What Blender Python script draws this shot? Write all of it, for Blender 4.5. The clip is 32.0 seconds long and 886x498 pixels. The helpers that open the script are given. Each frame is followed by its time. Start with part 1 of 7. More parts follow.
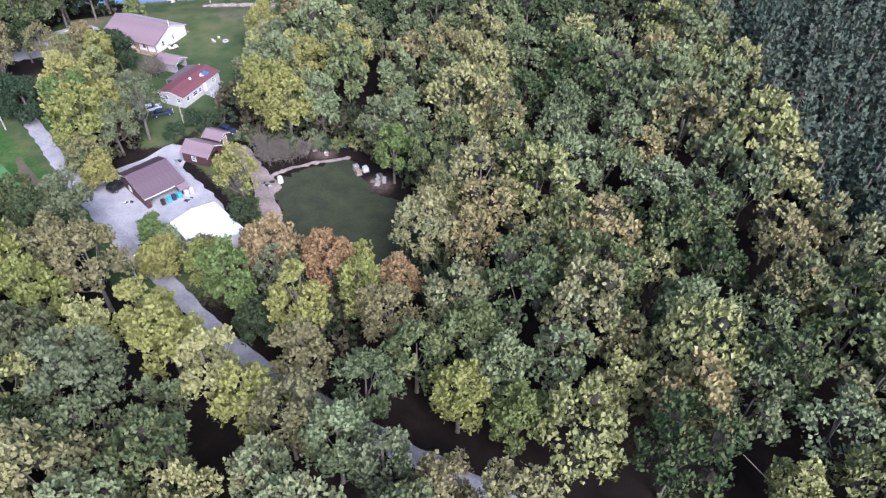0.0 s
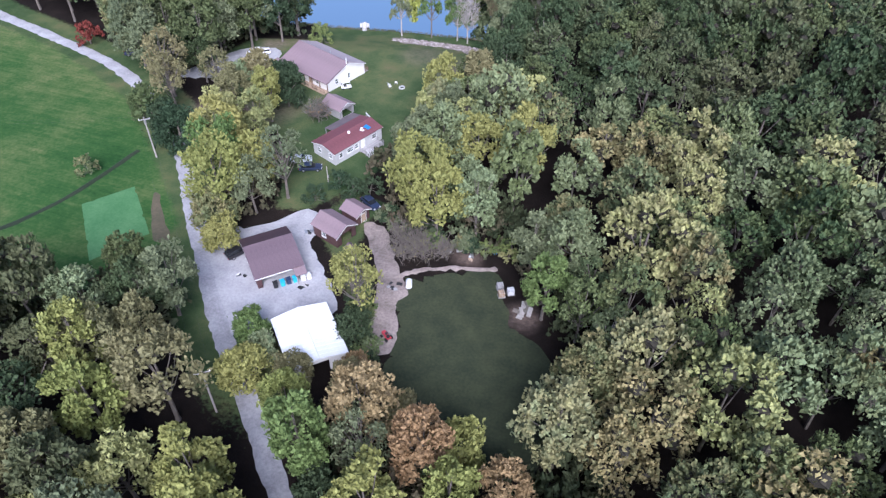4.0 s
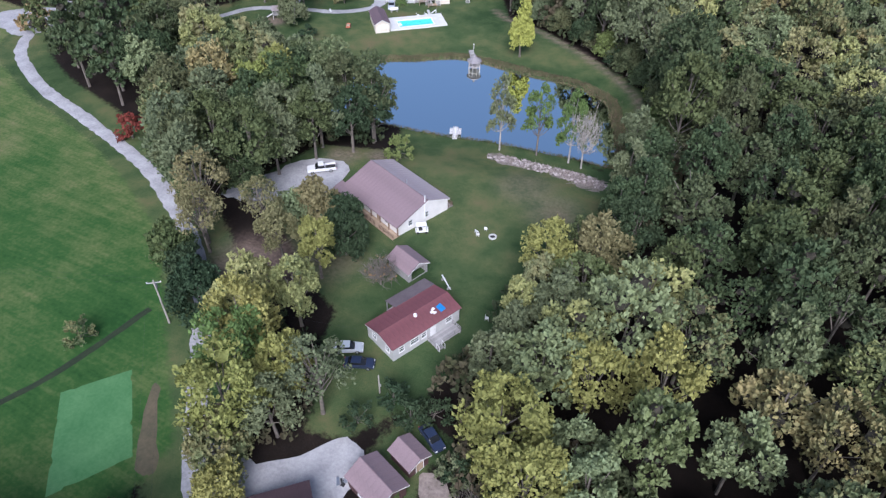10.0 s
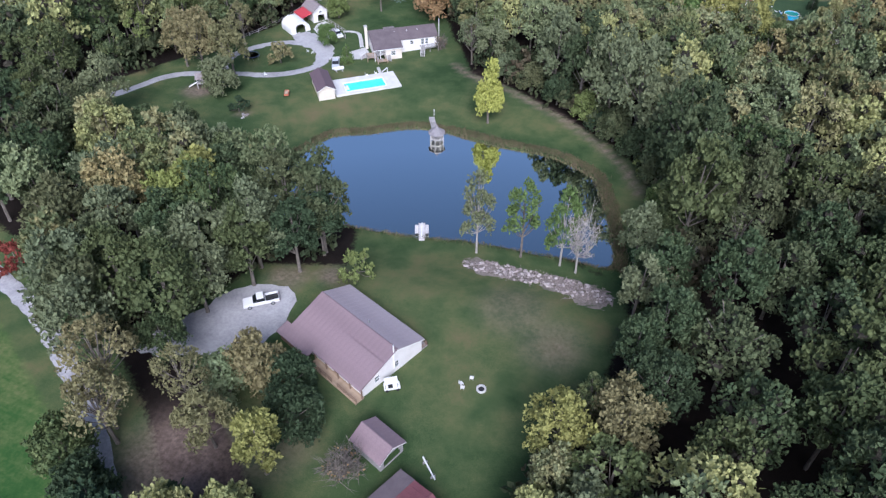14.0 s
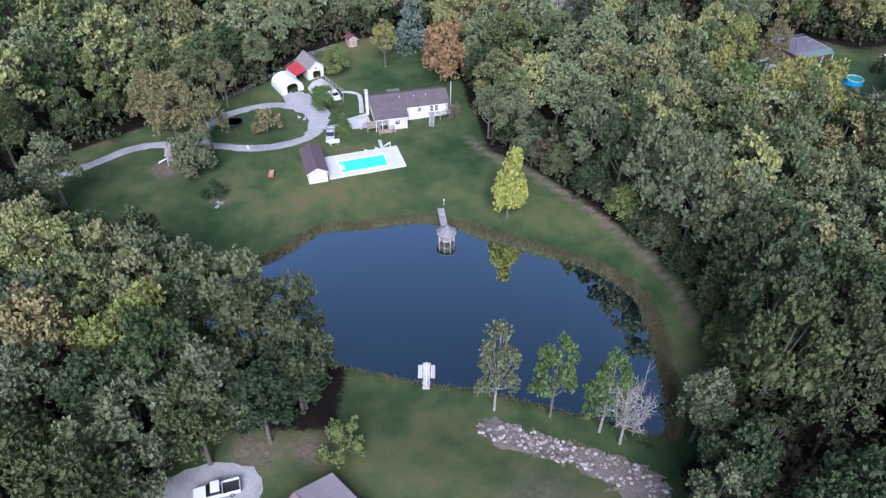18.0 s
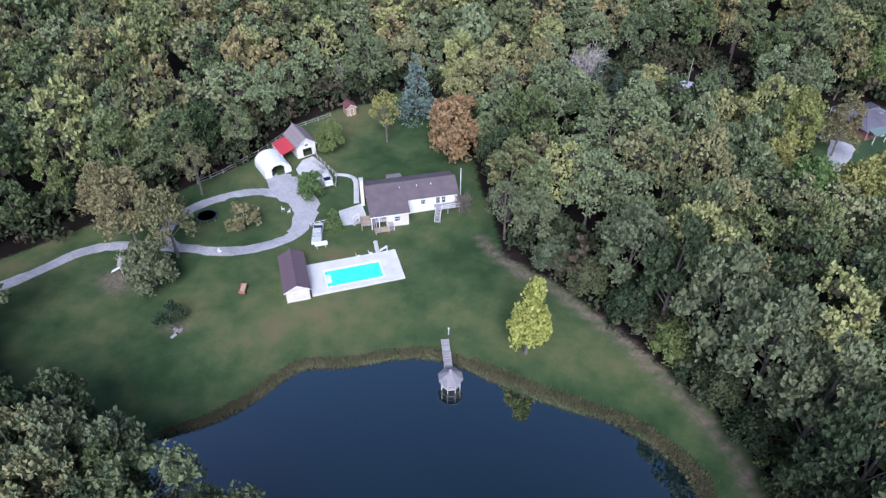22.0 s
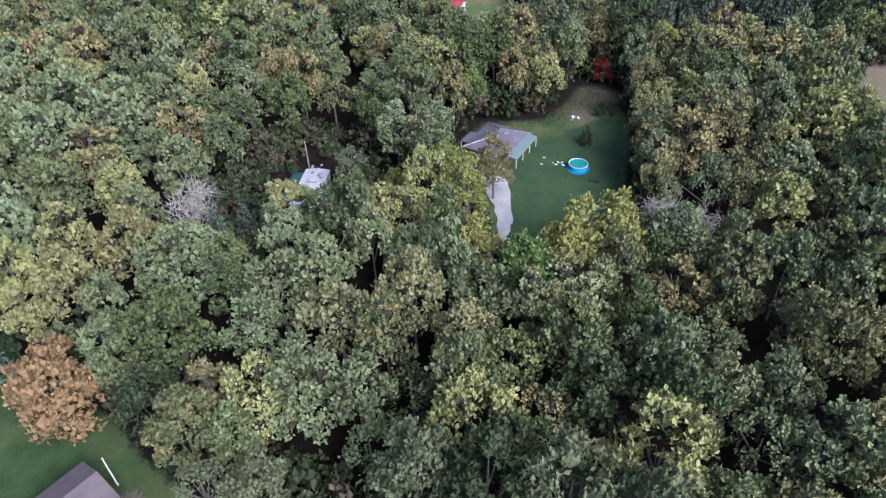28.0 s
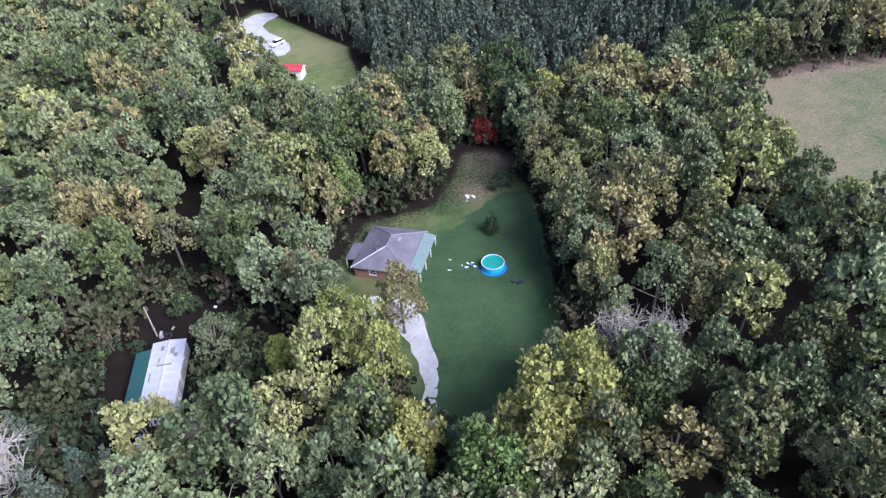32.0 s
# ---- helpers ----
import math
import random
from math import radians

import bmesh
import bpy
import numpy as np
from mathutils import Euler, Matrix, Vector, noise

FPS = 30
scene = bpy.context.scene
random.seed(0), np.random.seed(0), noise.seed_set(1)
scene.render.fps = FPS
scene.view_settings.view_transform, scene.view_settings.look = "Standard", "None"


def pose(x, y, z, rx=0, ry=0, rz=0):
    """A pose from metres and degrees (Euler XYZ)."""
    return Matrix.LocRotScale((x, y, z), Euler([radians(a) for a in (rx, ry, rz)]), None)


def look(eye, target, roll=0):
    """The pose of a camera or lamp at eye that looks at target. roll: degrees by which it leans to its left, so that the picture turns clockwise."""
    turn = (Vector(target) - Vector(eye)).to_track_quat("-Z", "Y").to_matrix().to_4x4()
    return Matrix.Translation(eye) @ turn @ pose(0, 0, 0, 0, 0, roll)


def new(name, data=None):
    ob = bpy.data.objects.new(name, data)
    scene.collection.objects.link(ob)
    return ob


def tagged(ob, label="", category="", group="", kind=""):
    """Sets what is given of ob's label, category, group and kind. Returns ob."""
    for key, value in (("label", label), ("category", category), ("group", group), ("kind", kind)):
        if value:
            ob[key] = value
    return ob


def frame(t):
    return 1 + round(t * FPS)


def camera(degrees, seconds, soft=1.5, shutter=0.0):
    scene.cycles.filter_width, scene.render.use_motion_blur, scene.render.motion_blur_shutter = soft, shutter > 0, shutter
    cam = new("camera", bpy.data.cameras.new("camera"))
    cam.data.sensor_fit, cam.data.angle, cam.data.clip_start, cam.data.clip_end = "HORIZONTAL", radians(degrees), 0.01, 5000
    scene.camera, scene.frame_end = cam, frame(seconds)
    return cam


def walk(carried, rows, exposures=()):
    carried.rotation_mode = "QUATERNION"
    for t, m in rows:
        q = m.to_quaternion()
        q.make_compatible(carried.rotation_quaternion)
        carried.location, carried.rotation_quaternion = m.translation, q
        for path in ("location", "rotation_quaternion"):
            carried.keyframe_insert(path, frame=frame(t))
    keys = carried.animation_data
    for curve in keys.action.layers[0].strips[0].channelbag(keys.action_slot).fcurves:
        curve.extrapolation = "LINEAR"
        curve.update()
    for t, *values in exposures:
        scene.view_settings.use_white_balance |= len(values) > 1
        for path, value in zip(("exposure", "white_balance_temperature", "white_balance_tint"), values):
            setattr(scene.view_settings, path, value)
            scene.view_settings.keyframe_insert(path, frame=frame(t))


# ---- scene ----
cam = camera(66.5, 32.0, 1.35)
PATH = [
    (0, (1.339, -1.055, 86.832), (1.348, 0.409, 85.47), 1.8),
    (0.5, (1.854, 3.769, 86.834), (1.756, 5.227, 85.468), 1.7),
    (1, (2.297, 8.542, 86.831), (2.098, 9.987, 85.462), 1.7),
    (1.5, (2.616, 13.178, 86.823), (2.314, 14.602, 85.451), 1.7),
    (2, (2.77, 17.621, 86.797), (2.391, 19.027, 85.426), 1.6),
    (2.5, (2.639, 21.87, 86.738), (2.256, 23.274, 85.366), 1.4),
    (3, (2.13, 26.057, 86.684), (1.719, 27.457, 85.316), 1.3),
    (3.5, (1.273, 30.074, 86.625), (0.83, 31.461, 85.255), 1.2),
    (5.5, (-4.1, 45.872, 86.147), (-4.685, 47.217, 84.788), 1.3),
    (6, (-5.684, 49.721, 86.112), (-6.309, 51.052, 84.755), 1.3),
    (6.5, (-7.435, 53.657, 86.092), (-8.103, 54.969, 84.738), 1.4),
    (7, (-9.229, 57.595, 86.071), (-9.912, 58.895, 84.713), 1.5),
    (7.5, (-11.184, 61.519, 85.998), (-11.87, 62.824, 84.646), 1.5),
    (8, (-13.061, 65.075, 85.917), (-13.747, 66.378, 84.563), 1.4),
    (8.5, (-14.918, 68.449, 85.837), (-15.607, 69.762, 84.495), 1.3),
    (9, (-16.7, 71.748, 85.78), (-17.392, 73.06, 84.438), 1.1),
    (9.5, (-18.563, 75.403, 85.739), (-19.261, 76.719, 84.405), 0.9),
    (10, (-20.379, 79.054, 85.704), (-21.082, 80.368, 84.369), 0.7),
    (10.5, (-22.274, 82.913, 85.692), (-22.983, 84.227, 84.361), 0.4),
    (11, (-24.25, 86.808, 85.699), (-24.963, 88.123, 84.372), -0.1),
    (11.5, (-26.244, 90.547, 85.697), (-26.939, 91.868, 84.366), -0.3),
    (12, (-28.468, 94.422, 85.714), (-29.14, 95.759, 84.388), -0.7),
    (12.5, (-30.746, 98.037, 85.732), (-31.399, 99.381, 84.403), -0.7),
    (13, (-33.181, 101.745, 85.752), (-33.811, 103.106, 84.428), -0.4),
    (13.5, (-35.526, 105.243, 85.737), (-36.134, 106.611, 84.411), -0.3),
    (15.5, (-44.938, 120.218, 85.678), (-45.525, 121.601, 84.359), 1.0),
    (16, (-46.919, 124.047, 85.676), (-47.509, 125.429, 84.355), 0.8),
    (16.5, (-48.561, 127.944, 85.673), (-49.157, 129.328, 84.358), 1.5),
    (17, (-49.987, 131.835, 85.665), (-50.589, 133.214, 84.348), 1.0),
    (17.5, (-51.286, 135.7, 85.653), (-51.896, 137.081, 84.341), 1.1),
    (18, (-52.509, 139.512, 85.637), (-53.127, 140.889, 84.325), 0.8),
    (18.5, (-53.737, 143.341, 85.619), (-54.365, 144.72, 84.314), 0.7),
    (19, (-54.988, 147.197, 85.599), (-55.625, 148.568, 84.29), 0.1),
    (19.5, (-56.298, 151.156, 85.581), (-56.944, 152.531, 84.281), 0.4),
    (20, (-57.647, 155.051, 85.558), (-58.301, 156.422, 84.257), 0.1),
    (20.5, (-59.148, 158.916, 85.535), (-59.81, 160.286, 84.238), 0.0),
    (21, (-60.814, 162.75, 85.516), (-61.482, 164.125, 84.226), 0.1),
    (21.5, (-62.526, 166.478, 85.498), (-63.197, 167.848, 84.206), 0.0),
    (22, (-64.287, 170.238, 85.481), (-64.964, 171.614, 84.197), 0.1),
    (22.5, (-65.975, 173.942, 85.469), (-66.655, 175.315, 84.183), 0.0),
    (23, (-67.652, 177.66, 85.462), (-68.292, 179.06, 84.185), -0.2),
    (23.5, (-69.265, 181.239, 85.48), (-69.85, 182.662, 84.202), -0.4),
    (24, (-70.889, 184.968, 85.492), (-71.44, 186.412, 84.224), -0.7),
    (24.5, (-72.517, 188.728, 85.532), (-73.029, 190.185, 84.262), -0.8),
    (25, (-74.123, 192.662, 85.584), (-74.457, 194.172, 84.315), -1.4),
    (25.5, (-75.647, 196.587, 85.623), (-75.852, 198.121, 84.357), -1.9),
    (26, (-77.021, 200.236, 85.713), (-77.13, 201.778, 84.443), -2.0),
    (26.5, (-78.015, 204.124, 85.741), (-78.002, 205.673, 84.475), -2.7),
    (28.5, (-79.99, 220.526, 85.736), (-79.568, 222.008, 84.461), -1.7),
    (29, (-80.009, 224.727, 85.751), (-79.523, 226.19, 84.476), -2.2),
    (29.5, (-79.582, 229.058, 85.781), (-79.026, 230.501, 84.512), -2.9),
    (30, (-78.773, 233.525, 85.829), (-78.171, 234.949, 84.56), -3.3),
    (30.5, (-77.644, 238.178, 85.884), (-76.994, 239.579, 84.613), -3.7),
    (31, (-76.277, 243.111, 85.926), (-75.579, 244.491, 84.657), -4.3),
    (31.5, (-74.786, 248.294, 85.954), (-74.086, 249.667, 84.68), -4.3),
    (32, (-73.222, 253.681, 85.952), (-72.509, 255.05, 84.681), -4.2),
]
walk(cam, [(t, look(eye, target, roll)) for t, eye, target, roll in PATH],
     [(0, 0.76, 5300, 23), (4, 0.6, 5200, 20), (7, 0.36, 5350, 16), (13, 0.26, 5300, 17), (19, 0.26, 5120, 19), (22, 0.2, 5100, 19), (25, -0.02, 5450, 14), (28.5, 0.6, 5250, 18), (32, 0.86, 5250, 19)])

# ---- sky and light ----
world = bpy.data.worlds.new("evening_sky")
scene.world = world
world.use_nodes = True
wn = world.node_tree.nodes
sky = wn.new("ShaderNodeTexSky")
sky.sky_type = "NISHITA"
sky.sun_disc = False
sky.sun_elevation = radians(42)
sky.sun_rotation = radians(155)
sky.dust_density = 3.5
wn["Background"].inputs[1].default_value = 0.12
world.node_tree.links.new(sky.outputs[0], wn["Background"].inputs[0])
sun = new("sun", bpy.data.lights.new("sun", "SUN"))
sun.data.energy = 3.8
sun.data.angle = radians(34)
sun.data.color = (1.0, 0.93, 0.84)
sun.matrix_world = look((0, 0, 0), (-0.42, 0.91, -math.tan(radians(42))))


# ---- materials ----
def nodes_of(name):
    m = bpy.data.materials.new(name)
    m.use_nodes = True
    nt = m.node_tree
    return m, nt, nt.nodes["Principled BSDF"]


def noise_node(nt, vec, scale, detail=4.0, rough=0.6):
    n = nt.nodes.new("ShaderNodeTexNoise")
    n.inputs["Scale"].default_value = scale
    n.inputs["Detail"].default_value = detail
    n.inputs["Roughness"].default_value = rough
    nt.links.new(vec, n.inputs["Vector"])
    return n.outputs["Fac"]


def maths(nt, op, a, b=0.0, clamp=False):
    n = nt.nodes.new("ShaderNodeMath")
    n.operation, n.use_clamp = op, clamp
    for s, v in zip(n.inputs, (a, b)):
        if isinstance(v, (int, float)):
            s.default_value = v
        else:
            nt.links.new(v, s)
    return n.outputs[0]


def ramp(nt, fac, stops, mode="LINEAR"):
    n = nt.nodes.new("ShaderNodeValToRGB")
    n.color_ramp.interpolation = mode
    el = n.color_ramp.elements
    while len(el) < len(stops):
        el.new(0.5)
    for e, (p, c) in zip(el, stops):
        e.position, e.color = p, (*c, 1.0)
    nt.links.new(fac, n.inputs[0])
    return n.outputs[0]


def mix(nt, fac, a, b, mode="MIX"):
    n = nt.nodes.new("ShaderNodeMix")
    n.data_type, n.blend_type = "RGBA", mode
    for s, v in ((n.inputs[0], fac), (n.inputs[6], a), (n.inputs[7], b)):
        if isinstance(v, (int, float)):
            s.default_value = v
        elif isinstance(v, tuple):
            s.default_value = (*v, 1.0)
        else:
            nt.links.new(v, s)
    return n.outputs[2]


def bump(nt, bsdf, height, strength, distance):
    n = nt.nodes.new("ShaderNodeBump")
    n.inputs["Strength"].default_value = strength
    n.inputs["Distance"].default_value = distance
    nt.links.new(height, n.inputs["Height"])
    nt.links.new(n.outputs[0], bsdf.inputs["Normal"])


def place_vec(nt):
    return nt.nodes.new("ShaderNodeNewGeometry").outputs["Position"]


def object_vec(nt):
    return nt.nodes.new("ShaderNodeTexCoord").outputs["Object"]


def surf(name, a, b, scale=1.0, fine=9.0, rough=0.8, metal=0.0, relief=0.2, depth=0.02, vary=0.0):
    """A weathered surface between two colours, with stains and grain."""
    m, nt, p = nodes_of(name)
    v = object_vec(nt)
    big, small = noise_node(nt, v, scale), noise_node(nt, v, fine, 6.0)
    f = maths(nt, "ADD", maths(nt, "MULTIPLY", big, 0.6), maths(nt, "MULTIPLY", small, 0.4))
    if vary:
        r = nt.nodes.new("ShaderNodeObjectInfo").outputs["Random"]
        f = maths(nt, "ADD", f, maths(nt, "MULTIPLY", maths(nt, "SUBTRACT", r, 0.5), vary))
    nt.links.new(ramp(nt, f, ((0.35, a), (0.65, b))), p.inputs["Base Color"])
    p.inputs["Roughness"].default_value = rough
    p.inputs["Metallic"].default_value = metal
    bump(nt, p, small, relief, depth)
    return m


def leaf(name, stops, spread=0.12, through_light=0.09):
    """Foliage whose colour differs from tree to tree and from spray to spray."""
    m, nt, p = nodes_of(name)
    ob = nt.nodes.new("ShaderNodeObjectInfo").outputs["Random"]
    at = nt.nodes.new("ShaderNodeAttribute")
    at.attribute_name = "tint"
    each = nt.nodes.new("ShaderNodeNewGeometry").outputs["Random Per Island"]
    clump = noise_node(nt, object_vec(nt), 0.45, 2.0)
    k = maths(nt, "FRACT", maths(nt, "ADD", ob, at.outputs["Fac"]))
    k = maths(nt, "ADD", k, maths(nt, "MULTIPLY", maths(nt, "SUBTRACT", clump, 0.5), 0.24), True)
    base = ramp(nt, k, [(q, (r * 1.0, g, b * 1.08)) for q, (r, g, b) in stops])
    fine = noise_node(nt, object_vec(nt), 3.6, 3.0, 0.7)
    light = maths(nt, "ADD", maths(nt, "MULTIPLY", each, 2 * spread), 1.0 - spread)
    light = maths(nt, "MULTIPLY", light, maths(nt, "ADD", maths(nt, "MULTIPLY", maths(nt, "SUBTRACT", fine, 0.5), 1.0), 1.02))
    tone = nt.nodes.new("ShaderNodeCombineColor")
    for s in tone.inputs:
        nt.links.new(light, s)
    col = mix(nt, 1.0, base, tone.outputs[0], "MULTIPLY")
    nt.links.new(col, p.inputs["Base Color"])
    p.inputs["Roughness"].default_value = 0.65
    p.inputs["Specular IOR Level"].default_value = 0.08
    tr = nt.nodes.new("ShaderNodeBsdfTranslucent")
    nt.links.new(col, tr.inputs[0])
    mx = nt.nodes.new("ShaderNodeMixShader")
    mx.inputs[0].default_value = through_light
    nt.links.new(p.outputs[0], mx.inputs[1])
    nt.links.new(tr.outputs[0], mx.inputs[2])
    nt.links.new(mx.outputs[0], nt.nodes["Material Output"].inputs[0])
    return m


OLIVE = ((0.0, (0.050, 0.078, 0.032)), (0.10, (0.130, 0.160, 0.058)), (0.20, (0.225, 0.265, 0.125)), (0.30, (0.075, 0.105, 0.045)), (0.42, (0.345, 0.355, 0.130)), (0.52, (0.250, 0.236, 0.105)),
         (0.62, (0.215, 0.268, 0.130)), (0.72, (0.130, 0.150, 0.062)), (0.82, (0.320, 0.268, 0.115)), (0.90, (0.120, 0.150, 0.065)), (1.0, (0.200, 0.230, 0.110)))
M_leaf = leaf("mixed_autumn_leaves", OLIVE)
M_yellow = leaf("yellow_leaves", ((0, (0.390, 0.380, 0.080)), (1, (0.340, 0.360, 0.085))), 0.13)
M_rust = leaf("rust_leaves", ((0, (0.275, 0.180, 0.085)), (1, (0.315, 0.245, 0.115))), 0.13)
M_red = leaf("red_leaves", ((0, (0.224, 0.040, 0.033)), (1, (0.172, 0.046, 0.033))), 0.13)
M_fresh = leaf("fresh_green_leaves", ((0, (0.112, 0.172, 0.052)), (1, (0.175, 0.208, 0.066))), 0.13)
M_lime = leaf("yellow_green_leaves", ((0, (0.200, 0.232, 0.064)), (1, (0.290, 0.276, 0.086))), 0.13)
M_tan = leaf("tan_leaves", ((0, (0.175, 0.175, 0.078)), (1, (0.215, 0.192, 0.088))), 0.13)
M_grey = leaf("grey_green_leaves", ((0, (0.125, 0.152, 0.078)), (1, (0.165, 0.185, 0.090))), 0.13)
M_dark = leaf("dark_green_leaves", ((0, (0.040, 0.066, 0.033)), (1, (0.059, 0.079, 0.036))), 0.13)
M_pine = leaf("pine_needles", ((0, (0.070, 0.100, 0.068)), (1, (0.110, 0.130, 0.085))), 0.14, 0.04)
M_spruce = leaf("blue_spruce_needles", ((0, (0.115, 0.165, 0.130)), (1, (0.145, 0.195, 0.150))), 0.14, 0.04)
# darker leaf palette, shade included, for parts of the wood that look dim
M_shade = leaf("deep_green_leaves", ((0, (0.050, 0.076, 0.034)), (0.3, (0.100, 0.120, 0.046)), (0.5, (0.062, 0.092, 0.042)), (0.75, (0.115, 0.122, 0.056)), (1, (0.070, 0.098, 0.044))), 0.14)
M_under = leaf("undergrowth_leaves", ((0, (0.040, 0.056, 0.026)), (0.5, (0.073, 0.086, 0.040)), (0.8, (0.106, 0.086, 0.053)), (1, (0.066, 0.079, 0.033))), 0.14, 0.15)
M_bark = surf("bark", (0.10, 0.085, 0.07), (0.20, 0.175, 0.15), 1.5, 12, 0.95, 0, 0.6, 0.05)
# filler for the crown hearts, the shade between leaves painted as dark brown
M_crown_shade = surf("inner_twigs", (0.022, 0.020, 0.014), (0.050, 0.044, 0.030), 1.5, 9, 0.95, 0, 0.6, 0.1)
M_pale = surf("pale_bark", (0.28, 0.25, 0.22), (0.45, 0.42, 0.39), 1.5, 12, 0.9, 0, 0.5, 0.04)


def ground_material():
    m, nt, p = nodes_of("ground_cover")
    v = place_vec(nt)
    zone = nt.nodes.new("ShaderNodeAttribute")
    zone.attribute_name = "zone"
    sep = nt.nodes.new("ShaderNodeSeparateColor")
    nt.links.new(zone.outputs["Color"], sep.inputs[0])
    big, mid, small, blade = noise_node(nt, v, 0.035, 3), noise_node(nt, v, 0.22, 5), noise_node(nt, v, 1.6, 5), noise_node(nt, v, 9.0, 3)
    # leaf litter near black: deep shade under the trees is in the colour
    shaded_litter = ramp(nt, maths(nt, "ADD", maths(nt, "MULTIPLY", mid, 0.5), maths(nt, "MULTIPLY", blade, 0.5)),
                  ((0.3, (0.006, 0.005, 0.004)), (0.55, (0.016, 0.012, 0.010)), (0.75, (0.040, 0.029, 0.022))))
    lawn_k = maths(nt, "ADD", maths(nt, "MULTIPLY", big, 0.45), maths(nt, "ADD", maths(nt, "MULTIPLY", mid, 0.3), maths(nt, "MULTIPLY", blade, 0.25)))
    lawn = ramp(nt, lawn_k, ((0.40, (0.030, 0.057, 0.021)), (0.48, (0.054, 0.085, 0.033)), (0.55, (0.094, 0.113, 0.046)), (0.64, (0.142, 0.118, 0.062))))
    # mowing streaks along the field, drier grass to the north
    sm = nt.nodes.new("ShaderNodeMapping")
    sm.inputs["Rotation"].default_value = (0, 0, radians(-28))
    sm.inputs["Scale"].default_value = (0.09, 0.9, 1.0)
    nt.links.new(v, sm.inputs[0])
    streak = noise_node(nt, sm.outputs[0], 1.0, 5, 0.65)
    xyz = nt.nodes.new("ShaderNodeSeparateXYZ")
    nt.links.new(v, xyz.inputs[0])
    west = maths(nt, "MULTIPLY", maths(nt, "ADD", xyz.outputs[0], 125.0), -0.010)
    north = maths(nt, "ADD", maths(nt, "MULTIPLY", maths(nt, "SUBTRACT", xyz.outputs[1], 122.0), 0.013), west, True)
    field_k = maths(nt, "ADD", maths(nt, "MULTIPLY", big, 0.36), maths(nt, "ADD", maths(nt, "MULTIPLY", streak, 0.20), maths(nt, "ADD", maths(nt, "MULTIPLY", mid, 0.2), maths(nt, "MULTIPLY", small, 0.2))))
    field_k = maths(nt, "ADD", field_k, maths(nt, "MULTIPLY", north, 0.11))
    field = ramp(nt, field_k, ((0.38, (0.021, 0.064, 0.016)), (0.47, (0.040, 0.094, 0.024)), (0.55, (0.090, 0.128, 0.042)), (0.64, (0.165, 0.160, 0.078))))
    dirt = ramp(nt, small, ((0.3, (0.11, 0.085, 0.068)), (0.7, (0.27, 0.20, 0.165))))
    wob = maths(nt, "MULTIPLY", maths(nt, "SUBTRACT", small, 0.5), 0.9)

    def edge(ch):
        return maths(nt, "MULTIPLY", maths(nt, "SUBTRACT", maths(nt, "ADD", sep.outputs[ch], wob), 0.35), 3.3, True)

    col = mix(nt, edge(0), shaded_litter, lawn)
    col = mix(nt, edge(1), col, field)
    worn = maths(nt, "MULTIPLY", sep.outputs[2], maths(nt, "ADD", maths(nt, "MULTIPLY", mid, 1.6), 0.15), True)
    col = mix(nt, worn, col, dirt)
    nt.links.new(col, p.inputs["Base Color"])
    p.inputs["Roughness"].default_value = 0.95
    p.inputs["Specular IOR Level"].default_value = 0.1
    bump(nt, p, maths(nt, "ADD", small, blade), 0.5, 0.12)
    return m


def gravel_material(name, lo, hi):
    m, nt, p = nodes_of(name)
    v = place_vec(nt)
    a, b, c = noise_node(nt, v, 0.25, 4), noise_node(nt, v, 2.2, 5), noise_node(nt, v, 22.0, 3)
    k = maths(nt, "ADD", maths(nt, "MULTIPLY", a, 0.45), maths(nt, "ADD", maths(nt, "MULTIPLY", b, 0.35), maths(nt, "MULTIPLY", c, 0.2)))
    nt.links.new(ramp(nt, k, ((0.34, lo), (0.62, hi))), p.inputs["Base Color"])
    p.inputs["Roughness"].default_value = 0.95
    bump(nt, p, c, 0.5, 0.03)
    return m


M_ground = ground_material()
M_gravel = gravel_material("white_gravel", (0.25, 0.245, 0.255), (0.45, 0.44, 0.445))
M_road = gravel_material("grey_road_gravel", (0.19, 0.187, 0.197), (0.43, 0.42, 0.43))
M_path = gravel_material("pinkish_bare_earth", (0.11, 0.088, 0.074), (0.37, 0.305, 0.27))
# the next two grasses are darkened to carry the shade of surrounding trees
M_shaded_turf = gravel_material("dark_mossy_grass", (0.010, 0.018, 0.007), (0.044, 0.052, 0.020))
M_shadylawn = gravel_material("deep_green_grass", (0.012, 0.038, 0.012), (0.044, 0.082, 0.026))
M_plot = gravel_material("young_grass", (0.042, 0.140, 0.042), (0.088, 0.205, 0.074))
M_trench = gravel_material("dark_grass", (0.010, 0.020, 0.008), (0.024, 0.036, 0.014))
M_track = gravel_material("grassy_bare_earth", (0.055, 0.058, 0.030), (0.125, 0.100, 0.060))
M_conc = surf("concrete", (0.42, 0.41, 0.40), (0.58, 0.57, 0.55), 0.5, 8, 0.85)
M_deck = surf("pool_deck_concrete", (0.55, 0.54, 0.52), (0.68, 0.67, 0.65), 0.5, 8, 0.8)


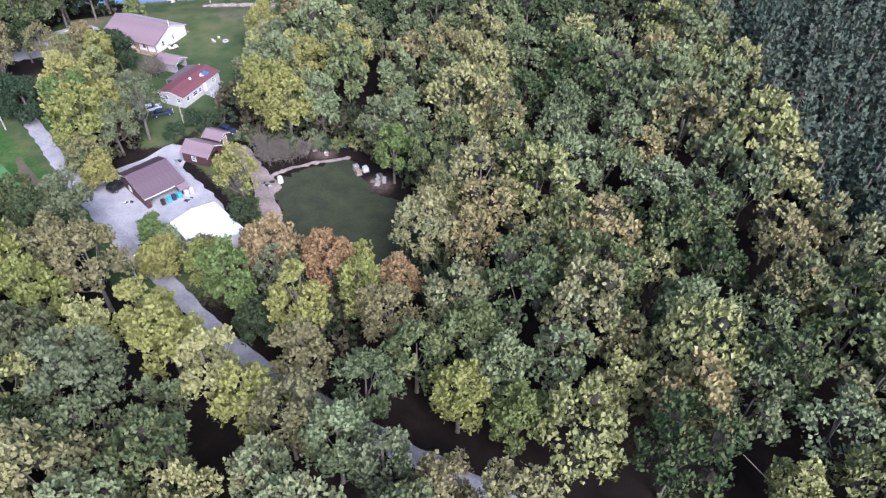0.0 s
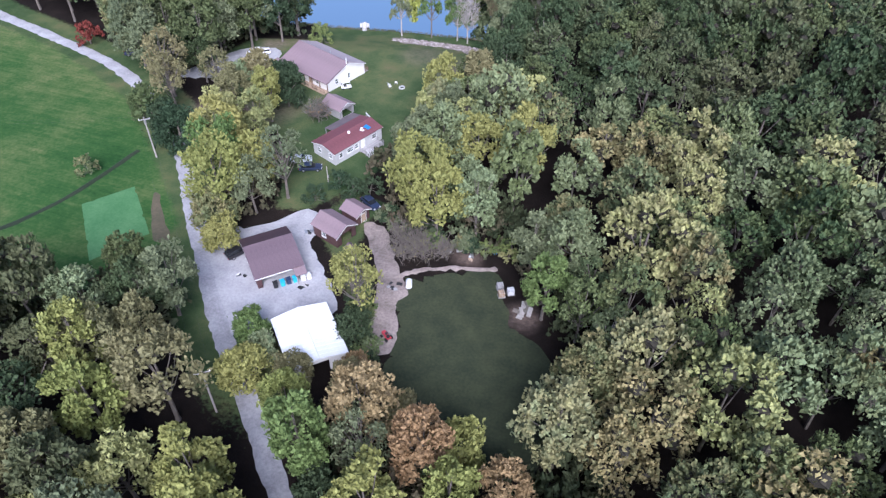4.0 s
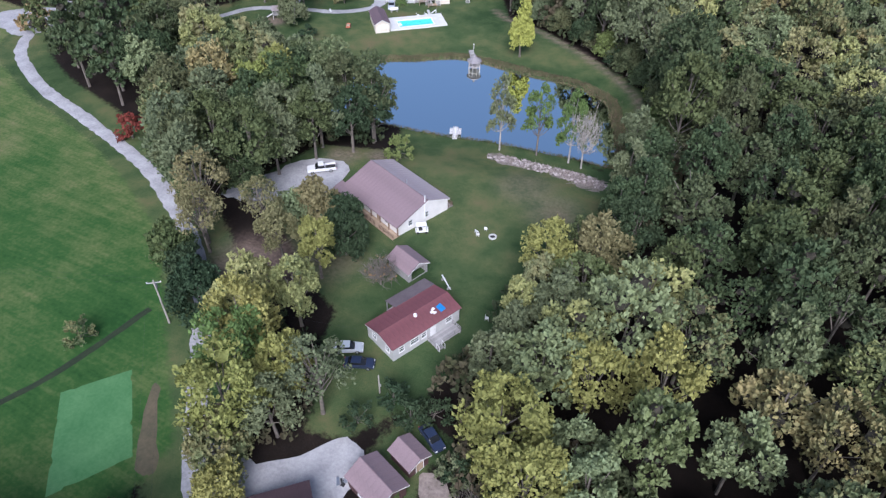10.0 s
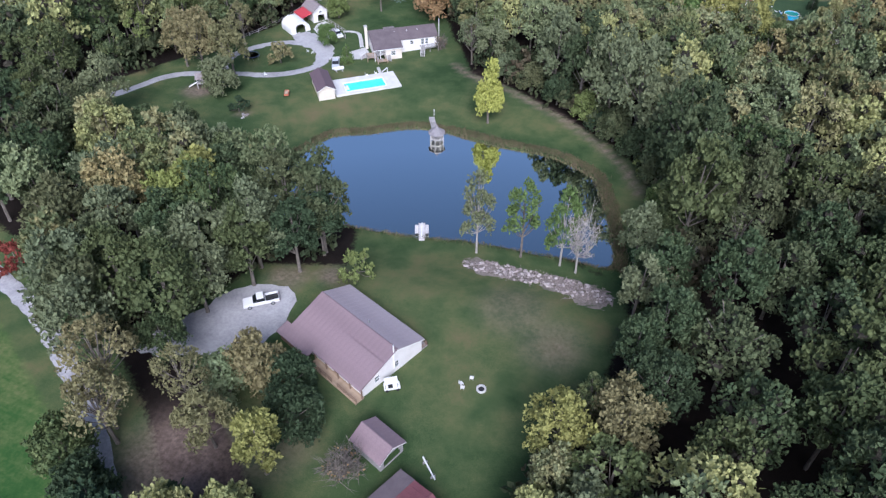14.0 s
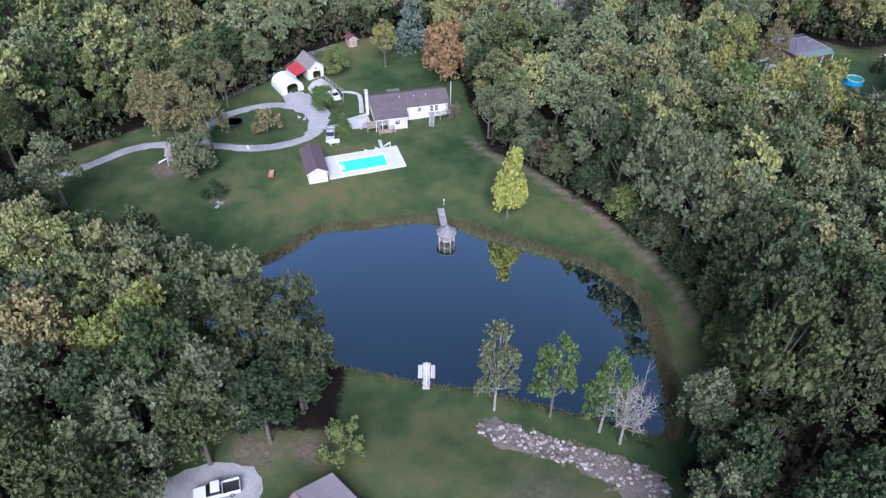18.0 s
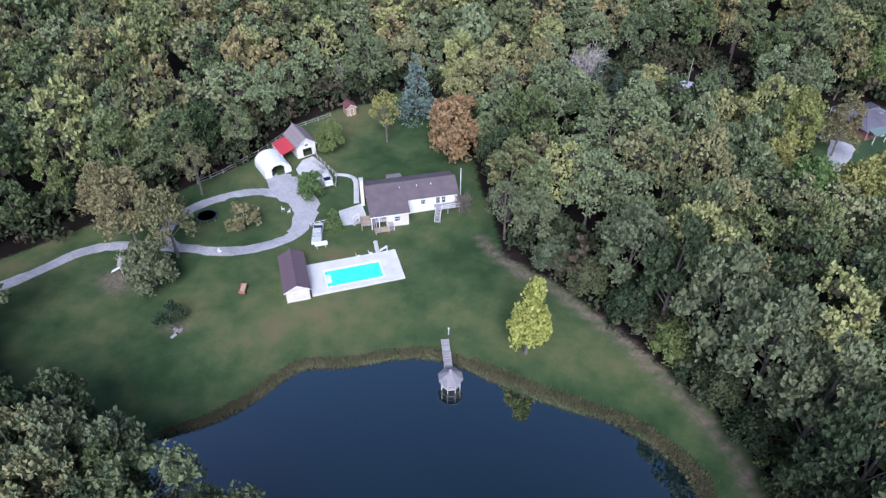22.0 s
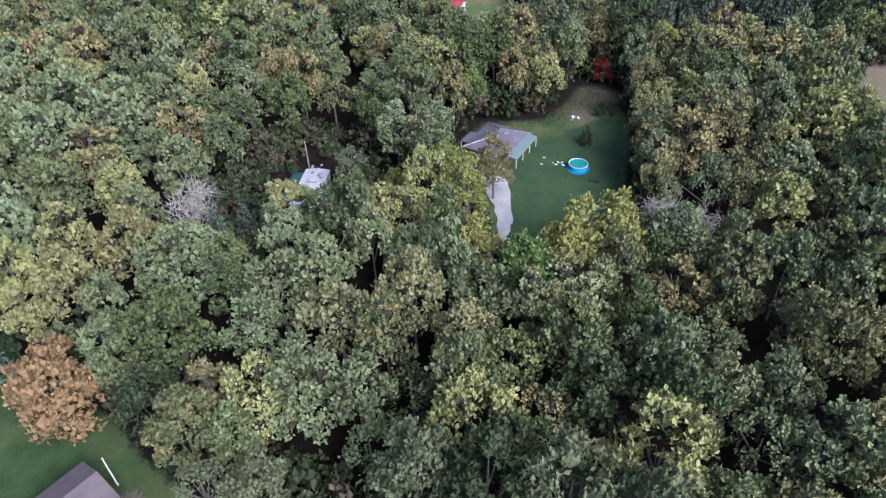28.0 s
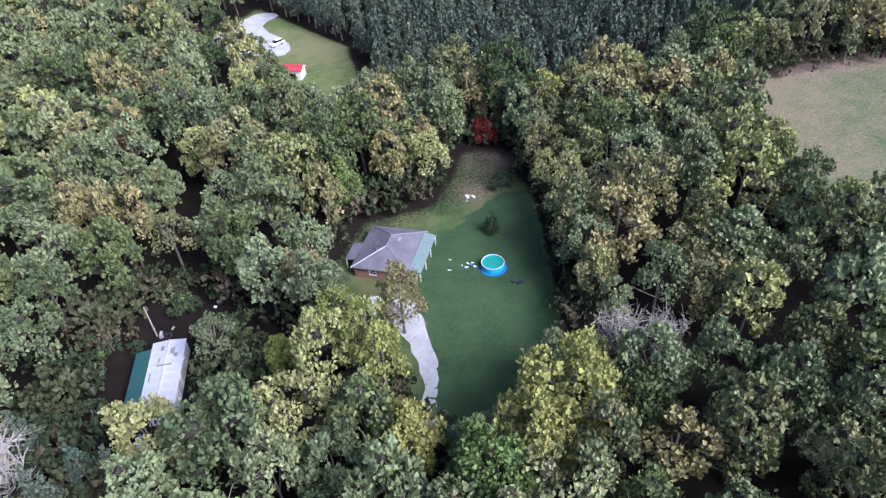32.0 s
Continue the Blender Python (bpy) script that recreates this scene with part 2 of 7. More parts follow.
def water_material():
    """Clear deep water: a dark blue body under a mirroring skin."""
    m, nt, p = nodes_of("pond_water")
    p.inputs["Base Color"].default_value = (0.002, 0.009, 0.013, 1)
    p.inputs["Roughness"].default_value = 0.6
    p.inputs["Specular IOR Level"].default_value = 0.0
    skin = nt.nodes.new("ShaderNodeBsdfGlossy")
    skin.inputs["Color"].default_value = (0.95, 0.97, 0.90, 1)
    skin.inputs["Roughness"].default_value = 0.02
    n = nt.nodes.new("ShaderNodeBump")
    n.inputs["Strength"].default_value = 0.03
    n.inputs["Distance"].default_value = 0.01
    nt.links.new(noise_node(nt, place_vec(nt), 0.8, 3), n.inputs["Height"])
    nt.links.new(n.outputs[0], skin.inputs["Normal"])
    lw = nt.nodes.new("ShaderNodeLayerWeight")
    gloss = maths(nt, "ADD", maths(nt, "MULTIPLY", maths(nt, "POWER", lw.outputs["Facing"], 2.0), 4.5), 0.08, True)
    mx = nt.nodes.new("ShaderNodeMixShader")
    nt.links.new(gloss, mx.inputs[0])
    nt.links.new(p.outputs[0], mx.inputs[1])
    nt.links.new(skin.outputs[0], mx.inputs[2])
    nt.links.new(mx.outputs[0], nt.nodes["Material Output"].inputs[0])
    return m


M_water = water_material()


# ---- plan ----
POND = [(-96.7, 196), (-89.3, 197.1), (-81.2, 198.7), (-72.7, 201.2), (-61.9, 202.7), (-53.4, 204.0), (-46.9, 204.2), (-45.5, 207.6), (-47.9, 214.6),
        (-50.4, 221.4), (-52.8, 226.6), (-55.7, 232), (-61.3, 235.2), (-67.9, 236.8), (-76.2, 236.1), (-82.8, 236), (-88.6, 236.3), (-97, 236.5),
        (-103.1, 234), (-110, 228.6), (-116.8, 224.3), (-119.6, 216.3), (-122.6, 210.3), (-128.3, 203.7), (-130.7, 199.6), (-124, 194), (-112, 193), (-104, 194.5)]
ROAD = [(-260, 262), (-236, 228), (-218, 203), (-211, 189), (-204, 178), (-195, 171.3), (-178, 164.2), (-156, 159.2), (-131, 152.4), (-115, 145), (-104, 138.6), (-95, 131.5),
        (-86, 121.6), (-76.3, 110.4), (-65.5, 98.6), (-55.8, 88.2), (-44.2, 77.6), (-33.4, 67.4), (-22, 58.8), (-8, 50.5), (9, 41.8), (30, 31), (60, 18)]
LANE = [(-200, 197), (-177, 211.8), (-170, 228.5), (-162, 234.5), (-153.8, 237.8), (-145.2, 241), (-139.6, 245.8), (-136.8, 251.5), (-138.4, 257), (-143.5, 260.8),
        (-150.5, 260.6), (-156.2, 257), (-159.5, 252.0), (-161.5, 245.5), (-159.5, 239.5), (-154.5, 237.2)]
YARDS = {
    "south_yard": [(-69, 103), (-58, 90), (-48, 79), (-36, 79), (-29, 86), (-24, 77), (-12, 75), (-3, 83), (-1, 96), (-8, 108), (-15, 118), (-30, 120), (-41, 119), (-42, 127), (-48, 130), (-54, 126), (-62, 116)],
    "home_yard": [(-68, 126), (-55, 125), (-50, 132), (-46, 146), (-46, 160), (-41, 174), (-40, 190), (-43, 201), (-58, 205), (-75, 202), (-95, 197), (-89, 184), (-104, 177), (-108, 157), (-95, 152), (-80, 141), (-72, 138)],
    "grove": [(-104, 132), (-90, 124), (-70, 130), (-70, 150), (-90, 157), (-106, 152)],
    "north_yard": [(-128, 204), (-138, 197), (-150, 197), (-165, 202), (-182, 206), (-184, 214), (-176, 234), (-170, 246), (-166, 258), (-162, 268), (-162, 286), (-156, 298), (-150, 303), (-147, 312), (-134, 313), (-130, 303), (-122, 297), (-114, 288), (-110, 281),
                   (-106, 277), (-97, 263), (-84, 260), (-69, 252), (-57, 246), (-48, 239), (-41, 227), (-39, 208), (-43, 200), (-60, 210), (-60, 230), (-100, 230), (-118, 216)],
    "west_field": [(-77, 107), (-76, 97), (-80, 88), (-94, 78), (-124, 60), (-200, 40), (-420, 50), (-420, 200), (-222, 194), (-206, 170), (-178, 160), (-150, 154), (-131, 147), (-112, 138), (-97, 125)],
    "next_yard": [(-50, 313), (-47, 302), (-38, 297), (-26, 304), (-13, 327), (-1, 350), (2, 366), (-5, 372), (-15, 362), (-22, 357), (-36, 360), (-48, 349), (-49, 336), (-47, 322)],
    "trailer_yard": [(-92, 327), (-79, 326), (-75, 337), (-70, 350), (-78, 354), (-86, 351), (-92, 341)],
    "east_field": [(36, 300), (43, 324), (58, 352), (72, 358), (95, 350), (112, 344), (330, 300), (330, 200), (60, 270)],
    "far_yard": [(-44, 466), (-38, 482), (-14, 494), (-2, 445), (-9, 420), (-11, 394), (-28, 392), (-34, 424), (-29, 440), (-28, 455)],
}
LAWNS = ("home_yard", "north_yard", "next_yard")


def smooth_line(pts, closed=False, steps=5):
    out, n = [], len(pts)
    for i in range(n if closed else n - 1):
        p0, p1, p2, p3 = (np.array(pts[j % n if closed else min(max(j, 0), n - 1)], float) for j in (i - 1, i, i + 1, i + 2))
        for k in range(steps):
            t = k / steps
            out.append(tuple(0.5 * (2 * p1 + (p2 - p0) * t + (2 * p0 - 5 * p1 + 4 * p2 - p3) * t * t + (3 * p1 - p0 - 3 * p2 + p3) * t ** 3)))
    if not closed:
        out.append(tuple(pts[-1]))
    return out


def inside(poly, x, y):
    x, y = np.asarray(x, float), np.asarray(y, float)
    res = np.zeros(x.shape, bool)
    for (x0, y0), (x1, y1) in zip(poly, poly[1:] + poly[:1]):
        if y0 != y1:
            res ^= ((y0 > y) != (y1 > y)) & (x < (x1 - x0) * (y - y0) / (y1 - y0) + x0)
    return res


def away(line, x, y, closed=False):
    x, y = np.asarray(x, float), np.asarray(y, float)
    best = np.full(x.shape, 1e9)
    for (x0, y0), (x1, y1) in zip(line, line[1:] + (line[:1] if closed else [])):
        dx, dy = x1 - x0, y1 - y0
        t = np.clip(((x - x0) * dx + (y - y0) * dy) / max(dx * dx + dy * dy, 1e-9), 0, 1)
        best = np.minimum(best, np.hypot(x - x0 - t * dx, y - y0 - t * dy))
    return best


def step(a, b, x):
    t = np.clip((x - a) / (b - a), 0, 1)
    return t * t * (3 - 2 * t)


SHORE = smooth_line(POND, True, 4)


def ground_z(x, y):
    """The lie of the land: a gentle plain that dips to the pond."""
    x, y = np.asarray(x, float), np.asarray(y, float)
    d = away(SHORE, x, y, True) * np.where(inside(SHORE, x, y), -1, 1)
    plain = 3.5 - 1.9 * step(185, 232, y) + 1.4 * step(262, 310, y) + 0.25 * np.sin(x * 0.05) * np.cos(y * 0.043)
    bank = 0.30 + (plain - 0.30) * step(0, 20, d)
    return np.where(d > 0, bank, np.maximum(-1.6, 0.30 + d * 0.7))


def gz(x, y):
    return float(ground_z(x, y))


# ---- mesh helpers ----
def link_mesh(name, me, material=None, parent=None, label=""):
    ob = new(name, me)
    if material:
        me.materials.append(material)
    if parent:
        ob.parent = parent
    if label:
        ob["label"] = label
    return ob


def part(name, bm, material, parent=None, label="", smooth=False):
    me = bpy.data.meshes.new(name)
    if smooth:
        for f in bm.faces:
            f.smooth = True
    bm.to_mesh(me)
    bm.free()
    return link_mesh(name, me, material, parent, label)


def thing(name, m, label, category, group="", kind=""):
    ob = new(name)
    ob.empty_display_size = 0.3
    ob.matrix_basis = m
    return tagged(ob, label, category, group, kind)


def box(bm, x0, x1, y0, y1, z0, z1, m=None):
    vs = [bm.verts.new(Vector(c) if m is None else m @ Vector(c)) for c in
          ((x0, y0, z0), (x1, y0, z0), (x1, y1, z0), (x0, y1, z0), (x0, y0, z1), (x1, y0, z1), (x1, y1, z1), (x0, y1, z1))]
    for f in ((3, 2, 1, 0), (4, 5, 6, 7), (0, 1, 5, 4), (1, 2, 6, 5), (2, 3, 7, 6), (3, 0, 4, 7)):
        bm.faces.new([vs[i] for i in f])
    return bm


def boxes(*items):
    bm = bmesh.new()
    for it in items:
        box(bm, *it)
    return bm


def prism(bm, outline, axis_a, axis_b, depth, m=None):
    """Extrudes an outline drawn in the plane of two axes along the third, by depth = (from, to)."""
    def at(u, v, w):
        c = [0.0, 0.0, 0.0]
        c[axis_a], c[axis_b], c[3 - axis_a - axis_b] = u, v, w
        return Vector(c) if m is None else m @ Vector(c)
    a = [bm.verts.new(at(u, v, depth[0])) for u, v in outline]
    b = [bm.verts.new(at(u, v, depth[1])) for u, v in outline]
    bm.faces.new(a)
    bm.faces.new(b[::-1])
    n = len(outline)
    for i in range(n):
        bm.faces.new((a[i], b[i], b[(i + 1) % n], a[(i + 1) % n]))
    bmesh.ops.recalc_face_normals(bm, faces=bm.faces)
    return bm


def tube(bm, a, b, ra, rb, sides=7, cap=True):
    a, b = Vector(a), Vector(b)
    q = (b - a).to_track_quat("Z", "Y")
    rings = []
    for p, r in ((a, ra), (b, rb)):
        rings.append([bm.verts.new(p + q @ Vector((r * math.cos(2 * math.pi * k / sides), r * math.sin(2 * math.pi * k / sides), 0))) for k in range(sides)])
    for k in range(sides):
        bm.faces.new((rings[0][k], rings[0][(k + 1) % sides], rings[1][(k + 1) % sides], rings[1][k]))
    if cap:
        bm.faces.new(rings[1])
        bm.faces.new(rings[0][::-1])
    return bm


def quads_mesh(name, verts, faces):
    me = bpy.data.meshes.new(name)
    me.from_pydata(verts, [], faces)
    return me


def ribbon(name, line, half, material, lift, label, category, closed=False, wob=0.07):
    rng = np.random.default_rng(len(line))
    pts = np.array(smooth_line(line, closed, 8))
    tang = np.gradient(pts, axis=0)
    tang /= np.linalg.norm(tang, axis=1)[:, None] + 1e-9
    side = np.stack([-tang[:, 1], tang[:, 0]], 1)
    across = np.array([-1, -0.5, 0, 0.5, 1])
    rows = []
    for k, a in enumerate(across):
        w = half * a + (rng.normal(size=len(pts)) * wob * abs(a) if abs(a) == 1 else 0)
        p = pts + side * np.broadcast_to(w, len(pts))[:, None]
        rows.append(np.c_[p, ground_z(p[:, 0], p[:, 1]) + lift - (0.09 if abs(a) == 1 else 0)])
    v = np.stack(rows, 1).reshape(-1, 3)
    n, c = len(pts), len(across)
    f = [(i * c + j, i * c + j + 1, (i + 1) * c + j + 1, (i + 1) * c + j) for i in range(n - 1) for j in range(c - 1)]
    return tagged(link_mesh(name, quads_mesh(name, v.tolist(), f), material), label, category, "", "structure")


def sheet(name, outline, material, lift, label, category, steps=5, wob=0.25, cuts=3):
    """A draped patch of ground with a ragged edge."""
    rng = np.random.default_rng(int(abs(outline[0][0]) * 10))
    pts = np.array(smooth_line(outline, True, steps)) + rng.normal(size=(len(outline) * steps, 2)) * wob
    bm = bmesh.new()
    bm.faces.new([bm.verts.new((x, y, 0)) for x, y in pts])
    bmesh.ops.triangulate(bm, faces=bm.faces)
    for _ in range(cuts):
        long = [e for e in bm.edges if e.calc_length() > 2.5]
        if long:
            bmesh.ops.subdivide_edges(bm, edges=long, cuts=1)
            bmesh.ops.triangulate(bm, faces=bm.faces)
    co = np.array([v.co for v in bm.verts])
    z = ground_z(co[:, 0], co[:, 1])
    for v, h in zip(bm.verts, z):
        v.co.z = h + lift - (0.05 if v.is_boundary else 0)
    bmesh.ops.recalc_face_normals(bm, faces=bm.faces)
    if sum(f.normal.z for f in bm.faces) < 0:
        bmesh.ops.reverse_faces(bm, faces=bm.faces)
    return tagged(part(name, bm, material), label, category, "", "structure")


# ---- ground ----
def build_ground():
    xs = np.concatenate([[-3000, -1500, -800, -500, -400], np.arange(-340, -222, 6.0), np.arange(-222, 62, 1.6), np.arange(62, 220, 6.0), [300, 500, 900, 1600, 3000]])
    ys = np.concatenate([[-2500, -1200, -600, -300, -150, -60, 0], np.arange(20, 480, 1.6), np.arange(480, 640, 6.0), [760, 1000, 1500, 2500, 3500]])
    X, Y = np.meshgrid(xs, ys)
    rng = np.random.default_rng(5)
    Z = ground_z(X, Y) + rng.normal(size=X.shape) * 0.015
    nx, ny = len(xs), len(ys)
    v = np.stack([X, Y, Z], -1).reshape(-1, 3)
    i = np.arange((ny - 1) * (nx - 1))
    a = (i // (nx - 1)) * nx + i % (nx - 1)
    f = np.stack([a, a + 1, a + nx + 1, a + nx], 1)
    me = quads_mesh("ground", v.tolist(), f.tolist())
    x, y = v[:, 0], v[:, 1]

    def zone_of(names, soft):
        r = np.zeros(len(x))
        for n in names:
            d = away(YARDS[n], x, y, True) * np.where(inside(YARDS[n], x, y), 1, -1)
            r = np.maximum(r, step(-soft, soft, d))
        return r

    lawn = zone_of(LAWNS, 2.0)
    s = [(-57, 118), (-49, 131), (-56, 131), (-66, 127), (-63, 117)]
    lawn = np.maximum(lawn, 0.85 * step(-2, 2, away(s, x, y, True) * np.where(inside(s, x, y), 1, -1)))
    lawn *= 1 - 0.5 * step(344, 358, y) * (y < 400)
    s = [(-53, 118), (-50, 112), (-46, 108), (-40, 101), (-37, 97), (-35.5, 103), (-38, 108), (-43, 113), (-44, 121), (-40, 125), (-52, 128)]
    lawn = np.maximum(lawn, 0.8 * step(-1.5, 1.5, away(s, x, y, True) * np.where(inside(s, x, y), 1, -1)))
    verge = np.abs(away(smooth_line(ROAD[2:], False, 4), x, y))
    lawn = np.maximum(lawn, 0.9 * (1 - step(5.0, 9.0, verge)) * step(64, 84, y))
    field = zone_of(("west_field", "east_field", "far_yard"), 2.5)
    dirt = np.zeros(len(x))
    for cx, cy, r, k in ((-90, 139, 13, 0.8), (-80, 147, 8, 0.4), (-97, 176, 5, 0.6), (-90, 180, 4, 0.7), (-24, 117.5, 4, 0.5), (-11, 107, 4, 0.55),
                         (-157, 226, 5.5, 0.75), (-140, 221, 2.5, 0.55), (-58, 185, 9, 0.34), (-50, 180, 8, 0.38), (-3, 364, 8, 0.34), (-10, 355, 7, 0.3)):
        dirt = np.maximum(dirt, k * (1 - step(0.3 * r, r, np.hypot(x - cx, y - cy))))
    track = away([(-103, 266), (-96.5, 261.5), (-84, 258.3), (-70, 251.6), (-58.5, 244.8), (-50.5, 237.5), (-45.5, 229)], x, y)
    dirt = np.maximum(dirt, 0.75 - 0.75 * step(0.2, 1.5, track))
    rim = away(YARDS["east_field"], x, y, True)
    dirt = np.maximum(dirt, 0.75 * (1 - step(2, 9, rim)))
    dirt = np.maximum(dirt, np.where(inside(YARDS["east_field"], x, y), 0.45, 0.0))
    col = me.color_attributes.new("zone", "FLOAT_COLOR", "POINT")
    col.data.foreach_set("color", np.stack([lawn, field, dirt, np.ones(len(x))], 1).astype(np.float32).ravel())
    me.polygons.foreach_set("use_smooth", np.ones(len(f), bool))
    return tagged(link_mesh("ground", me, M_ground), "lawns, mown field and brown woodland floor darkened for shade", "ground", "", "structure")


ground = build_ground()


def build_water():
    bm = bmesh.new()
    bm.faces.new([bm.verts.new((x, y, 0)) for x, y in smooth_line([(px, py) for px, py in POND], True, 4)])
    for v in bm.verts:
        c = Vector((-85, 215, 0))
        v.co += (v.co - c).normalized() * 0.8
    bmesh.ops.triangulate(bm, faces=bm.faces)
    return tagged(part("pond", bm, M_water), "still dark blue pond that mirrors sky and trees", "water", "", "structure")


pond = build_water()
road = ribbon("gravel_road", ROAD, 1.75, M_road, 0.07, "pale gravel road with worn wheel tracks", "road")
lane = ribbon("gravel_lane", LANE, 1.5, M_road, 0.07, "pale gravel lane with a turning loop", "road")
sheet("gravel_yard", [(-73, 108.5), (-63, 97), (-57, 91.5), (-52, 87.5), (-46, 95), (-40, 97), (-43.5, 102.5), (-48, 107), (-51.5, 111), (-52.5, 117.5), (-56.5, 119), (-60.5, 113.5), (-66, 109.5)],
      M_gravel, 0.09, "white gravel yard round the garage", "yard", 5, 0.2)
sheet("road_fork", [(-228, 187), (-222, 196.5), (-211, 201), (-200.5, 194), (-204, 187), (-209, 180.5), (-216, 181)], M_road, 0.09, "pale gravel where the lane leaves the road", "road", 5, 0.2)
sheet("gravel_pad", [(-108, 152.5), (-101, 155), (-93.5, 159), (-91.5, 163), (-92.5, 172), (-97, 174), (-103.5, 170), (-105.5, 164), (-110, 154)], M_gravel, 0.09, "pale gravel parking pad beside the log house", "yard")
sheet("gravel_apron", [(-138.4, 250.5), (-136.0, 254.5), (-136.6, 259.2), (-140.4, 263.4), (-145.6, 266.8), (-150.4, 268.4), (-153.6, 266.2), (-152.4, 262.6), (-148, 259.6), (-143.6, 258.6), (-140.4, 255.6)], M_gravel, 0.1, "gravel apron before the white shelter", "yard")
sheet("garden_plot", [(-97.5, 105.0), (-91.6, 113), (-80.2, 102.6), (-85.5, 93.0)], M_plot, 0.06, "fresh green rectangle of young grass in the field", "plot", 1, 0.0)
sheet("garden_bed", [(-86.6, 112.2), (-85.2, 112.2), (-80.5, 107.2), (-76.2, 103), (-76.8, 101.4), (-78.6, 101.6), (-82.5, 106)], M_track, 0.06, "bare brown garden bed beside the grass plot", "plot", 3, 0.15)
ribbon("dark_furrow", [(-130, 66), (-105, 96.5), (-98.6, 123.3)], 0.6, M_trench, 0.09, "narrow line of longer dark grass across the field", "grass")
sheet("earth_path", [(-44.8, 119.6), (-42.0, 114.6), (-38.0, 109.2), (-35.6, 104.2), (-34.0, 98.0), (-32.2, 92.0), (-28.4, 92.6), (-29.4, 98.4), (-31.2, 101.8), (-30.2, 105.2), (-33.2, 108.8), (-36.4, 113.2), (-40.2, 118.8)], M_path, 0.08, "pale pinkish bare earth path beside the sheds", "path", 5, 0.16)
ribbon("earth_rim", [(-34.4, 107.6), (-31.4, 110.6), (-25.0, 113.9), (-18.0, 116.0)], 0.5, M_path, 0.10, "thin bare rim along the head of the small lawn", "path", wob=0.2)
# two enclosed lawns, tree shade painted as dark grass
sheet("south_lawn", [(-32.4, 106.4), (-28.6, 110.4), (-22, 114.2), (-17.6, 115.2), (-14.2, 108.6), (-11, 103.6), (-4, 99.4), (-1.4, 92), (-2, 83), (-9, 76.5), (-19, 80), (-26.8, 86.5), (-28.6, 92.6), (-29.2, 98)], M_shaded_turf, 0.05, "small dark lawn closed in by trees, their shade in its colour", "lawn", 6, 0.4)
sheet("shady_lawn", [(-49, 312), (-46.5, 304), (-38, 299.5), (-27, 306), (-14, 328), (-4, 344), (-6, 352), (-16, 350), (-27, 346), (-36, 340), (-38.5, 331), (-41.8, 322)], M_shadylawn, 0.05, "deep green lawn closed in by the wood, its shade in the colour", "lawn", 5, 0.5)
sheet("drive", [(-43.4, 335), (-38.4, 333.2), (-40.4, 324), (-42.4, 317.4), (-46.4, 311), (-50.2, 307.0), (-51.6, 308.4), (-48.0, 312.6), (-44.8, 318.4), (-43.8, 325)], M_gravel, 0.09, "pale gravel drive to the hipped house", "road", 4, 0.15)
sheet("far_drive", [(-37, 474), (-17, 490), (-10, 484), (-18, 478), (-16, 458), (-23, 452)], M_gravel, 0.07, "pale gravel drive in a far yard", "road", 3, 0.3)


# ---- trees ----
def sprays(rng, centres, radii, per, size, up=0.45, jitter=0.2, low=-0.35, tall=1.0):
    """Bent leaf sprays on the outside of clumps: vertices of quads."""
    n = len(centres) * per
    c, r = np.repeat(centres, per, 0), np.repeat(radii, per)[:, None]
    d = rng.normal(size=(n, 3))
    d /= np.linalg.norm(d, axis=1)[:, None]
    d[:, 2] = np.where(d[:, 2] < low, -d[:, 2], d[:, 2])
    p = c + d * r * rng.uniform(0.45, 1.05, (n, 1)) * np.array([1, 1, tall])
    # each spray points outwards and up, with its face turned out
    u = d * 0.6 + np.array([0, 0, 0.62]) + rng.normal(size=(n, 3)) * 0.45
    u /= np.linalg.norm(u, axis=1)[:, None] + 1e-9
    w = np.cross(d + np.array([0, 0, up]) + rng.normal(size=(n, 3)) * jitter, u)
    w /= np.linalg.norm(w, axis=1)[:, None] + 1e-9
    nrm = np.cross(u, w)
    s = size * rng.uniform(0.6, 1.4, (n, 1))
    a, b = p + u * s - nrm * s * 0.22, p - u * s - nrm * s * 0.22
    e, g = p + w * s * 0.72, p - w * s * 0.72
    return np.stack([a, e, b, g], 1).reshape(-1, 3)


# a rhombic dodecahedron, the heart of each clump, dark to imitate inner shade
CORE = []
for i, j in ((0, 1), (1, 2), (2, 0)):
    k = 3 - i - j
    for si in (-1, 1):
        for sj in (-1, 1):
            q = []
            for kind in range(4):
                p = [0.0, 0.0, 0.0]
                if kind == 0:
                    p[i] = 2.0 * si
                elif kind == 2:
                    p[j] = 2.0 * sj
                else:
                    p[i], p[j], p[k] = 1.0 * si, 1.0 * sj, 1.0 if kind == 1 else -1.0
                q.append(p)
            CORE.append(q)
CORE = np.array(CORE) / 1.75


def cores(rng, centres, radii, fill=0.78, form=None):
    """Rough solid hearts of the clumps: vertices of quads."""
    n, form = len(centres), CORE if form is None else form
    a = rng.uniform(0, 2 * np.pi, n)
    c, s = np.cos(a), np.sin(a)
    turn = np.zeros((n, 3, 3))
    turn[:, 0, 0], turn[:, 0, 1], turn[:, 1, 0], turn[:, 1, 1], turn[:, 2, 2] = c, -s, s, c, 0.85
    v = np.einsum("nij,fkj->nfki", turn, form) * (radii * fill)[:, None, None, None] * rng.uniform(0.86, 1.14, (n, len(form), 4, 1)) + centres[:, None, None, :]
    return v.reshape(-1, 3)


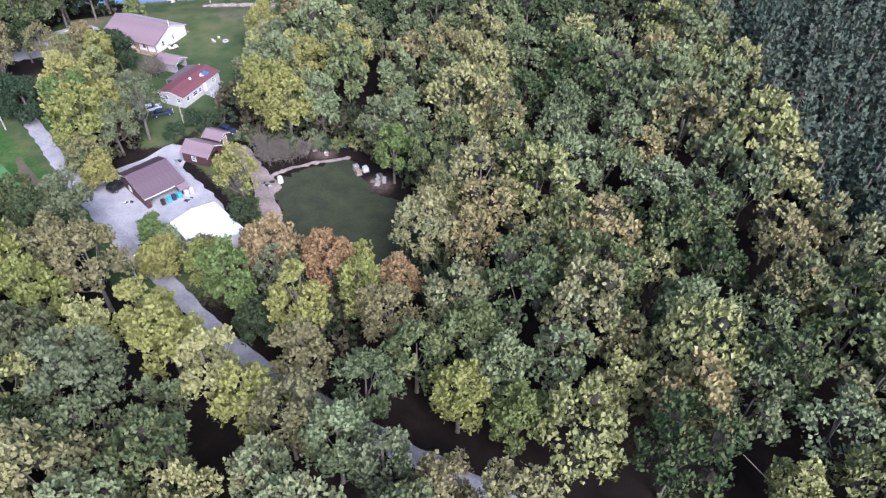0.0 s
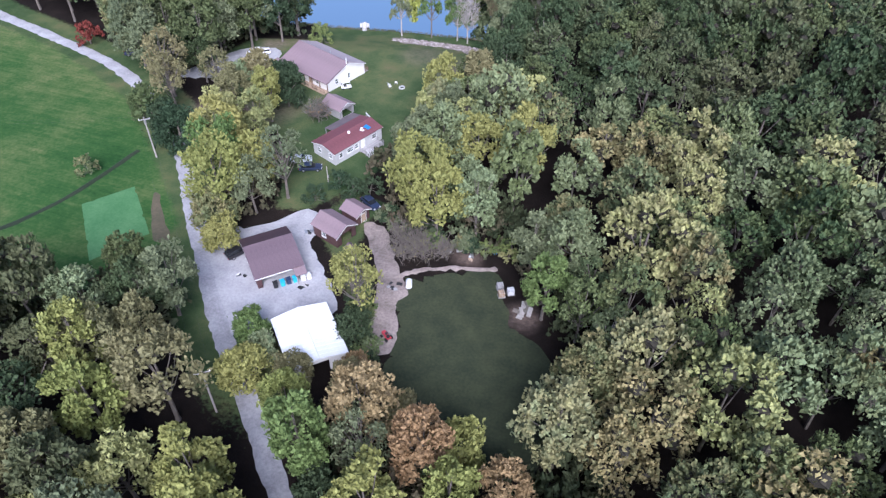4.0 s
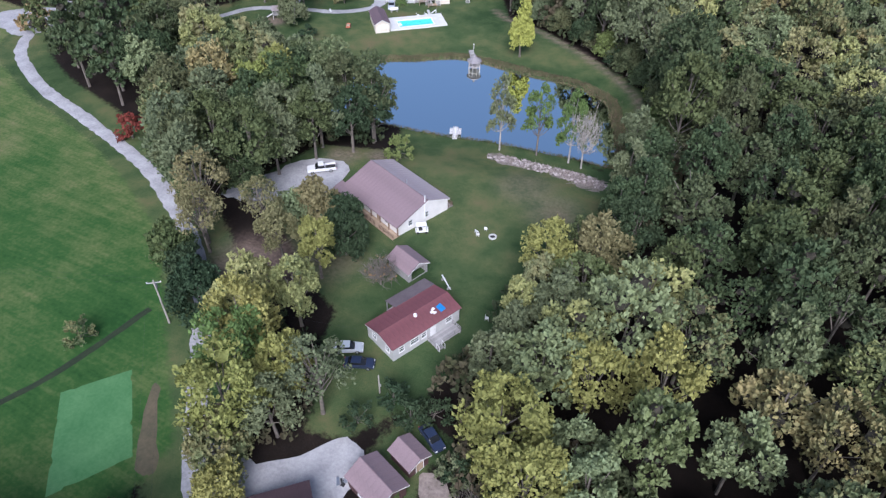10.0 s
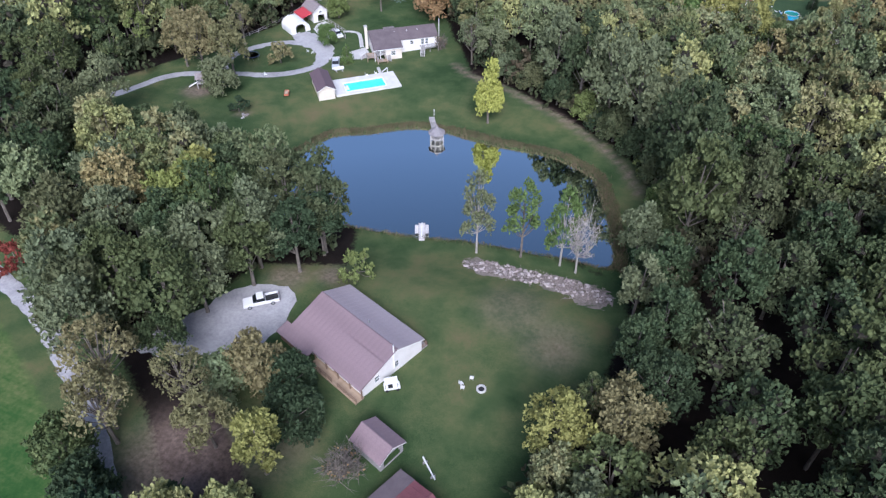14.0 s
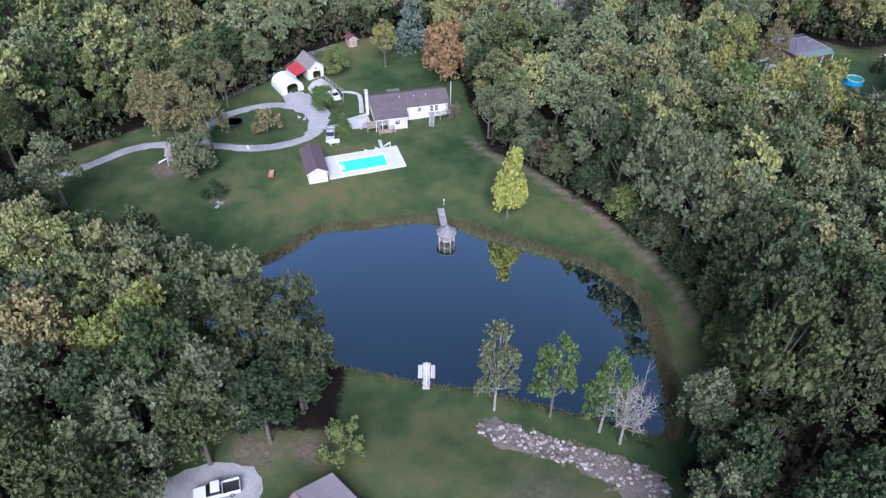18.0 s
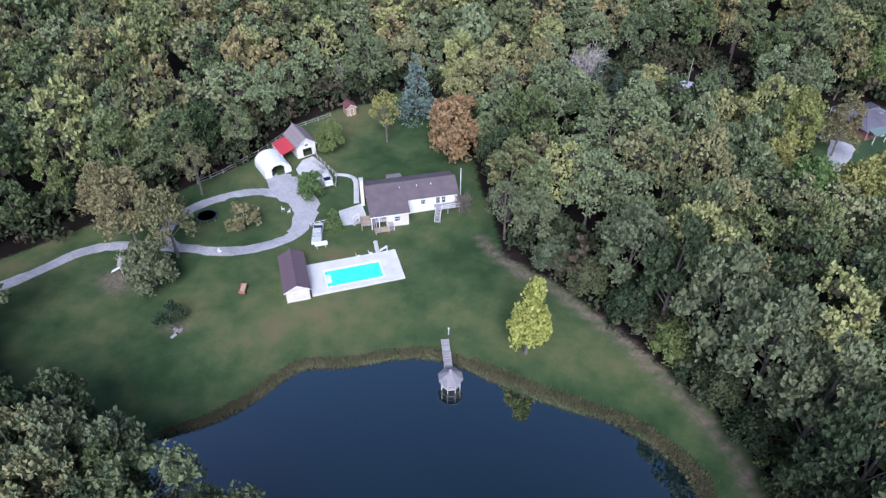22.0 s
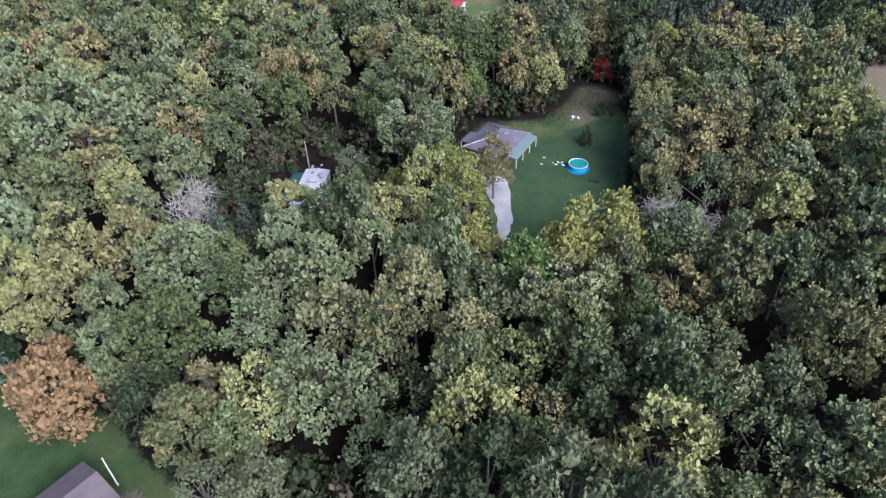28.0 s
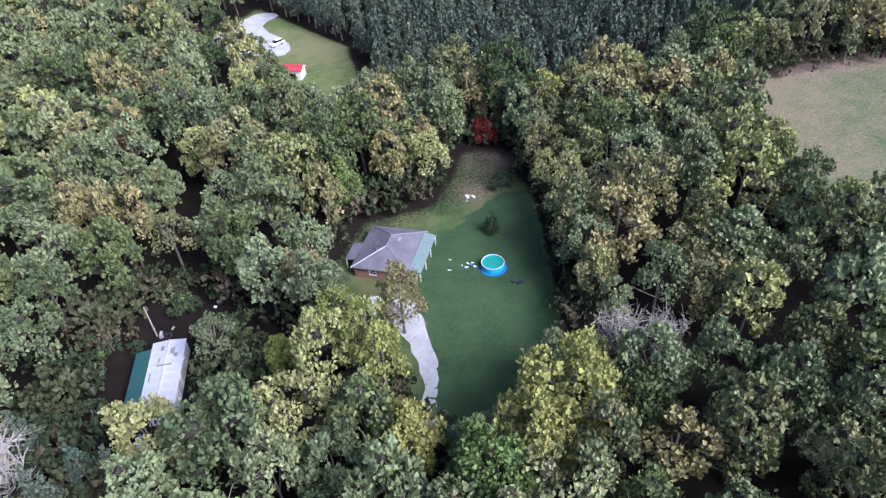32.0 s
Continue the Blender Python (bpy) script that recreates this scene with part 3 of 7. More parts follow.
def crown_lobes(rng, radius, height, base, count, gap=0.86, taper=0.0):
    """The great boughs of an uneven crown: centres and radii of rounded lobes."""
    pts, rad = [np.array([rng.normal() * 0.1 * radius, rng.normal() * 0.1 * radius, base + height * 0.80])], [radius * 0.36]
    skew = rng.uniform(0.82, 1.12, 5)
    tries = 0
    while len(pts) < count and tries < 3000:
        tries += 1
        f = rng.uniform(0.12, 0.78)
        a = rng.uniform(0, 2 * math.pi)
        ring = radius * 0.74 * math.sqrt(max(0.05, 1.0 - (max(0.0, f - 0.22) / 0.72) ** 2)) * skew[int(a / 1.2567)] * rng.uniform(0.72, 1.0) * (1.0 - taper * abs(f - 0.32))
        p = np.array([math.cos(a) * ring, math.sin(a) * ring, base + height * f])
        k = radius * rng.uniform(0.30, 0.44)
        if all(np.linalg.norm((p - q) * np.array([1, 1, 0.8])) > gap * (k + j) for q, j in zip(pts, rad)):
            pts.append(p)
            rad.append(k)
    return np.array(pts), np.array(rad)


def lobe_clumps(rng, pts, rad, per):
    """Tufts of leaves over the upper and outer side of each lobe."""
    axis = np.array([0, 0, pts[:, 2].min()])
    c, r = [], []
    for p, k in zip(pts, rad):
        out = p - axis
        out[2] = 0
        out = out / (np.linalg.norm(out) + 1e-6) * 0.5 + np.array([0, 0, 0.5])
        got, tries = [], 0
        while len(got) < per and tries < 160:
            tries += 1
            d = rng.normal(size=3)
            d /= np.linalg.norm(d)
            if d @ out < -0.08 or any(d @ q > 0.76 for q in got):
                continue
            got.append(d)
            c.append(p + d * k * rng.uniform(0.66, 0.90) * np.array([1, 1, 1.12]))
            r.append(k * rng.uniform(0.42, 0.58))
    return np.array(c), np.array(r)


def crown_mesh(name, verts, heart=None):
    """Leaves, and the hearts of the boughs on a second material, coloured dark as shade."""
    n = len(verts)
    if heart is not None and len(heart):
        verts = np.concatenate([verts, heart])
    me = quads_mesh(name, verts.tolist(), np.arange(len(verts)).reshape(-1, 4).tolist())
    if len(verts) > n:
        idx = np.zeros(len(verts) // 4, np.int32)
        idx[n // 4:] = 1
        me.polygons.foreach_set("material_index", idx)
    return me


def limbs(rng, top, clumps, girth, take=9, bare=False):
    bm = bmesh.new()
    lean = rng.normal(size=2) * 0.35
    mid = Vector((lean[0] * 0.5, lean[1] * 0.5, top * 0.5))
    end = Vector((lean[0], lean[1], top))
    tube(bm, (0, 0, -0.6), (0, 0, 0.5), girth * 1.5, girth, 8)
    tube(bm, (0, 0, 0.4), mid, girth, girth * 0.68, 8)
    tube(bm, mid, end, girth * 0.68, girth * 0.2, 7)
    order = rng.permutation(len(clumps))[:take]
    for i in order:
        c = Vector(clumps[i])
        f = min(0.95, max(0.3, (c.z - 3.0) / top * rng.uniform(0.6, 0.8)))
        s = (Vector((0, 0, 0.4)).lerp(mid, f * 2) if f < 0.5 else mid.lerp(end, f * 2 - 1))
        k = s.lerp(c, 0.55) + Vector((0, 0, -0.3))
        tube(bm, s, k, girth * 0.34, girth * 0.2, 5)
        tube(bm, k, c, girth * 0.2, 0.035, 5)
        if bare:
            for _ in range(7):
                a = k.lerp(c, rng.uniform(0, 0.9))
                b = a + Vector(rng.normal(size=3) * 0.9) + Vector((0, 0, 0.9))
                tube(bm, a, b, 0.06, 0.02, 4)
                for _ in range(2):
                    tube(bm, a.lerp(b, 0.6), b + Vector(rng.normal(size=3) * 0.6), 0.035, 0.012, 3)
    me = bpy.data.meshes.new("trunk")
    bm.to_mesh(me)
    bm.free()
    return me


KINDS, FAR, OUTER = {}, {}, {}


def make_kind(key, seed, radius, height, base, lobes, tufts_each, per, size, girth=0.32, up=0.42, take=9, bare=False, low=-0.45, solid=0.46, loose=0.4, gap=0.86, taper=0.0):
    rng = np.random.default_rng(seed)
    lc, lr = crown_lobes(rng, radius, height, base, lobes, gap, taper)
    c, rad = lobe_clumps(rng, lc, lr, tufts_each)
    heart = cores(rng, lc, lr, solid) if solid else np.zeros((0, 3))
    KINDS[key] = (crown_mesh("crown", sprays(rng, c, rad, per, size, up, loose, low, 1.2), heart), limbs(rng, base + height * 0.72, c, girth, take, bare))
    FAR[key] = (sprays(rng, c, rad, max(5, int(per * 0.8)), size * 1.08, up, loose, low, 1.2), heart)
    few = rng.permutation(len(c))[:max(6, int(len(c) * 0.8))]
    OUTER[key] = (sprays(rng, c[few], rad[few] * 1.06, max(5, int(per * 0.48)), size * 1.45, up, loose, low, 1.2), heart)


for n in range(7):
    make_kind("broad%d" % n, 20 + n, (4.9, 5.4, 4.4, 5.6, 5.1, 4.6, 5.9)[n], (10.6, 9.6, 11.8, 10.4, 9.4, 12.0, 11.0)[n], (5.6, 6.2, 5.2, 6.2, 5.8, 5.4, 5.2)[n], (11, 12, 11, 13, 11, 12, 13)[n], 11, 27, 0.31)
make_kind("thin", 41, 4.6, 9.0, 6.0, 11, 8, 18, 0.25, 0.3, take=22, solid=0.3)
make_kind("slim", 42, 3.0, 10.0, 4.0, 11, 8, 18, 0.22, 0.2, take=16, solid=0.3)
make_kind("airy", 43, 3.4, 10.5, 2.8, 13, 9, 20, 0.22, 0.2, take=22, solid=0)
make_kind("round", 44, 4.3, 7.0, 1.6, 16, 11, 26, 0.28, 0.25, gap=0.72, solid=0.55)
make_kind("bush", 45, 2.0, 2.6, 0.3, 9, 6, 13, 0.17, 0.10)
make_kind("oval", 46, 3.3, 10.5, 1.4, 24, 10, 22, 0.25, 0.25, gap=0.60, solid=0.5, taper=1.5)
make_kind("bare", 47, 4.2, 9.0, 4.0, 10, 4, 2, 0.2, 0.26, take=30, bare=True, solid=0)
make_kind("bareshrub", 48, 3.0, 4.5, 1.2, 9, 4, 3, 0.18, 0.14, take=28, bare=True, solid=0)


def make_conifer(key, seed, radius, height, base, tiers, per, size, blunt=0.0):
    rng = np.random.default_rng(seed)
    c, r = [], []
    for i in range(tiers):
        f = i / (tiers - 1)
        ring = radius * ((1 - f) ** (1 - blunt * 0.5) * 0.95 + 0.08)
        for k in range(max(1, int(9 * (1 - f)) + 1)):
            a = rng.uniform(0, 2 * math.pi)
            c.append((math.cos(a) * ring * rng.uniform(0.55, 1), math.sin(a) * ring * rng.uniform(0.55, 1), base + f * (height - base)))
            r.append(0.35 + 0.75 * (1 - f) * radius / 3)
    c, r = np.array(c), np.array(r)
    v = sprays(rng, c, r, per, size, 0.2, 0.4, -0.8)
    bm = bmesh.new()
    tube(bm, (0, 0, -0.6), (0, 0, height * 0.97), 0.26, 0.04, 8)
    for i in range(0, len(c), 3):
        tube(bm, (0, 0, c[i][2] - 0.1), c[i], 0.06, 0.02, 4)
    me = bpy.data.meshes.new("trunk")
    bm.to_mesh(me)
    bm.free()
    KINDS[key] = (crown_mesh("crown", v), me)
    FAR[key] = (sprays(rng, c, r, max(5, int(per * 0.64)), size * 1.35, 0.2, 0.4, -0.8), np.zeros((0, 3)))
    OUTER[key] = (sprays(rng, c, r, max(4, int(per * 0.3)), size * 1.8, 0.2, 0.4, -0.8), np.zeros((0, 3)))


make_conifer("pine", 60, 2.6, 15, 4.5, 13, 20, 0.26)
make_conifer("pine_b", 61, 3.0, 14, 3.5, 12, 20, 0.27)
make_conifer("spruce", 62, 3.6, 12, 0.8, 15, 26, 0.26)
make_conifer("cedar", 63, 2.2, 6.5, 0.3, 11, 24, 0.2, 0.8)
for crown, trunk in KINDS.values():
    trunk.materials.append(M_bark)

PALETTE = {"mixed": M_leaf, "yellow": M_yellow, "rust": M_rust, "red": M_red, "fresh": M_fresh, "lime": M_lime, "tan": M_tan, "grey": M_grey, "shade": M_shade, "dark": M_dark, "pine": M_pine, "spruce": M_spruce}
LABELS = {"mixed": "tall broadleaf tree with dull autumn green leaves", "yellow": "tree with bright yellow green autumn leaves", "rust": "tree with rust brown autumn leaves",
          "red": "small tree with dark red autumn leaves", "fresh": "tree with fresh green leaves", "lime": "big tree with yellow green leaves", "tan": "tall tree with tan and olive leaves",
          "grey": "tree with dull grey green leaves", "dark": "dark green leafy tree at the wood edge", "shade": "tall broadleaf tree with deep green leaves darkened for shade", "pine": "dark green pine tree", "spruce": "blue green spruce with a pointed top"}
TINTED = {}
TAKEN = []


def tree(x, y, key="broad0", tone="mixed", scale=1.0, turn=None, pale=False, label="", wide=1.0, name="tree"):
    """One tree with its trunk and its crown."""
    crown, trunk = KINDS[key]
    tag = (key, tone, pale)
    if tag not in TINTED:
        a, b = crown.copy(), trunk
        a.materials.clear()
        a.materials.append(PALETTE[tone])
        a.materials.append(M_crown_shade)
        if pale:
            b = trunk.copy()
            b.materials.clear()
            b.materials.append(M_pale)
        TINTED[tag] = (a, b)
    a, b = TINTED[tag]
    z = gz(x, y)
    root = thing(name, pose(x, y, z, 0, 0, turn if turn is not None else (x * 37.0 + y * 91.0) % 360), label or LABELS[tone], "shrub" if name == "shrub" else "tree", "")
    root.scale = (scale * wide, scale * wide, scale)
    for nm, me in (("trunk", b), ("crown", a)):
        o = new(nm, me)
        o.parent = root
    TAKEN.append((x, y, 3.0 * scale * wide))
    return root


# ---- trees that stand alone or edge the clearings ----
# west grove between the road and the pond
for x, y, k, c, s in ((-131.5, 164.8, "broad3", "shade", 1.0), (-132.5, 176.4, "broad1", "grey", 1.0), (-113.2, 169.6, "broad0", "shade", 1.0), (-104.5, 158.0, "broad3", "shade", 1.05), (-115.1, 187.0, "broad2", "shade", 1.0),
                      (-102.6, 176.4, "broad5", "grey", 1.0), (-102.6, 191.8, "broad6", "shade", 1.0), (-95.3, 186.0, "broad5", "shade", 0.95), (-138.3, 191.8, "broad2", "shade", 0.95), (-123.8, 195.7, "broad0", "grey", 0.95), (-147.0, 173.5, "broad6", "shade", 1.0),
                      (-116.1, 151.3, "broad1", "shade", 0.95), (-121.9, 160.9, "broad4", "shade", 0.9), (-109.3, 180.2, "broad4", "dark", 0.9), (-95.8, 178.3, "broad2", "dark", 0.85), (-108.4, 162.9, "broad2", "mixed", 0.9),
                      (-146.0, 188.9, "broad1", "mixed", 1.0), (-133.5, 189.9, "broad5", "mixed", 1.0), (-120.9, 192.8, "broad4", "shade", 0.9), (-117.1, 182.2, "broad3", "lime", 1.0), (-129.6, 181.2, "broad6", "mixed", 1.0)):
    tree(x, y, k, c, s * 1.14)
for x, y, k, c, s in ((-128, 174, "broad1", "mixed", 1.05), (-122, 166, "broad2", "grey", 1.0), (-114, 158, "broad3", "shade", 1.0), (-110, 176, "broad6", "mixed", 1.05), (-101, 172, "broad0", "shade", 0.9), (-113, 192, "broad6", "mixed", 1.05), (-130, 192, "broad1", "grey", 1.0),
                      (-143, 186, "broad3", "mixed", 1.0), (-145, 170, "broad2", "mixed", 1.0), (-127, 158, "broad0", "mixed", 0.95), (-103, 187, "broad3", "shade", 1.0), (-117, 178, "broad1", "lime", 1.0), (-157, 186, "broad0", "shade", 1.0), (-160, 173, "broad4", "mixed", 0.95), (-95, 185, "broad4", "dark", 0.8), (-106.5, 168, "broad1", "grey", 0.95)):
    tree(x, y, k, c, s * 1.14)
for x, y, k, c, s in ((-104.2, 163.6, "broad6", "grey", 0.95), (-107.5, 158.5, "broad2", "shade", 0.85), (-101.5, 152.5, "broad4", "shade", 0.72)):
    tree(x, y, k, c, s)
for x, y, k, c, s in ((-120.5, 154.0, "broad6", "grey", 1.1), (-112.0, 148.6, "broad3", "grey", 1.05), (-104.8, 144.4, "thin", "tan", 1.1), (-99.8, 138.6, "thin", "tan", 0.95), (-127.5, 158.5, "broad2", "mixed", 1.0)):
    tree(x, y, k, c, s)
tree(-206.5, 185.0, "bush", "rust", 2.6, label="broad orange bush beside the road fork", name="shrub")
# loose grove south of the log house
for x, y, k, c, s in ((-101.6, 140.4, "thin", "tan", 0.88), (-94, 147.5, "thin", "tan", 0.85), (-87, 143.5, "broad4", "tan", 0.76), (-78.3, 143, "broad2", "lime", 0.83), (-87.5, 155, "round", "tan", 1.04),
                      (-78, 150, "round", "dark", 0.98), (-102.5, 133.5, "round", "mixed", 0.98), (-96, 130.5, "round", "dark", 0.92), (-82, 155.5, "round", "dark", 0.85), (-91, 152, "round", "mixed", 0.85)):
    tree(x, y, k, c, s)
# trees on both sides of the road in the south
for x, y, k, c, s in ((-39.5, 61.8, "broad5", "lime", 1.02), (-35.2, 57.2, "broad2", "lime", 1.08), (-28.6, 52.4, "broad5", "mixed", 1.05), (-23.0, 48.8, "broad2", "lime", 1.0), (-1.5, 57.5, "broad4", "mixed", 0.95), (4.5, 51.0, "broad0", "lime", 0.95), (6.5, 60.0, "broad3", "mixed", 1.0), (12, 47.5, "broad2", "fresh", 0.9), (-17.2, 46.2, "broad6", "tan", 0.95), (-10.5, 43.0, "broad0", "mixed", 1.0), (-4.5, 39.5, "broad2", "grey", 1.0), (2.2, 36.8, "broad1", "tan", 0.9),
                      (-51.5, 71.5, "broad3", "tan", 1.1), (-44.5, 50.5, "broad6", "grey", 1.1), (-57, 65.5, "broad5", "lime", 1.05), (-65.6, 72.5, "broad2", "lime", 1.05), (-63.2, 88.0, "broad4", "grey", 0.95), (-48.5, 59.5, "broad1", "mixed", 0.9),
                      (-60, 57.5, "broad0", "tan", 1.05), (-53.5, 48.5, "broad3", "mixed", 1.0), (-16.8, 56.8, "broad5", "tan", 0.92), (-8.2, 52.0, "broad1", "mixed", 0.9)):
    tree(x, y, k, c, s)
# the belt of yellow and rust trees between the road and the south lawn
for x, y, k, c, s in ((-30.6, 70.4, "broad2", "fresh", 1.0), (-18.9, 64.8, "broad5", "lime", 1.05), (-5.8, 64.6, "broad3", "tan", 0.88), (-15.9, 74.6, "broad0", "rust", 0.98), (-25.6, 78.2, "broad4", "rust", 0.95), (-5.2, 74.2, "broad4", "rust", 0.72),
                      (-10.6, 69.6, "broad2", "lime", 0.88), (-23.6, 73.0, "thin", "grey", 0.9), (-12.6, 78.4, "round", "lime", 0.95), (-36.2, 76.2, "broad4", "lime", 0.74), (-20.5, 80.0, "round", "tan", 0.85), (-25.8, 66.6, "round", "dark", 0.9)):
    tree(x, y, k, c, s)
# big trees by the road and garage
for x, y, k, c, s in ((-76.6, 123.1, "broad3", "lime", 1.06), (-69.7, 111.8, "broad6", "lime", 1.06), (-61.8, 120.7, "thin", "grey", 1.06), (-74.6, 132.5, "broad0", "mixed", 0.90), (-67.2, 120.2, "broad0", "lime", 0.90), (-89.9, 126.6, "round", "dark", 1.12),
                      (-65.1, 103.9, "round", "lime", 0.81), (-49.2, 87.6, "round", "fresh", 0.69), (-34.4, 93.0, "round", "dark", 0.69), (-45.5, 84.1, "round", "mixed", 0.67), (-35.5, 97.3, "thin", "lime", 1.0), (-38.4, 100.8, "thin", "lime", 0.72), (-31.2, 86.0, "round", "rust", 0.62),
                      (-45.5, 79.7, "round", "lime", 0.90), (-39.1, 82.7, "round", "tan", 0.67), (-29.5, 82.0, "thin", "tan", 0.67)):
    tree(x, y, k, c, s)
for x, y, k, c, s in ((-73.5, 118, "broad6", "fresh", 1.0), (-80.5, 128.5, "broad1", "mixed", 0.95), (-68.5, 107.5, "round", "mixed", 1.05), (-65, 114.5, "broad4", "grey", 0.8), (-84, 131.5, "round", "dark", 0.9)):
    tree(x, y, k, c, s)
# the edge of the wood east of the homes
for x, y, k, c, s in ((-36.2, 124.6, "broad6", "lime", 1.08), (-30.2, 118.2, "broad3", "lime", 1.1), (-42.2, 134.2, "broad2", "grey", 0.85), (-28.9, 137.2, "broad3", "lime", 1.0), (-20.5, 141.1, "broad3", "lime", 1.05), (-24.0, 121.9, "broad5", "mixed", 0.95),
                      (-43.7, 159.9, "broad3", "lime", 0.9), (-36.3, 163.8, "broad1", "tan", 0.95), (-12.6, 116.5, "broad5", "grey", 0.85), (-8.2, 107.6, "broad2", "fresh", 0.85), (-37.8, 149.0, "broad4", "grey", 0.95), (-41.2, 141.6, "broad1", "grey", 0.8),
                      (-39.7, 190.4, "broad5", "grey", 0.85), (-42.2, 205.7, "broad2", "grey", 0.9), (-34.6, 182.6, "broad0", "shade", 1.0), (-32.8, 170.7, "broad3", "dark", 0.95), (-37.8, 177.6, "broad2", "shade", 0.85), (-37.3, 197.4, "broad1", "shade", 0.9)):
    tree(x, y, k, c, s)
for x, y, s in ((-34.2, 112.6, 0.85), (-31.4, 114.2, 0.8), (-36.2, 116.2, 0.8), (-28.0, 115.6, 0.7), (-33.4, 116.4, 0.75)):
    tree(x, y, "bareshrub", "tan", s, label="tangle of bare grey brown brush beside the path", name="shrub")
# trees on the near bank of the pond
tree(-70.2, 198.6, "airy", "grey", 1.5, pale=True, wide=0.66, label="slender half-bare tree on the pond bank")
tree(-62.2, 201.0, "slim", "fresh", 1.32, wide=0.84, label="slender green tree on the pond bank")
tree(-54.8, 201.6, "airy", "fresh", 1.4, pale=True, wide=0.7, label="slender thinning tree on the pond bank")
tree(-51.6, 200.8, "bare", "tan", 1.15, pale=True, label="bare pale dead tree on the pond bank", wide=0.7)
tree(-84.9, 243.2, "oval", "yellow", 1.46, wide=0.76, label="single bright yellow tree on the lawn by the pond")
tree(-85.8, 181.3, "bush", "fresh", 1.9, label="young green tree beside the log house", wide=0.85)
tree(-68.6, 146.7, "bareshrub", "rust", 1.0, label="bare reddish shrub beside the small shed", name="shrub")
tree(-141.5, 159, "bush", "red", 1.9, label="round bush with dark red autumn leaves", name="shrub")
# the tall wood edge above the east bank, mirrored in the pond
for x, y, k, c, s in ((-74, 260.5, "broad2", "grey", 1.05), (-66.5, 256.5, "broad5", "dark", 1.15), (-58.5, 251.5, "broad6", "grey", 1.15), (-51, 245.8, "broad3", "grey", 1.2), (-44.6, 239.5, "broad5", "grey", 1.2), (-39.6, 231.2, "broad6", "dark", 1.2), (-36.8, 222.0, "broad2", "shade", 1.25), (-35.2, 212.8, "broad3", "shade", 1.15)):
    tree(x, y, k, c, s * 1.26, wide=0.86)
for x, y, k, c, s in ((-80, 260.2, "round", "shade", 0.85), (-71.8, 256.6, "round", "dark", 0.9), (-63.4, 251.6, "round", "fresh", 0.85), (-55.4, 246.2, "round", "shade", 0.95), (-48.4, 240.2, "round", "dark", 0.95), (-43.4, 232.6, "round", "shade", 0.9), (-40.4, 224.2, "round", "fresh", 0.85), (-38.8, 215.4, "round", "shade", 0.95),
                      (-88, 263.4, "round", "grey", 0.8), (-67.6, 254.4, "bush", "shade", 1.5), (-59.4, 249.0, "bush", "dark", 1.6), (-51.8, 243.4, "bush", "shade", 1.6), (-45.8, 236.4, "bush", "fresh", 1.6), (-41.6, 228.4, "bush", "dark", 1.6), (-39.4, 219.8, "bush", "shade", 1.6)):
    tree(x, y, k, c, s)
# round the pool and the far house
for x, y, k, c, s in ((-161, 234, "broad6", "tan", 1.05), (-152.5, 235.5, "broad1", "tan", 0.98), (-168.5, 236, "broad3", "tan", 0.95), (-150.5, 227.5, "round", "grey", 1.05), (-162.5, 253.5, "thin", "tan", 0.83), (-120.5, 290.5, "round", "rust", 1.55), (-112.5, 293, "broad2", "mixed", 0.99),
                      (-137.5, 289, "thin", "lime", 0.85), (-147.4, 280.2, "round", "fresh", 0.8), (-141.2, 263.2, "round", "fresh", 0.66), (-99, 268, "thin", "grey", 0.88), (-98.5, 282, "broad5", "tan", 0.94),
                      (-106.5, 282.5, "broad1", "dark", 0.88), (-93, 267, "broad1", "grey", 0.83), (-164.5, 206, "broad1", "grey", 0.99), (-183, 236, "slim", "fresh", 0.99)):
    tree(x, y, k, c, s)
tree(-136.2, 301.5, "spruce", "spruce", 1.35)
tree(-130.6, 255.8, "cedar", "fresh", 0.8, label="narrow green cedar beside the patio")
tree(-146.8, 248.0, "bush", "tan", 1.9, label="round bronze leaved shrub in the turning loop", name="shrub")
tree(-110.2, 272.5, "bareshrub", "rust", 0.65, label="bare reddish shrub beside the white house", name="shrub")
tree(-141.0, 221.5, "bush", "dark", 1.3, label="dark shrub on the west lawn", name="shrub")
# by the hipped house
for x, y, k, c, s in ((-34.3, 295.5, "broad6", "lime", 1.25), (-41.5, 293.5, "broad3", "lime", 1.15), (-29.9, 304.9, "broad1", "grey", 0.75), (-37.2, 363.7, "oval", "fresh", 1.25), (-20.1, 387.2, "broad3", "grey", 1.1), (-8.3, 379.4, "broad5", "grey", 1.1), (13.7, 366.7, "broad2", "lime", 1.05), (-53.4, 328.5, "thin", "lime", 0.95),
                      (-53.9, 341.2, "broad1", "tan", 0.85), (-63.2, 327.0, "broad0", "lime", 0.7), (-71.5, 336.3, "thin", "grey", 0.8), (-54.4, 302.5, "broad3", "lime", 0.95), (-64.7, 304.9, "broad4", "mixed", 0.9), (-48.5, 291.2, "broad1", "fresh", 1.15), (-43.2, 327.4, "airy", "tan", 1.25), (-52.0, 321, "thin", "lime", 1.12), (-53, 314, "slim", "lime", 1.35), (-54.5, 334, "broad2", "grey", 1.1)):
    tree(x, y, k, c, s)
tree(-18.6, 303.5, "bare", "tan", 1.0, pale=True, label="bare pale dead tree in the wood")
tree(-13.0, 299.6, "bare", "tan", 0.95, pale=True, label="bare pale dead tree in the wood")
tree(-102, 326.5, "bare", "tan", 1.25, pale=True, label="bare pale dead tree in the wood")
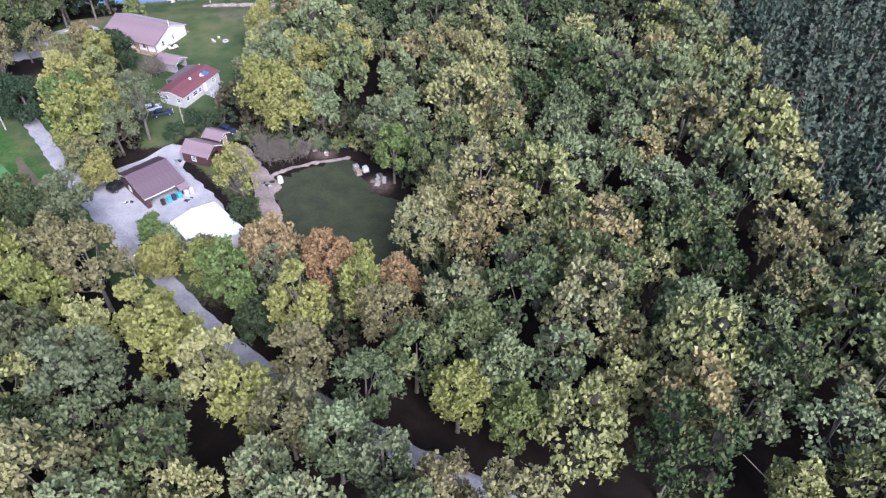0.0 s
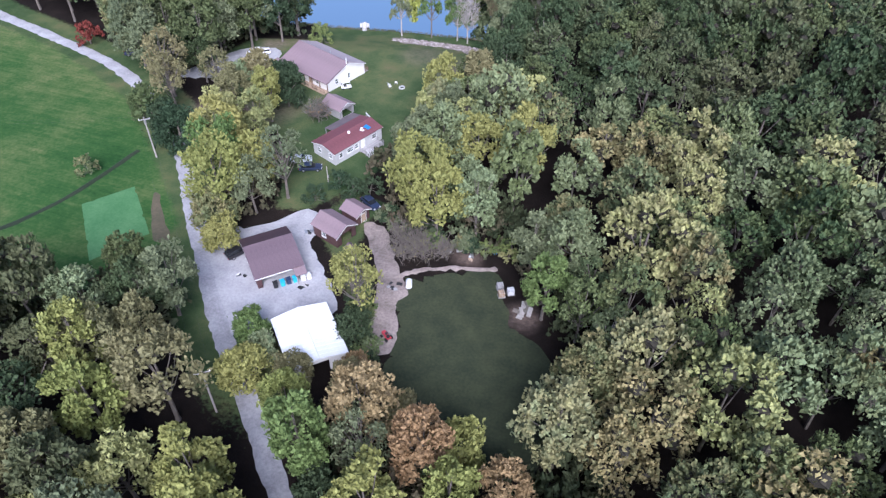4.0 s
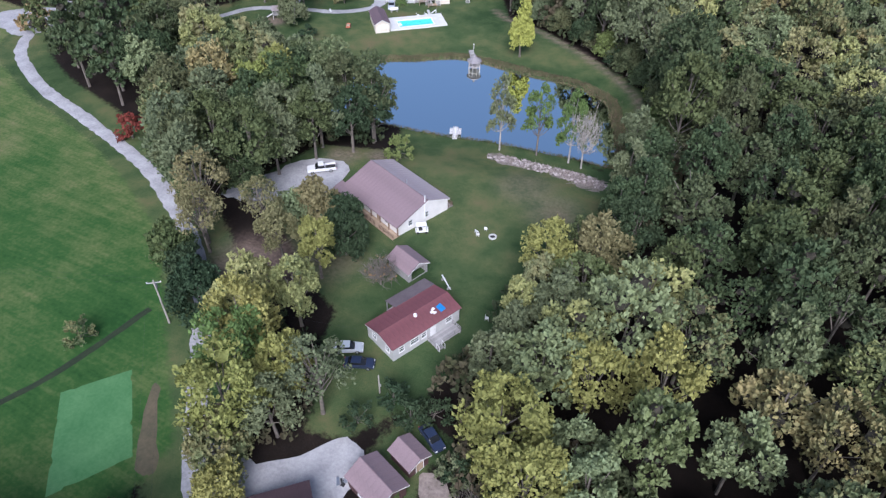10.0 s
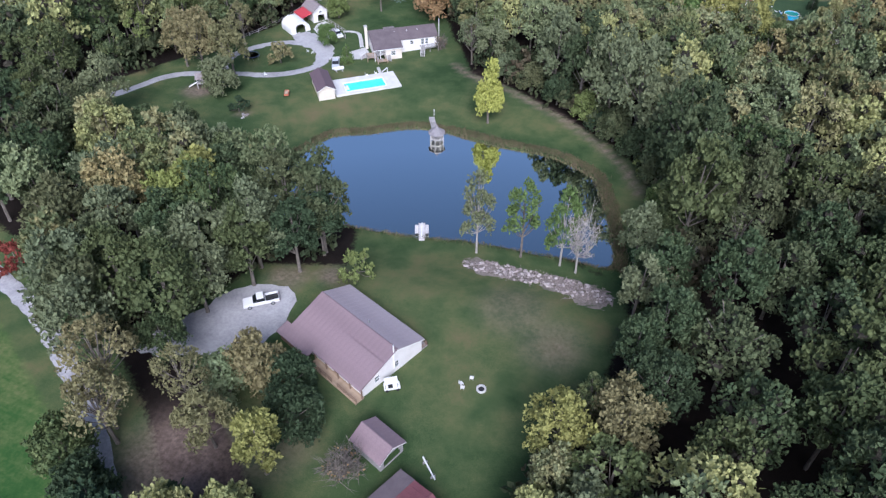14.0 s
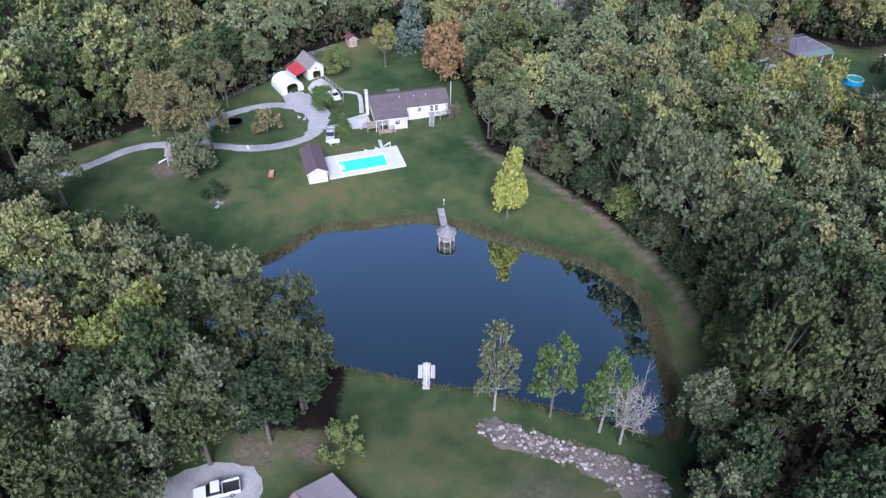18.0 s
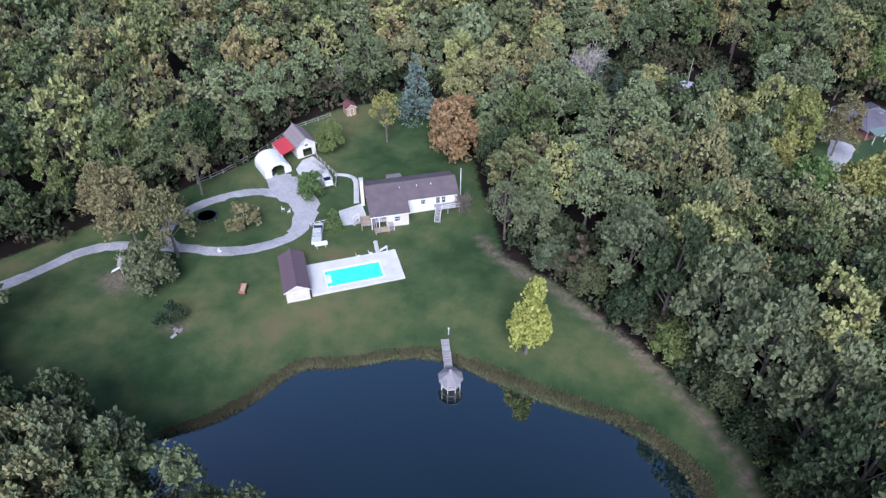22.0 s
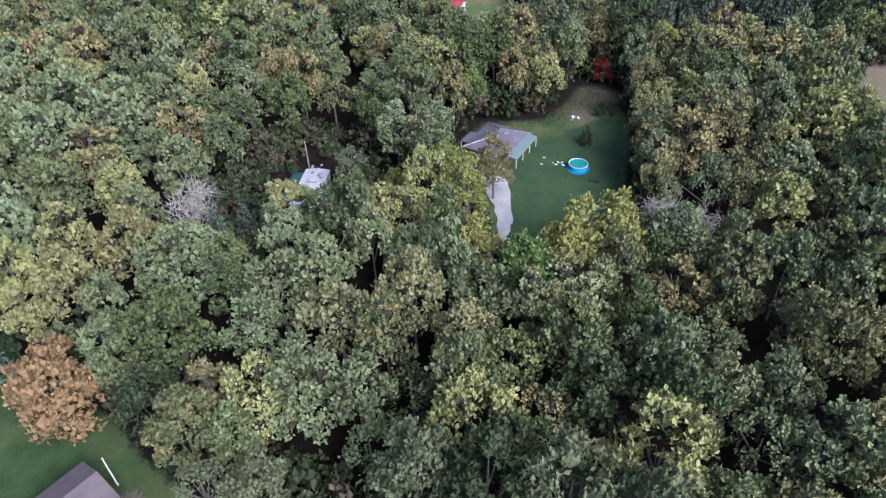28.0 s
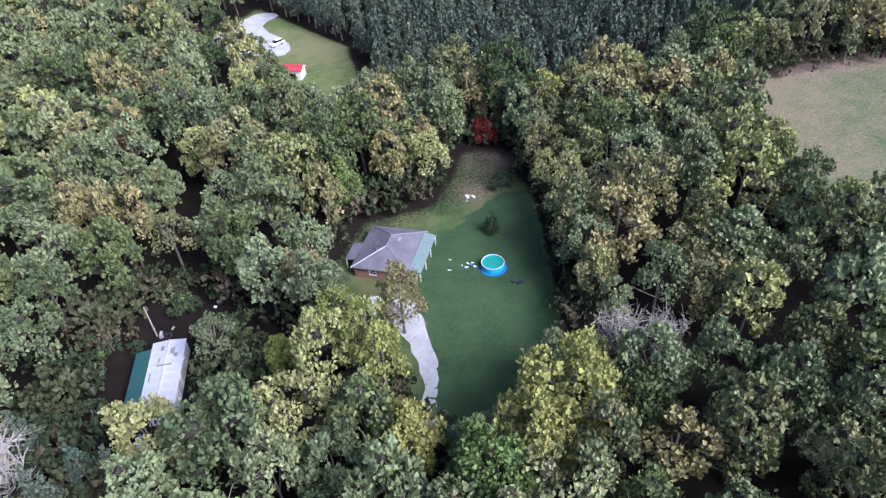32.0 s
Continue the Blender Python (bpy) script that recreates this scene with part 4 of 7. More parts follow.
for x, y, s in ((-93, 323.5, 0.85), (-97.5, 320.5, 0.95), (-89, 320.5, 0.8), (-99, 332, 0.9)):
    tree(x, y, "pine", "pine", s, label="dark green pine beside the trailer yard")
tree(-16.1, 342.1, "cedar", "dark", 0.75, label="dark green conical shrub on the lawn", name="shrub")
tree(-5.9, 353.9, "bush", "dark", 1.2, name="shrub", label="green shrub at the end of the lawn")
tree(1.5, 371.6, "round", "red", 0.7, label="small dark red tree at the wood edge")
for x, y, k, c, s in ((-72.5, 90.5, "broad0", "shade", 0.8), (-72.5, 80.5, "broad3", "mixed", 0.85), (-83, 81.5, "broad1", "shade", 0.8), (-66, 84.5, "broad1", "shade", 0.85), (-69.5, 70.5, "broad5", "shade", 0.9), (-65.5, 75, "broad3", "tan", 0.9), (-61.5, 79.5, "broad2", "tan", 0.8)):
    tree(x, y, k, c, s)
# small trees in the field and shrubs near the sheds
for x, y, s in ((-103, 113.5, 1.3), (-96.5, 90.5, 1.0)):
    tree(x, y, "bush", "mixed", s, name="shrub", label="low dull green bush in the field")
for x, y, s in ((-50, 125.5, 1.4), (-53.8, 127, 1.3), (-47.5, 127.5, 1.3), (-56.5, 121.8, 1.2)):
    tree(x, y, "bush", "dark", s, name="shrub", label="dark green bushes below the red roofed home")

for i in range(64):
    r = random.Random(i + 300)
    f = r.random()
    if i < 26:
        x, y = -42 + 28 * f + r.gauss(0, 1.2), 121.5 - 2.5 * math.sin(3 * f) + r.gauss(0, 1.3)
    elif i < 40:
        x, y = -37 + 7 * f + r.gauss(0, 0.8), 101 - 12 * f + r.gauss(0, 0.8)
    else:
        x, y = r.choice(((-88, 349), (-68, 342), (-92, 335), (-74, 356), (-66, 330), (-86, 326)))
        x, y = x + r.gauss(0, 2.5), y + r.gauss(0, 2.5)
    if i < 40 and min(math.hypot(x - a, y - b) for a, b in ((-45, 117), (-41, 117), (-34, 108), (-29, 112), (-24, 116), (-33, 103), (-30, 97), (-36, 109))) < 2.6:
        continue
    tree(x, y, "bush", r.choice(("mixed", "dark", "grey", "fresh", "dark")), r.uniform(0.7, 1.35), name="shrub", label="loose green and brown bush beside the yard")


# ---- the woods ----
SPINE = [(-45, 62), (-10, 70), (-45, 150), (-75, 240), (-60, 300), (-40, 350)]


def woods():
    rng = np.random.default_rng(11)
    lines = [smooth_line(ROAD, False, 3), smooth_line(LANE, False, 3)]
    n = 60000
    X, Y = rng.uniform(-330, 175, n), rng.uniform(24, 600, n)
    ok = np.ones(n, bool)
    deep = np.full(n, 1e9)
    for name, poly in YARDS.items():
        d = away(poly, X, Y, True)
        ok &= ~(inside(poly, X, Y) | (d < 2.0))
        deep = np.minimum(deep, d)
    for ln, free in zip(lines, (np.where(X < -22, 8.0, 4.6), 5.0)):
        d = away(ln, X, Y)
        ok &= d > free
        deep = np.minimum(deep, d + 4)
    ok &= ~inside(SHORE, X, Y) & (away(SHORE, X, Y, True) > 4)
    # what the land shows: a strip that widens to both sides of the way
    west = np.interp(Y, [30, 60, 100, 140, 200, 260, 320, 400, 440, 560], [-75, -95, -135, -195, -262, -290, -318, -285, -260, -150])
    east = np.interp(Y, [30, 60, 130, 200, 230, 290, 330, 360, 400, 440, 500, 600], [70, 95, 118, 150, 110, 75, 100, 150, 130, 75, 20, -70])
    ok &= (X > west) & (X < east)
    cell, grid = 9.0, {}
    for x, y, r in TAKEN:
        grid.setdefault((int(x // cell), int(y // cell)), []).append((x, y, r))
    spots = []
    for x, y, dp in zip(X[ok], Y[ok], deep[ok]):
        pines = (x > 68 and y < 215) or (y > 372 and x > 10) or (y > 392 and x > -10 and x < 30)
        r = 2.2 if pines else (2.7 if dp < 8 else 3.5) * rng.uniform(0.85, 1.25)
        gx, gy = int(x // cell), int(y // cell)
        if all(math.hypot(x - a, y - b) > r + s for i in (-1, 0, 1) for j in (-1, 0, 1) for a, b, s in grid.get((gx + i, gy + j), ())):
            grid.setdefault((gx, gy), []).append((x, y, r))
            spots.append((x, y, dp, pines))
    zs = ground_z([s[0] for s in spots], [s[1] for s in spots])
    verts, hearts, tints = ({"broad": [], "pine": [], "shade": []} for _ in range(3))
    bm = bmesh.new()
    near = 0
    for (x, y, dp, pines), z in zip(spots, zs):
        edge = dp < 9
        s = rng.uniform(0.85, 1.32) * (0.84 if edge else 1.0)
        if pines:
            key = ("pine", "pine_b")[rng.integers(2)]
            s *= 1.15 if y < 300 else rng.uniform(0.75, 1.0)
        else:
            key = "thin" if rng.random() < 0.06 else ("slim" if edge and rng.random() < 0.2 else "broad%d" % rng.integers(7))
        if edge and near < 230 and not pines and y < 330:
            near += 1
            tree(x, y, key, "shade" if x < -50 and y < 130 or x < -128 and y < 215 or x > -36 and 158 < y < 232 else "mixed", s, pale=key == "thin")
            continue
        a = rng.uniform(0, 6.28)
        ca, sa = math.cos(a), math.sin(a)
        v = (FAR if away(SPINE, x, y) < 66 else OUTER)[key]
        h = (0.35 * s + 0.65) * rng.uniform(0.82, 1.26)
        w, core = (np.c_[(q[:, 0] * ca - q[:, 1] * sa) * s + x, (q[:, 0] * sa + q[:, 1] * ca) * s + y, q[:, 2] * h + z] for q in v)
        # trees in these zones get leaf colours darkened to imitate shade
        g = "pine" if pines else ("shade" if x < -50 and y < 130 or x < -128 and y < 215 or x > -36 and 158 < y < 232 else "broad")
        verts[g].append(w)
        hearts[g].append(core)
        tints[g].append(np.full(len(w) // 4, rng.random()))
        tube(bm, (x, y, z - 0.5), (x + rng.normal() * 0.3, y + rng.normal() * 0.3, z + 11 * s), 0.28 * s, 0.12 * s, 5, False)
        if not pines:
            for _ in range(3):
                q = rng.normal(size=2) * 2.2
                tube(bm, (x, y, z + 6.5 * s), (x + q[0], y + q[1], z + 11.5 * s), 0.13, 0.05, 4, False)
    # undergrowth along the wood edges
    u = rng.random(len(X)) < 0.42
    u &= ok & (deep < 9) & (Y < 400)
    under = []
    for x, y in zip(X[u], Y[u]):
        v = OUTER["bush"][0]
        a, s, z = rng.uniform(0, 6.28), rng.uniform(1.2, 2.6), gz(x, y)
        ca, sa = math.cos(a), math.sin(a)
        under.append(np.c_[(v[:, 0] * ca - v[:, 1] * sa) * s + x, (v[:, 0] * sa + v[:, 1] * ca) * s + y, v[:, 2] * s * 1.1 + z])
    me = crown_mesh("undergrowth", np.concatenate(under))
    at = me.attributes.new("tint", "FLOAT", "FACE")
    at.data.foreach_set("value", np.repeat(rng.random(len(under)), len(OUTER["bush"][0]) // 4).astype(np.float32))
    tagged(link_mesh("undergrowth", me, M_under), "low green and brown bushes along the edge of the woods", "undergrowth", "", "stuff")
    for g, label in (("broad", "dense mixed woodland canopy in early autumn colours"), ("pine", "dark plantation of pines"), ("shade", "dense deep green woodland canopy darkened for shade")):
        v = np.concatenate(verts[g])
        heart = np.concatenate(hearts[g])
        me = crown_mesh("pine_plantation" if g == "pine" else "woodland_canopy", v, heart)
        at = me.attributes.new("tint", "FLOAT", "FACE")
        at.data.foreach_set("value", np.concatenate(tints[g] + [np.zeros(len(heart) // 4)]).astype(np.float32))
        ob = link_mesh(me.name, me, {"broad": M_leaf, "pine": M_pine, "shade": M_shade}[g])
        me.materials.append(M_crown_shade)
        tagged(ob, label, "woodland", "", "stuff")
    tagged(part("woodland_trunks", bm, M_bark), "many slim grey brown trunks in the woods", "woodland", "", "stuff")


woods()


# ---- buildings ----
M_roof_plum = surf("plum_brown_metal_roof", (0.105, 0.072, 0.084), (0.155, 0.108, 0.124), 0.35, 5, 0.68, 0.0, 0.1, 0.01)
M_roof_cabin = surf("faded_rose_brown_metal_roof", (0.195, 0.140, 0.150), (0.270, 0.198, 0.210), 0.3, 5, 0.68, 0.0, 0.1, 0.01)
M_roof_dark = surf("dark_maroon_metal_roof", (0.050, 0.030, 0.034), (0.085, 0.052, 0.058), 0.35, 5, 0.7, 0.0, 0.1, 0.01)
# paler copy of the cabin roof, with sky sheen painted into its colour
M_roof_sheen = surf("pale_faded_metal_roof", (0.30, 0.255, 0.265), (0.39, 0.335, 0.345), 0.3, 5, 0.55, 0.0, 0.1, 0.01)
M_roof_red = surf("dark_red_metal_roof", (0.130, 0.046, 0.053), (0.195, 0.075, 0.080), 0.35, 5, 0.68, 0.0, 0.1, 0.01)
M_roof_bright = surf("bright_red_metal_roof", (0.36, 0.035, 0.05), (0.48, 0.06, 0.075), 0.5, 6, 0.5, 0, 0.1, 0.01)
M_roof_white = surf("white_metal_roof", (0.70, 0.71, 0.72), (0.84, 0.84, 0.85), 0.4, 6, 0.45, 0, 0.08, 0.01)
M_roof_grey = surf("grey_shingle_roof", (0.100, 0.080, 0.086), (0.155, 0.126, 0.132), 0.5, 14, 0.9, 0, 0.4, 0.02)
M_roof_rust = surf("rusty_grey_metal_roof", (0.16, 0.125, 0.125), (0.30, 0.27, 0.27), 1.2, 8, 0.7, 0, 0.15, 0.01)
M_roof_green = surf("pale_green_metal_roof", (0.12, 0.17, 0.165), (0.165, 0.225, 0.215), 0.5, 6, 0.68, 0, 0.1, 0.01)
M_roof_teal = surf("dark_teal_metal_roof", (0.02, 0.07, 0.07), (0.035, 0.10, 0.095), 0.5, 6, 0.5, 0, 0.1, 0.01)
M_wall_white = surf("white_siding", (0.66, 0.64, 0.62), (0.80, 0.78, 0.76), 0.5, 9, 0.7)
M_wall_cream = surf("cream_siding", (0.62, 0.56, 0.47), (0.74, 0.68, 0.58), 0.5, 9, 0.7)
M_wall_grey = surf("pale_grey_siding", (0.40, 0.40, 0.40), (0.54, 0.54, 0.53), 0.5, 9, 0.75)
M_wall_log = surf("brown_log_wall", (0.15, 0.10, 0.07), (0.28, 0.19, 0.13), 0.8, 12, 0.8)
M_wall_maroon = surf("dark_maroon_siding", (0.055, 0.028, 0.028), (0.10, 0.05, 0.048), 0.6, 10, 0.75)
M_wood_grey = surf("weathered_grey_boards", (0.26, 0.25, 0.25), (0.42, 0.40, 0.39), 1.0, 14, 0.9, vary=0.3)
M_wood_tan = surf("tan_boards", (0.33, 0.24, 0.16), (0.46, 0.35, 0.25), 1.0, 14, 0.9, vary=0.3)
M_trim = surf("white_trim", (0.72, 0.72, 0.72), (0.82, 0.82, 0.81), 1.0, 10, 0.5)
M_black = surf("black_plastic", (0.012, 0.012, 0.013), (0.03, 0.03, 0.03), 2, 20, 0.6)
M_steel = surf("galvanised_steel", (0.45, 0.46, 0.47), (0.6, 0.61, 0.62), 2, 20, 0.4, 0.8)
M_brick = surf("red_brick", (0.20, 0.10, 0.08), (0.32, 0.17, 0.13), 3, 20, 0.9)


def glass_material():
    m, nt, p = nodes_of("window_glass")
    p.inputs["Base Color"].default_value = (0.75, 0.8, 0.82, 1)
    p.inputs["Roughness"].default_value = 0.03
    p.inputs["Transmission Weight"].default_value = 0.85
    p.inputs["IOR"].default_value = 1.45
    return m


M_glass = glass_material()


def wall_cells(bm, length, z0, z1, thick, holes, m):
    """A wall from x = 0 to length in its own plane with rectangular holes right through it."""
    us = sorted({0.0, length, *[h[0] for h in holes], *[h[0] + h[2] for h in holes]})
    vs = sorted({z0, z1, *[h[1] for h in holes], *[h[1] + h[3] for h in holes]})
    for a, b in zip(us, us[1:]):
        for c, d in zip(vs, vs[1:]):
            u, v = (a + b) / 2, (c + d) / 2
            if not any(h[0] < u < h[0] + h[2] and h[1] < v < h[1] + h[3] for h in holes):
                box(bm, a, b, 0, thick, c, d, m)
    bmesh.ops.remove_doubles(bm, verts=bm.verts, dist=0.002)
    return bm


def window(parent, m, u, z, w, h, trim=None, door=False):
    trim = trim or M_trim
    bm = bmesh.new()
    t = 0.09
    for a in ((u - t, u, z - t, z + h + t), (u + w, u + w + t, z - t, z + h + t), (u, u + w, z + h, z + h + t), (u, u + w, z - t, z)):
        box(bm, a[0], a[1], -0.04, 0.10, a[2], a[3], m)
    if not door:
        box(bm, u, u + w, 0.01, 0.05, z + h / 2 - 0.025, z + h / 2 + 0.025, m)
    f = part("door_frame" if door else "window_frame", bm, trim, parent)
    if door:
        d = part("door", box(bmesh.new(), u, u + w, 0.04, 0.09, z, z + h, m), door if not isinstance(door, bool) else M_trim, f)
        part("handle", box(bmesh.new(), u + w - 0.16, u + w - 0.08, -0.01, 0.04, z + 0.95, z + 1.05, m), M_steel, d)
    else:
        part("pane", box(bmesh.new(), u, u + w, 0.055, 0.065, z, z + h, m), M_glass, f)
        part("sill", box(bmesh.new(), u - 0.15, u + w + 0.15, -0.10, -0.042, z - t - 0.03, z - t + 0.02, m), trim, f)


def slope(root, x0, x1, y0, z0, y1, z1, mat, thick=0.12, ribs=0.9, hgt=0.028):
    """A roof slope from the ridge (y0, z0) down to the eave (y1, z1): metal panels with a raised seam each, or one plain slab."""
    v = Vector((0, y1 - y0, z1 - z0))
    nrm = Vector((0, -v.z, v.y)).normalized()
    if nrm.z < 0:
        nrm = -nrm
    n = max(1, round((x1 - x0) / ribs)) if ribs else 1
    w = (x1 - x0) / n
    outline = [(0, -thick), (w, -thick), (w, 0), (0.06, 0), (0.05, hgt), (0.01, hgt), (0, 0)] if ribs else [(0, -thick), (w, -thick), (w, 0), (0, 0)]
    bm = bmesh.new()
    rows = [[bm.verts.new((u, y + nrm.y * k, z + nrm.z * k)) for u, k in outline] for y, z in ((y0, z0), (y1, z1))]
    bm.faces.new(rows[0])
    bm.faces.new(rows[1][::-1])
    for i in range(len(outline)):
        j = (i + 1) % len(outline)
        bm.faces.new((rows[0][i], rows[1][i], rows[1][j], rows[0][j]))
    bmesh.ops.recalc_face_normals(bm, faces=bm.faces)
    me = bpy.data.meshes.new("roof_panel")
    bm.to_mesh(me)
    bm.free()
    me.materials.append(mat)
    for i in range(n):
        o = new("roof_panel" if ribs else "roof_slope", me)
        o.parent = root
        o.location = (x0 + i * w, 0, 0)


def ridge_pose(p, q):
    x, y = (p[0] + q[0]) / 2, (p[1] + q[1]) / 2
    return pose(x, y, gz(x, y), 0, 0, math.degrees(math.atan2(q[1] - p[1], q[0] - p[0]))), math.hypot(q[0] - p[0], q[1] - p[1])


def gabled(name, p, q, front, back, eave_f, eave_b, top, roof, wall, label, category="building", over=0.35, rear=None, openings=(), trim=None, ribs=0.9, gable=None, sunk=0.5, plinth=None):
    """A house under a gable roof. Its ridge runs from p to q; front lies to the right of that line.
    openings: (side f/b/l/r, along, sill, width, height, what): what is 'w', 'o' (open) or a door's material."""
    m, length = ridge_pose(p, q)
    root = thing(name, m, label, category)
    hx = length / 2 - over
    yf, yb = -(front - over), back - over
    zf = eave_f + (top - eave_f) * over / front - 0.14
    zb = eave_b + (top - eave_b) * over / back - 0.14
    th = 0.18
    sides = {"f": (pose(-hx, yf, 0), 2 * hx, zf), "b": (pose(hx, yb, 0, 0, 0, 180), 2 * hx, zb), "l": (pose(-hx, yb - th, 0, 0, 0, -90), yb - yf - 2 * th, min(zf, zb)), "r": (pose(hx, yf + th, 0, 0, 0, 90), yb - yf - 2 * th, min(zf, zb))}
    for s, (wm, ln, hh) in sides.items():
        hs = [(u, z, w, h) for sd, u, z, w, h, k in openings if sd == s]
        w = part("wall", wall_cells(bmesh.new(), ln, -sunk, hh, th, hs, wm), wall, root)
        if plinth:
            part("plinth", box(bmesh.new(), 0, ln, -0.03, -0.002, -sunk, 0.35, wm), plinth, root)
        for sd, u, z, ww, h, k in openings:
            if sd == s and k == "w":
                window(w, wm, u, z, ww, h, trim)
            elif sd == s and k != "o":
                window(w, wm, u, z, ww, h, trim, k)
    lo = min(zf, zb)
    for x in (-hx, hx - th):
        bm = prism(bmesh.new(), [(yf + th, lo), (yb - th, lo), (yb - th, max(lo + 0.01, zb)), (0, top - 0.15), (yf + th, max(lo + 0.01, zf))], 1, 2, (x, x + th))
        part("gable", bm, gable or wall, root)
    e = length / 2
    slope(root, -e, e, 0, top, -front, eave_f, roof, ribs=ribs)
    slope(root, -e, e, 0, top, back, eave_b, rear or roof, ribs=ribs)
    part("ridge_cap", prism(bmesh.new(), [(-0.2, top - 0.0), (0, top + 0.07), (0.2, top - 0.0), (0, top + 0.03)], 1, 2, (-e - 0.01, e + 0.01)), roof, root)
    for x in (-e, e - 0.03):
        for y1, z1 in ((-front, eave_f), (back, eave_b)):
            part("bargeboard", prism(bmesh.new(), [(0, top - 0.30), (0, top - 0.13), (y1, z1 - 0.13), (y1, z1 - 0.30)], 1, 2, (x, x + 0.03)), trim or M_trim, root)
    return root


def posts(root, spots, z0, z1, r, mat, name="post"):
    for x, y in spots:
        part(name, box(bmesh.new(), x - r, x + r, y - r, y + r, z0, z1), mat, root)


# the rear slope takes a darker roof colour than the front
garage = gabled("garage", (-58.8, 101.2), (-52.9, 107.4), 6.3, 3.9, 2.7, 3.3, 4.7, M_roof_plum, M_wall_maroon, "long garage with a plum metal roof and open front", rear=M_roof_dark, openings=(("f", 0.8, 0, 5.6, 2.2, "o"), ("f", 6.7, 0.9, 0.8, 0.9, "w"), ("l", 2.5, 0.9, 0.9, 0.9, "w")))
shed_a = gabled("outbuilding", (-51.7, 115.5), (-45.4, 113.4), 2.75, 2.75, 2.5, 2.5, 4.0, M_roof_cabin, M_wall_maroon, "maroon outbuilding with a rose brown metal roof", openings=(("r", 1.0, 0, 2.6, 2.1, "o"), ("f", 2.2, 0.9, 0.9, 0.9, "w")))
shed_b = gabled("outbuilding", (-49.2, 120.9), (-44.9, 119.4), 2.0, 2.0, 2.2, 2.2, 3.2, M_roof_cabin, M_wall_maroon, "small maroon shed with a rose brown roof", openings=(("r", 1.0, 0, 1.2, 1.9, M_wood_tan),))
carport = gabled("metal_building", (-44.0, 93.2), (-36.3, 85.4), 4.5, 4.5, 3.0, 3.0, 3.8, M_roof_white, M_wall_white, "white metal building with a bright white roof", ribs=0.8, openings=(("l", 1.0, 0, 3.0, 2.4, "o"), ("l", 4.6, 0, 3.0, 2.4, "o"), ("r", 2.5, 0.0, 3.0, 2.4, "o")))
mobile = gabled("mobile_home", (-61.1, 134.5), (-56.1, 147.5), 3.55, 3.55, 2.9, 2.9, 3.75, M_roof_red, M_wall_grey, "pale grey mobile home with a dark red metal roof", over=0.25,
                openings=(("f", 1.2, 1.2, 0.9, 1.0, "w"), ("f", 3.4, 1.2, 1.6, 1.0, "w"), ("f", 5.6, 1.2, 0.9, 1.0, "w"), ("f", 7.4, 0.45, 0.95, 2.0, M_trim), ("f", 10.6, 1.2, 1.2, 1.0, "w"), ("l", 1.2, 1.2, 0.9, 1.0, "w"), ("l", 4.6, 1.2, 0.9, 1.0, "w")))
small_shed = gabled("shed", (-69.3, 153.2), (-63.6, 151.3), 2.5, 2.5, 2.2, 2.2, 3.6, M_roof_cabin, M_wood_grey, "open fronted grey shed with a rose brown roof", openings=(("r", 0.5, 0, 3.2, 2.0, "o"),))
# same roof on both sides; the rear slope is painted lighter as sky sheen
cabin = gabled("porch_house", (-86.3, 171.2), (-69.9, 165.4), 7.2, 5.7, 2.4, 2.7, 5.1, M_roof_cabin, M_wall_white, "long white house with a rose brown metal roof and porch", gable=M_wall_white, rear=M_roof_sheen,
               openings=(("r", 2.2, 1.0, 0.9, 1.2, "w"), ("r", 6.2, 1.0, 0.9, 1.2, "w"), ("f", 7.5, 0.9, 1.0, 1.2, "w"), ("f", 10.0, 0.1, 1.0, 2.0, M_wood_tan), ("f", 12.5, 0.9, 1.0, 1.2, "w"), ("b", 4, 0.9, 1.4, 1.2, "w"), ("b", 9, 0.9, 1.4, 1.2, "w")))
main_house = gabled("house", (-128.6, 264.9), (-114.0, 276.8), 4.2, 4.8, 3.6, 3.4, 5.4, M_roof_grey, M_wall_white, "white house with a grey brown shingle roof", ribs=0,
                    openings=(("f", 10.5, 1.9, 0.9, 1.0, "w"), ("f", 13.6, 1.6, 0.8, 1.5, "w"), ("f", 14.8, 1.6, 0.8, 1.5, "w"), ("l", 3.0, 1.2, 1.0, 1.2, "w"), ("b", 5, 1.2, 1.2, 1.2, "w")))
pool_house = gabled("pool_house", (-131.9, 243.5), (-124.9, 235.9), 2.4, 2.4, 2.5, 2.5, 3.8, M_roof_plum, M_wall_cream, "cream pool house with a plum brown metal roof", openings=(("b", 3.0, 0.05, 0.95, 2.0, M_trim), ("b", 6.0, 1.0, 1.0, 1.0, "w"), ("r", 0.9, 0.05, 2.4, 2.0, M_wall_cream)))


# ---- more of the houses ----
M_glassdark = surf("dark_car_glass", (0.012, 0.014, 0.016), (0.02, 0.022, 0.025), 1, 5, 0.08)
M_tyre = surf("tyre_rubber", (0.012, 0.012, 0.012), (0.025, 0.025, 0.025), 4, 30, 0.9)
M_blue = surf("blue_plastic", (0.02, 0.16, 0.42), (0.03, 0.22, 0.55), 1, 12, 0.5)
M_cyanplastic = surf("cyan_plastic", (0.04, 0.36, 0.55), (0.06, 0.45, 0.65), 1, 12, 0.5)
M_navy = surf("navy_tarp", (0.015, 0.03, 0.07), (0.03, 0.05, 0.11), 1, 12, 0.6)
M_orange = surf("orange_red_paint", (0.42, 0.13, 0.07), (0.52, 0.19, 0.11), 1, 12, 0.6)
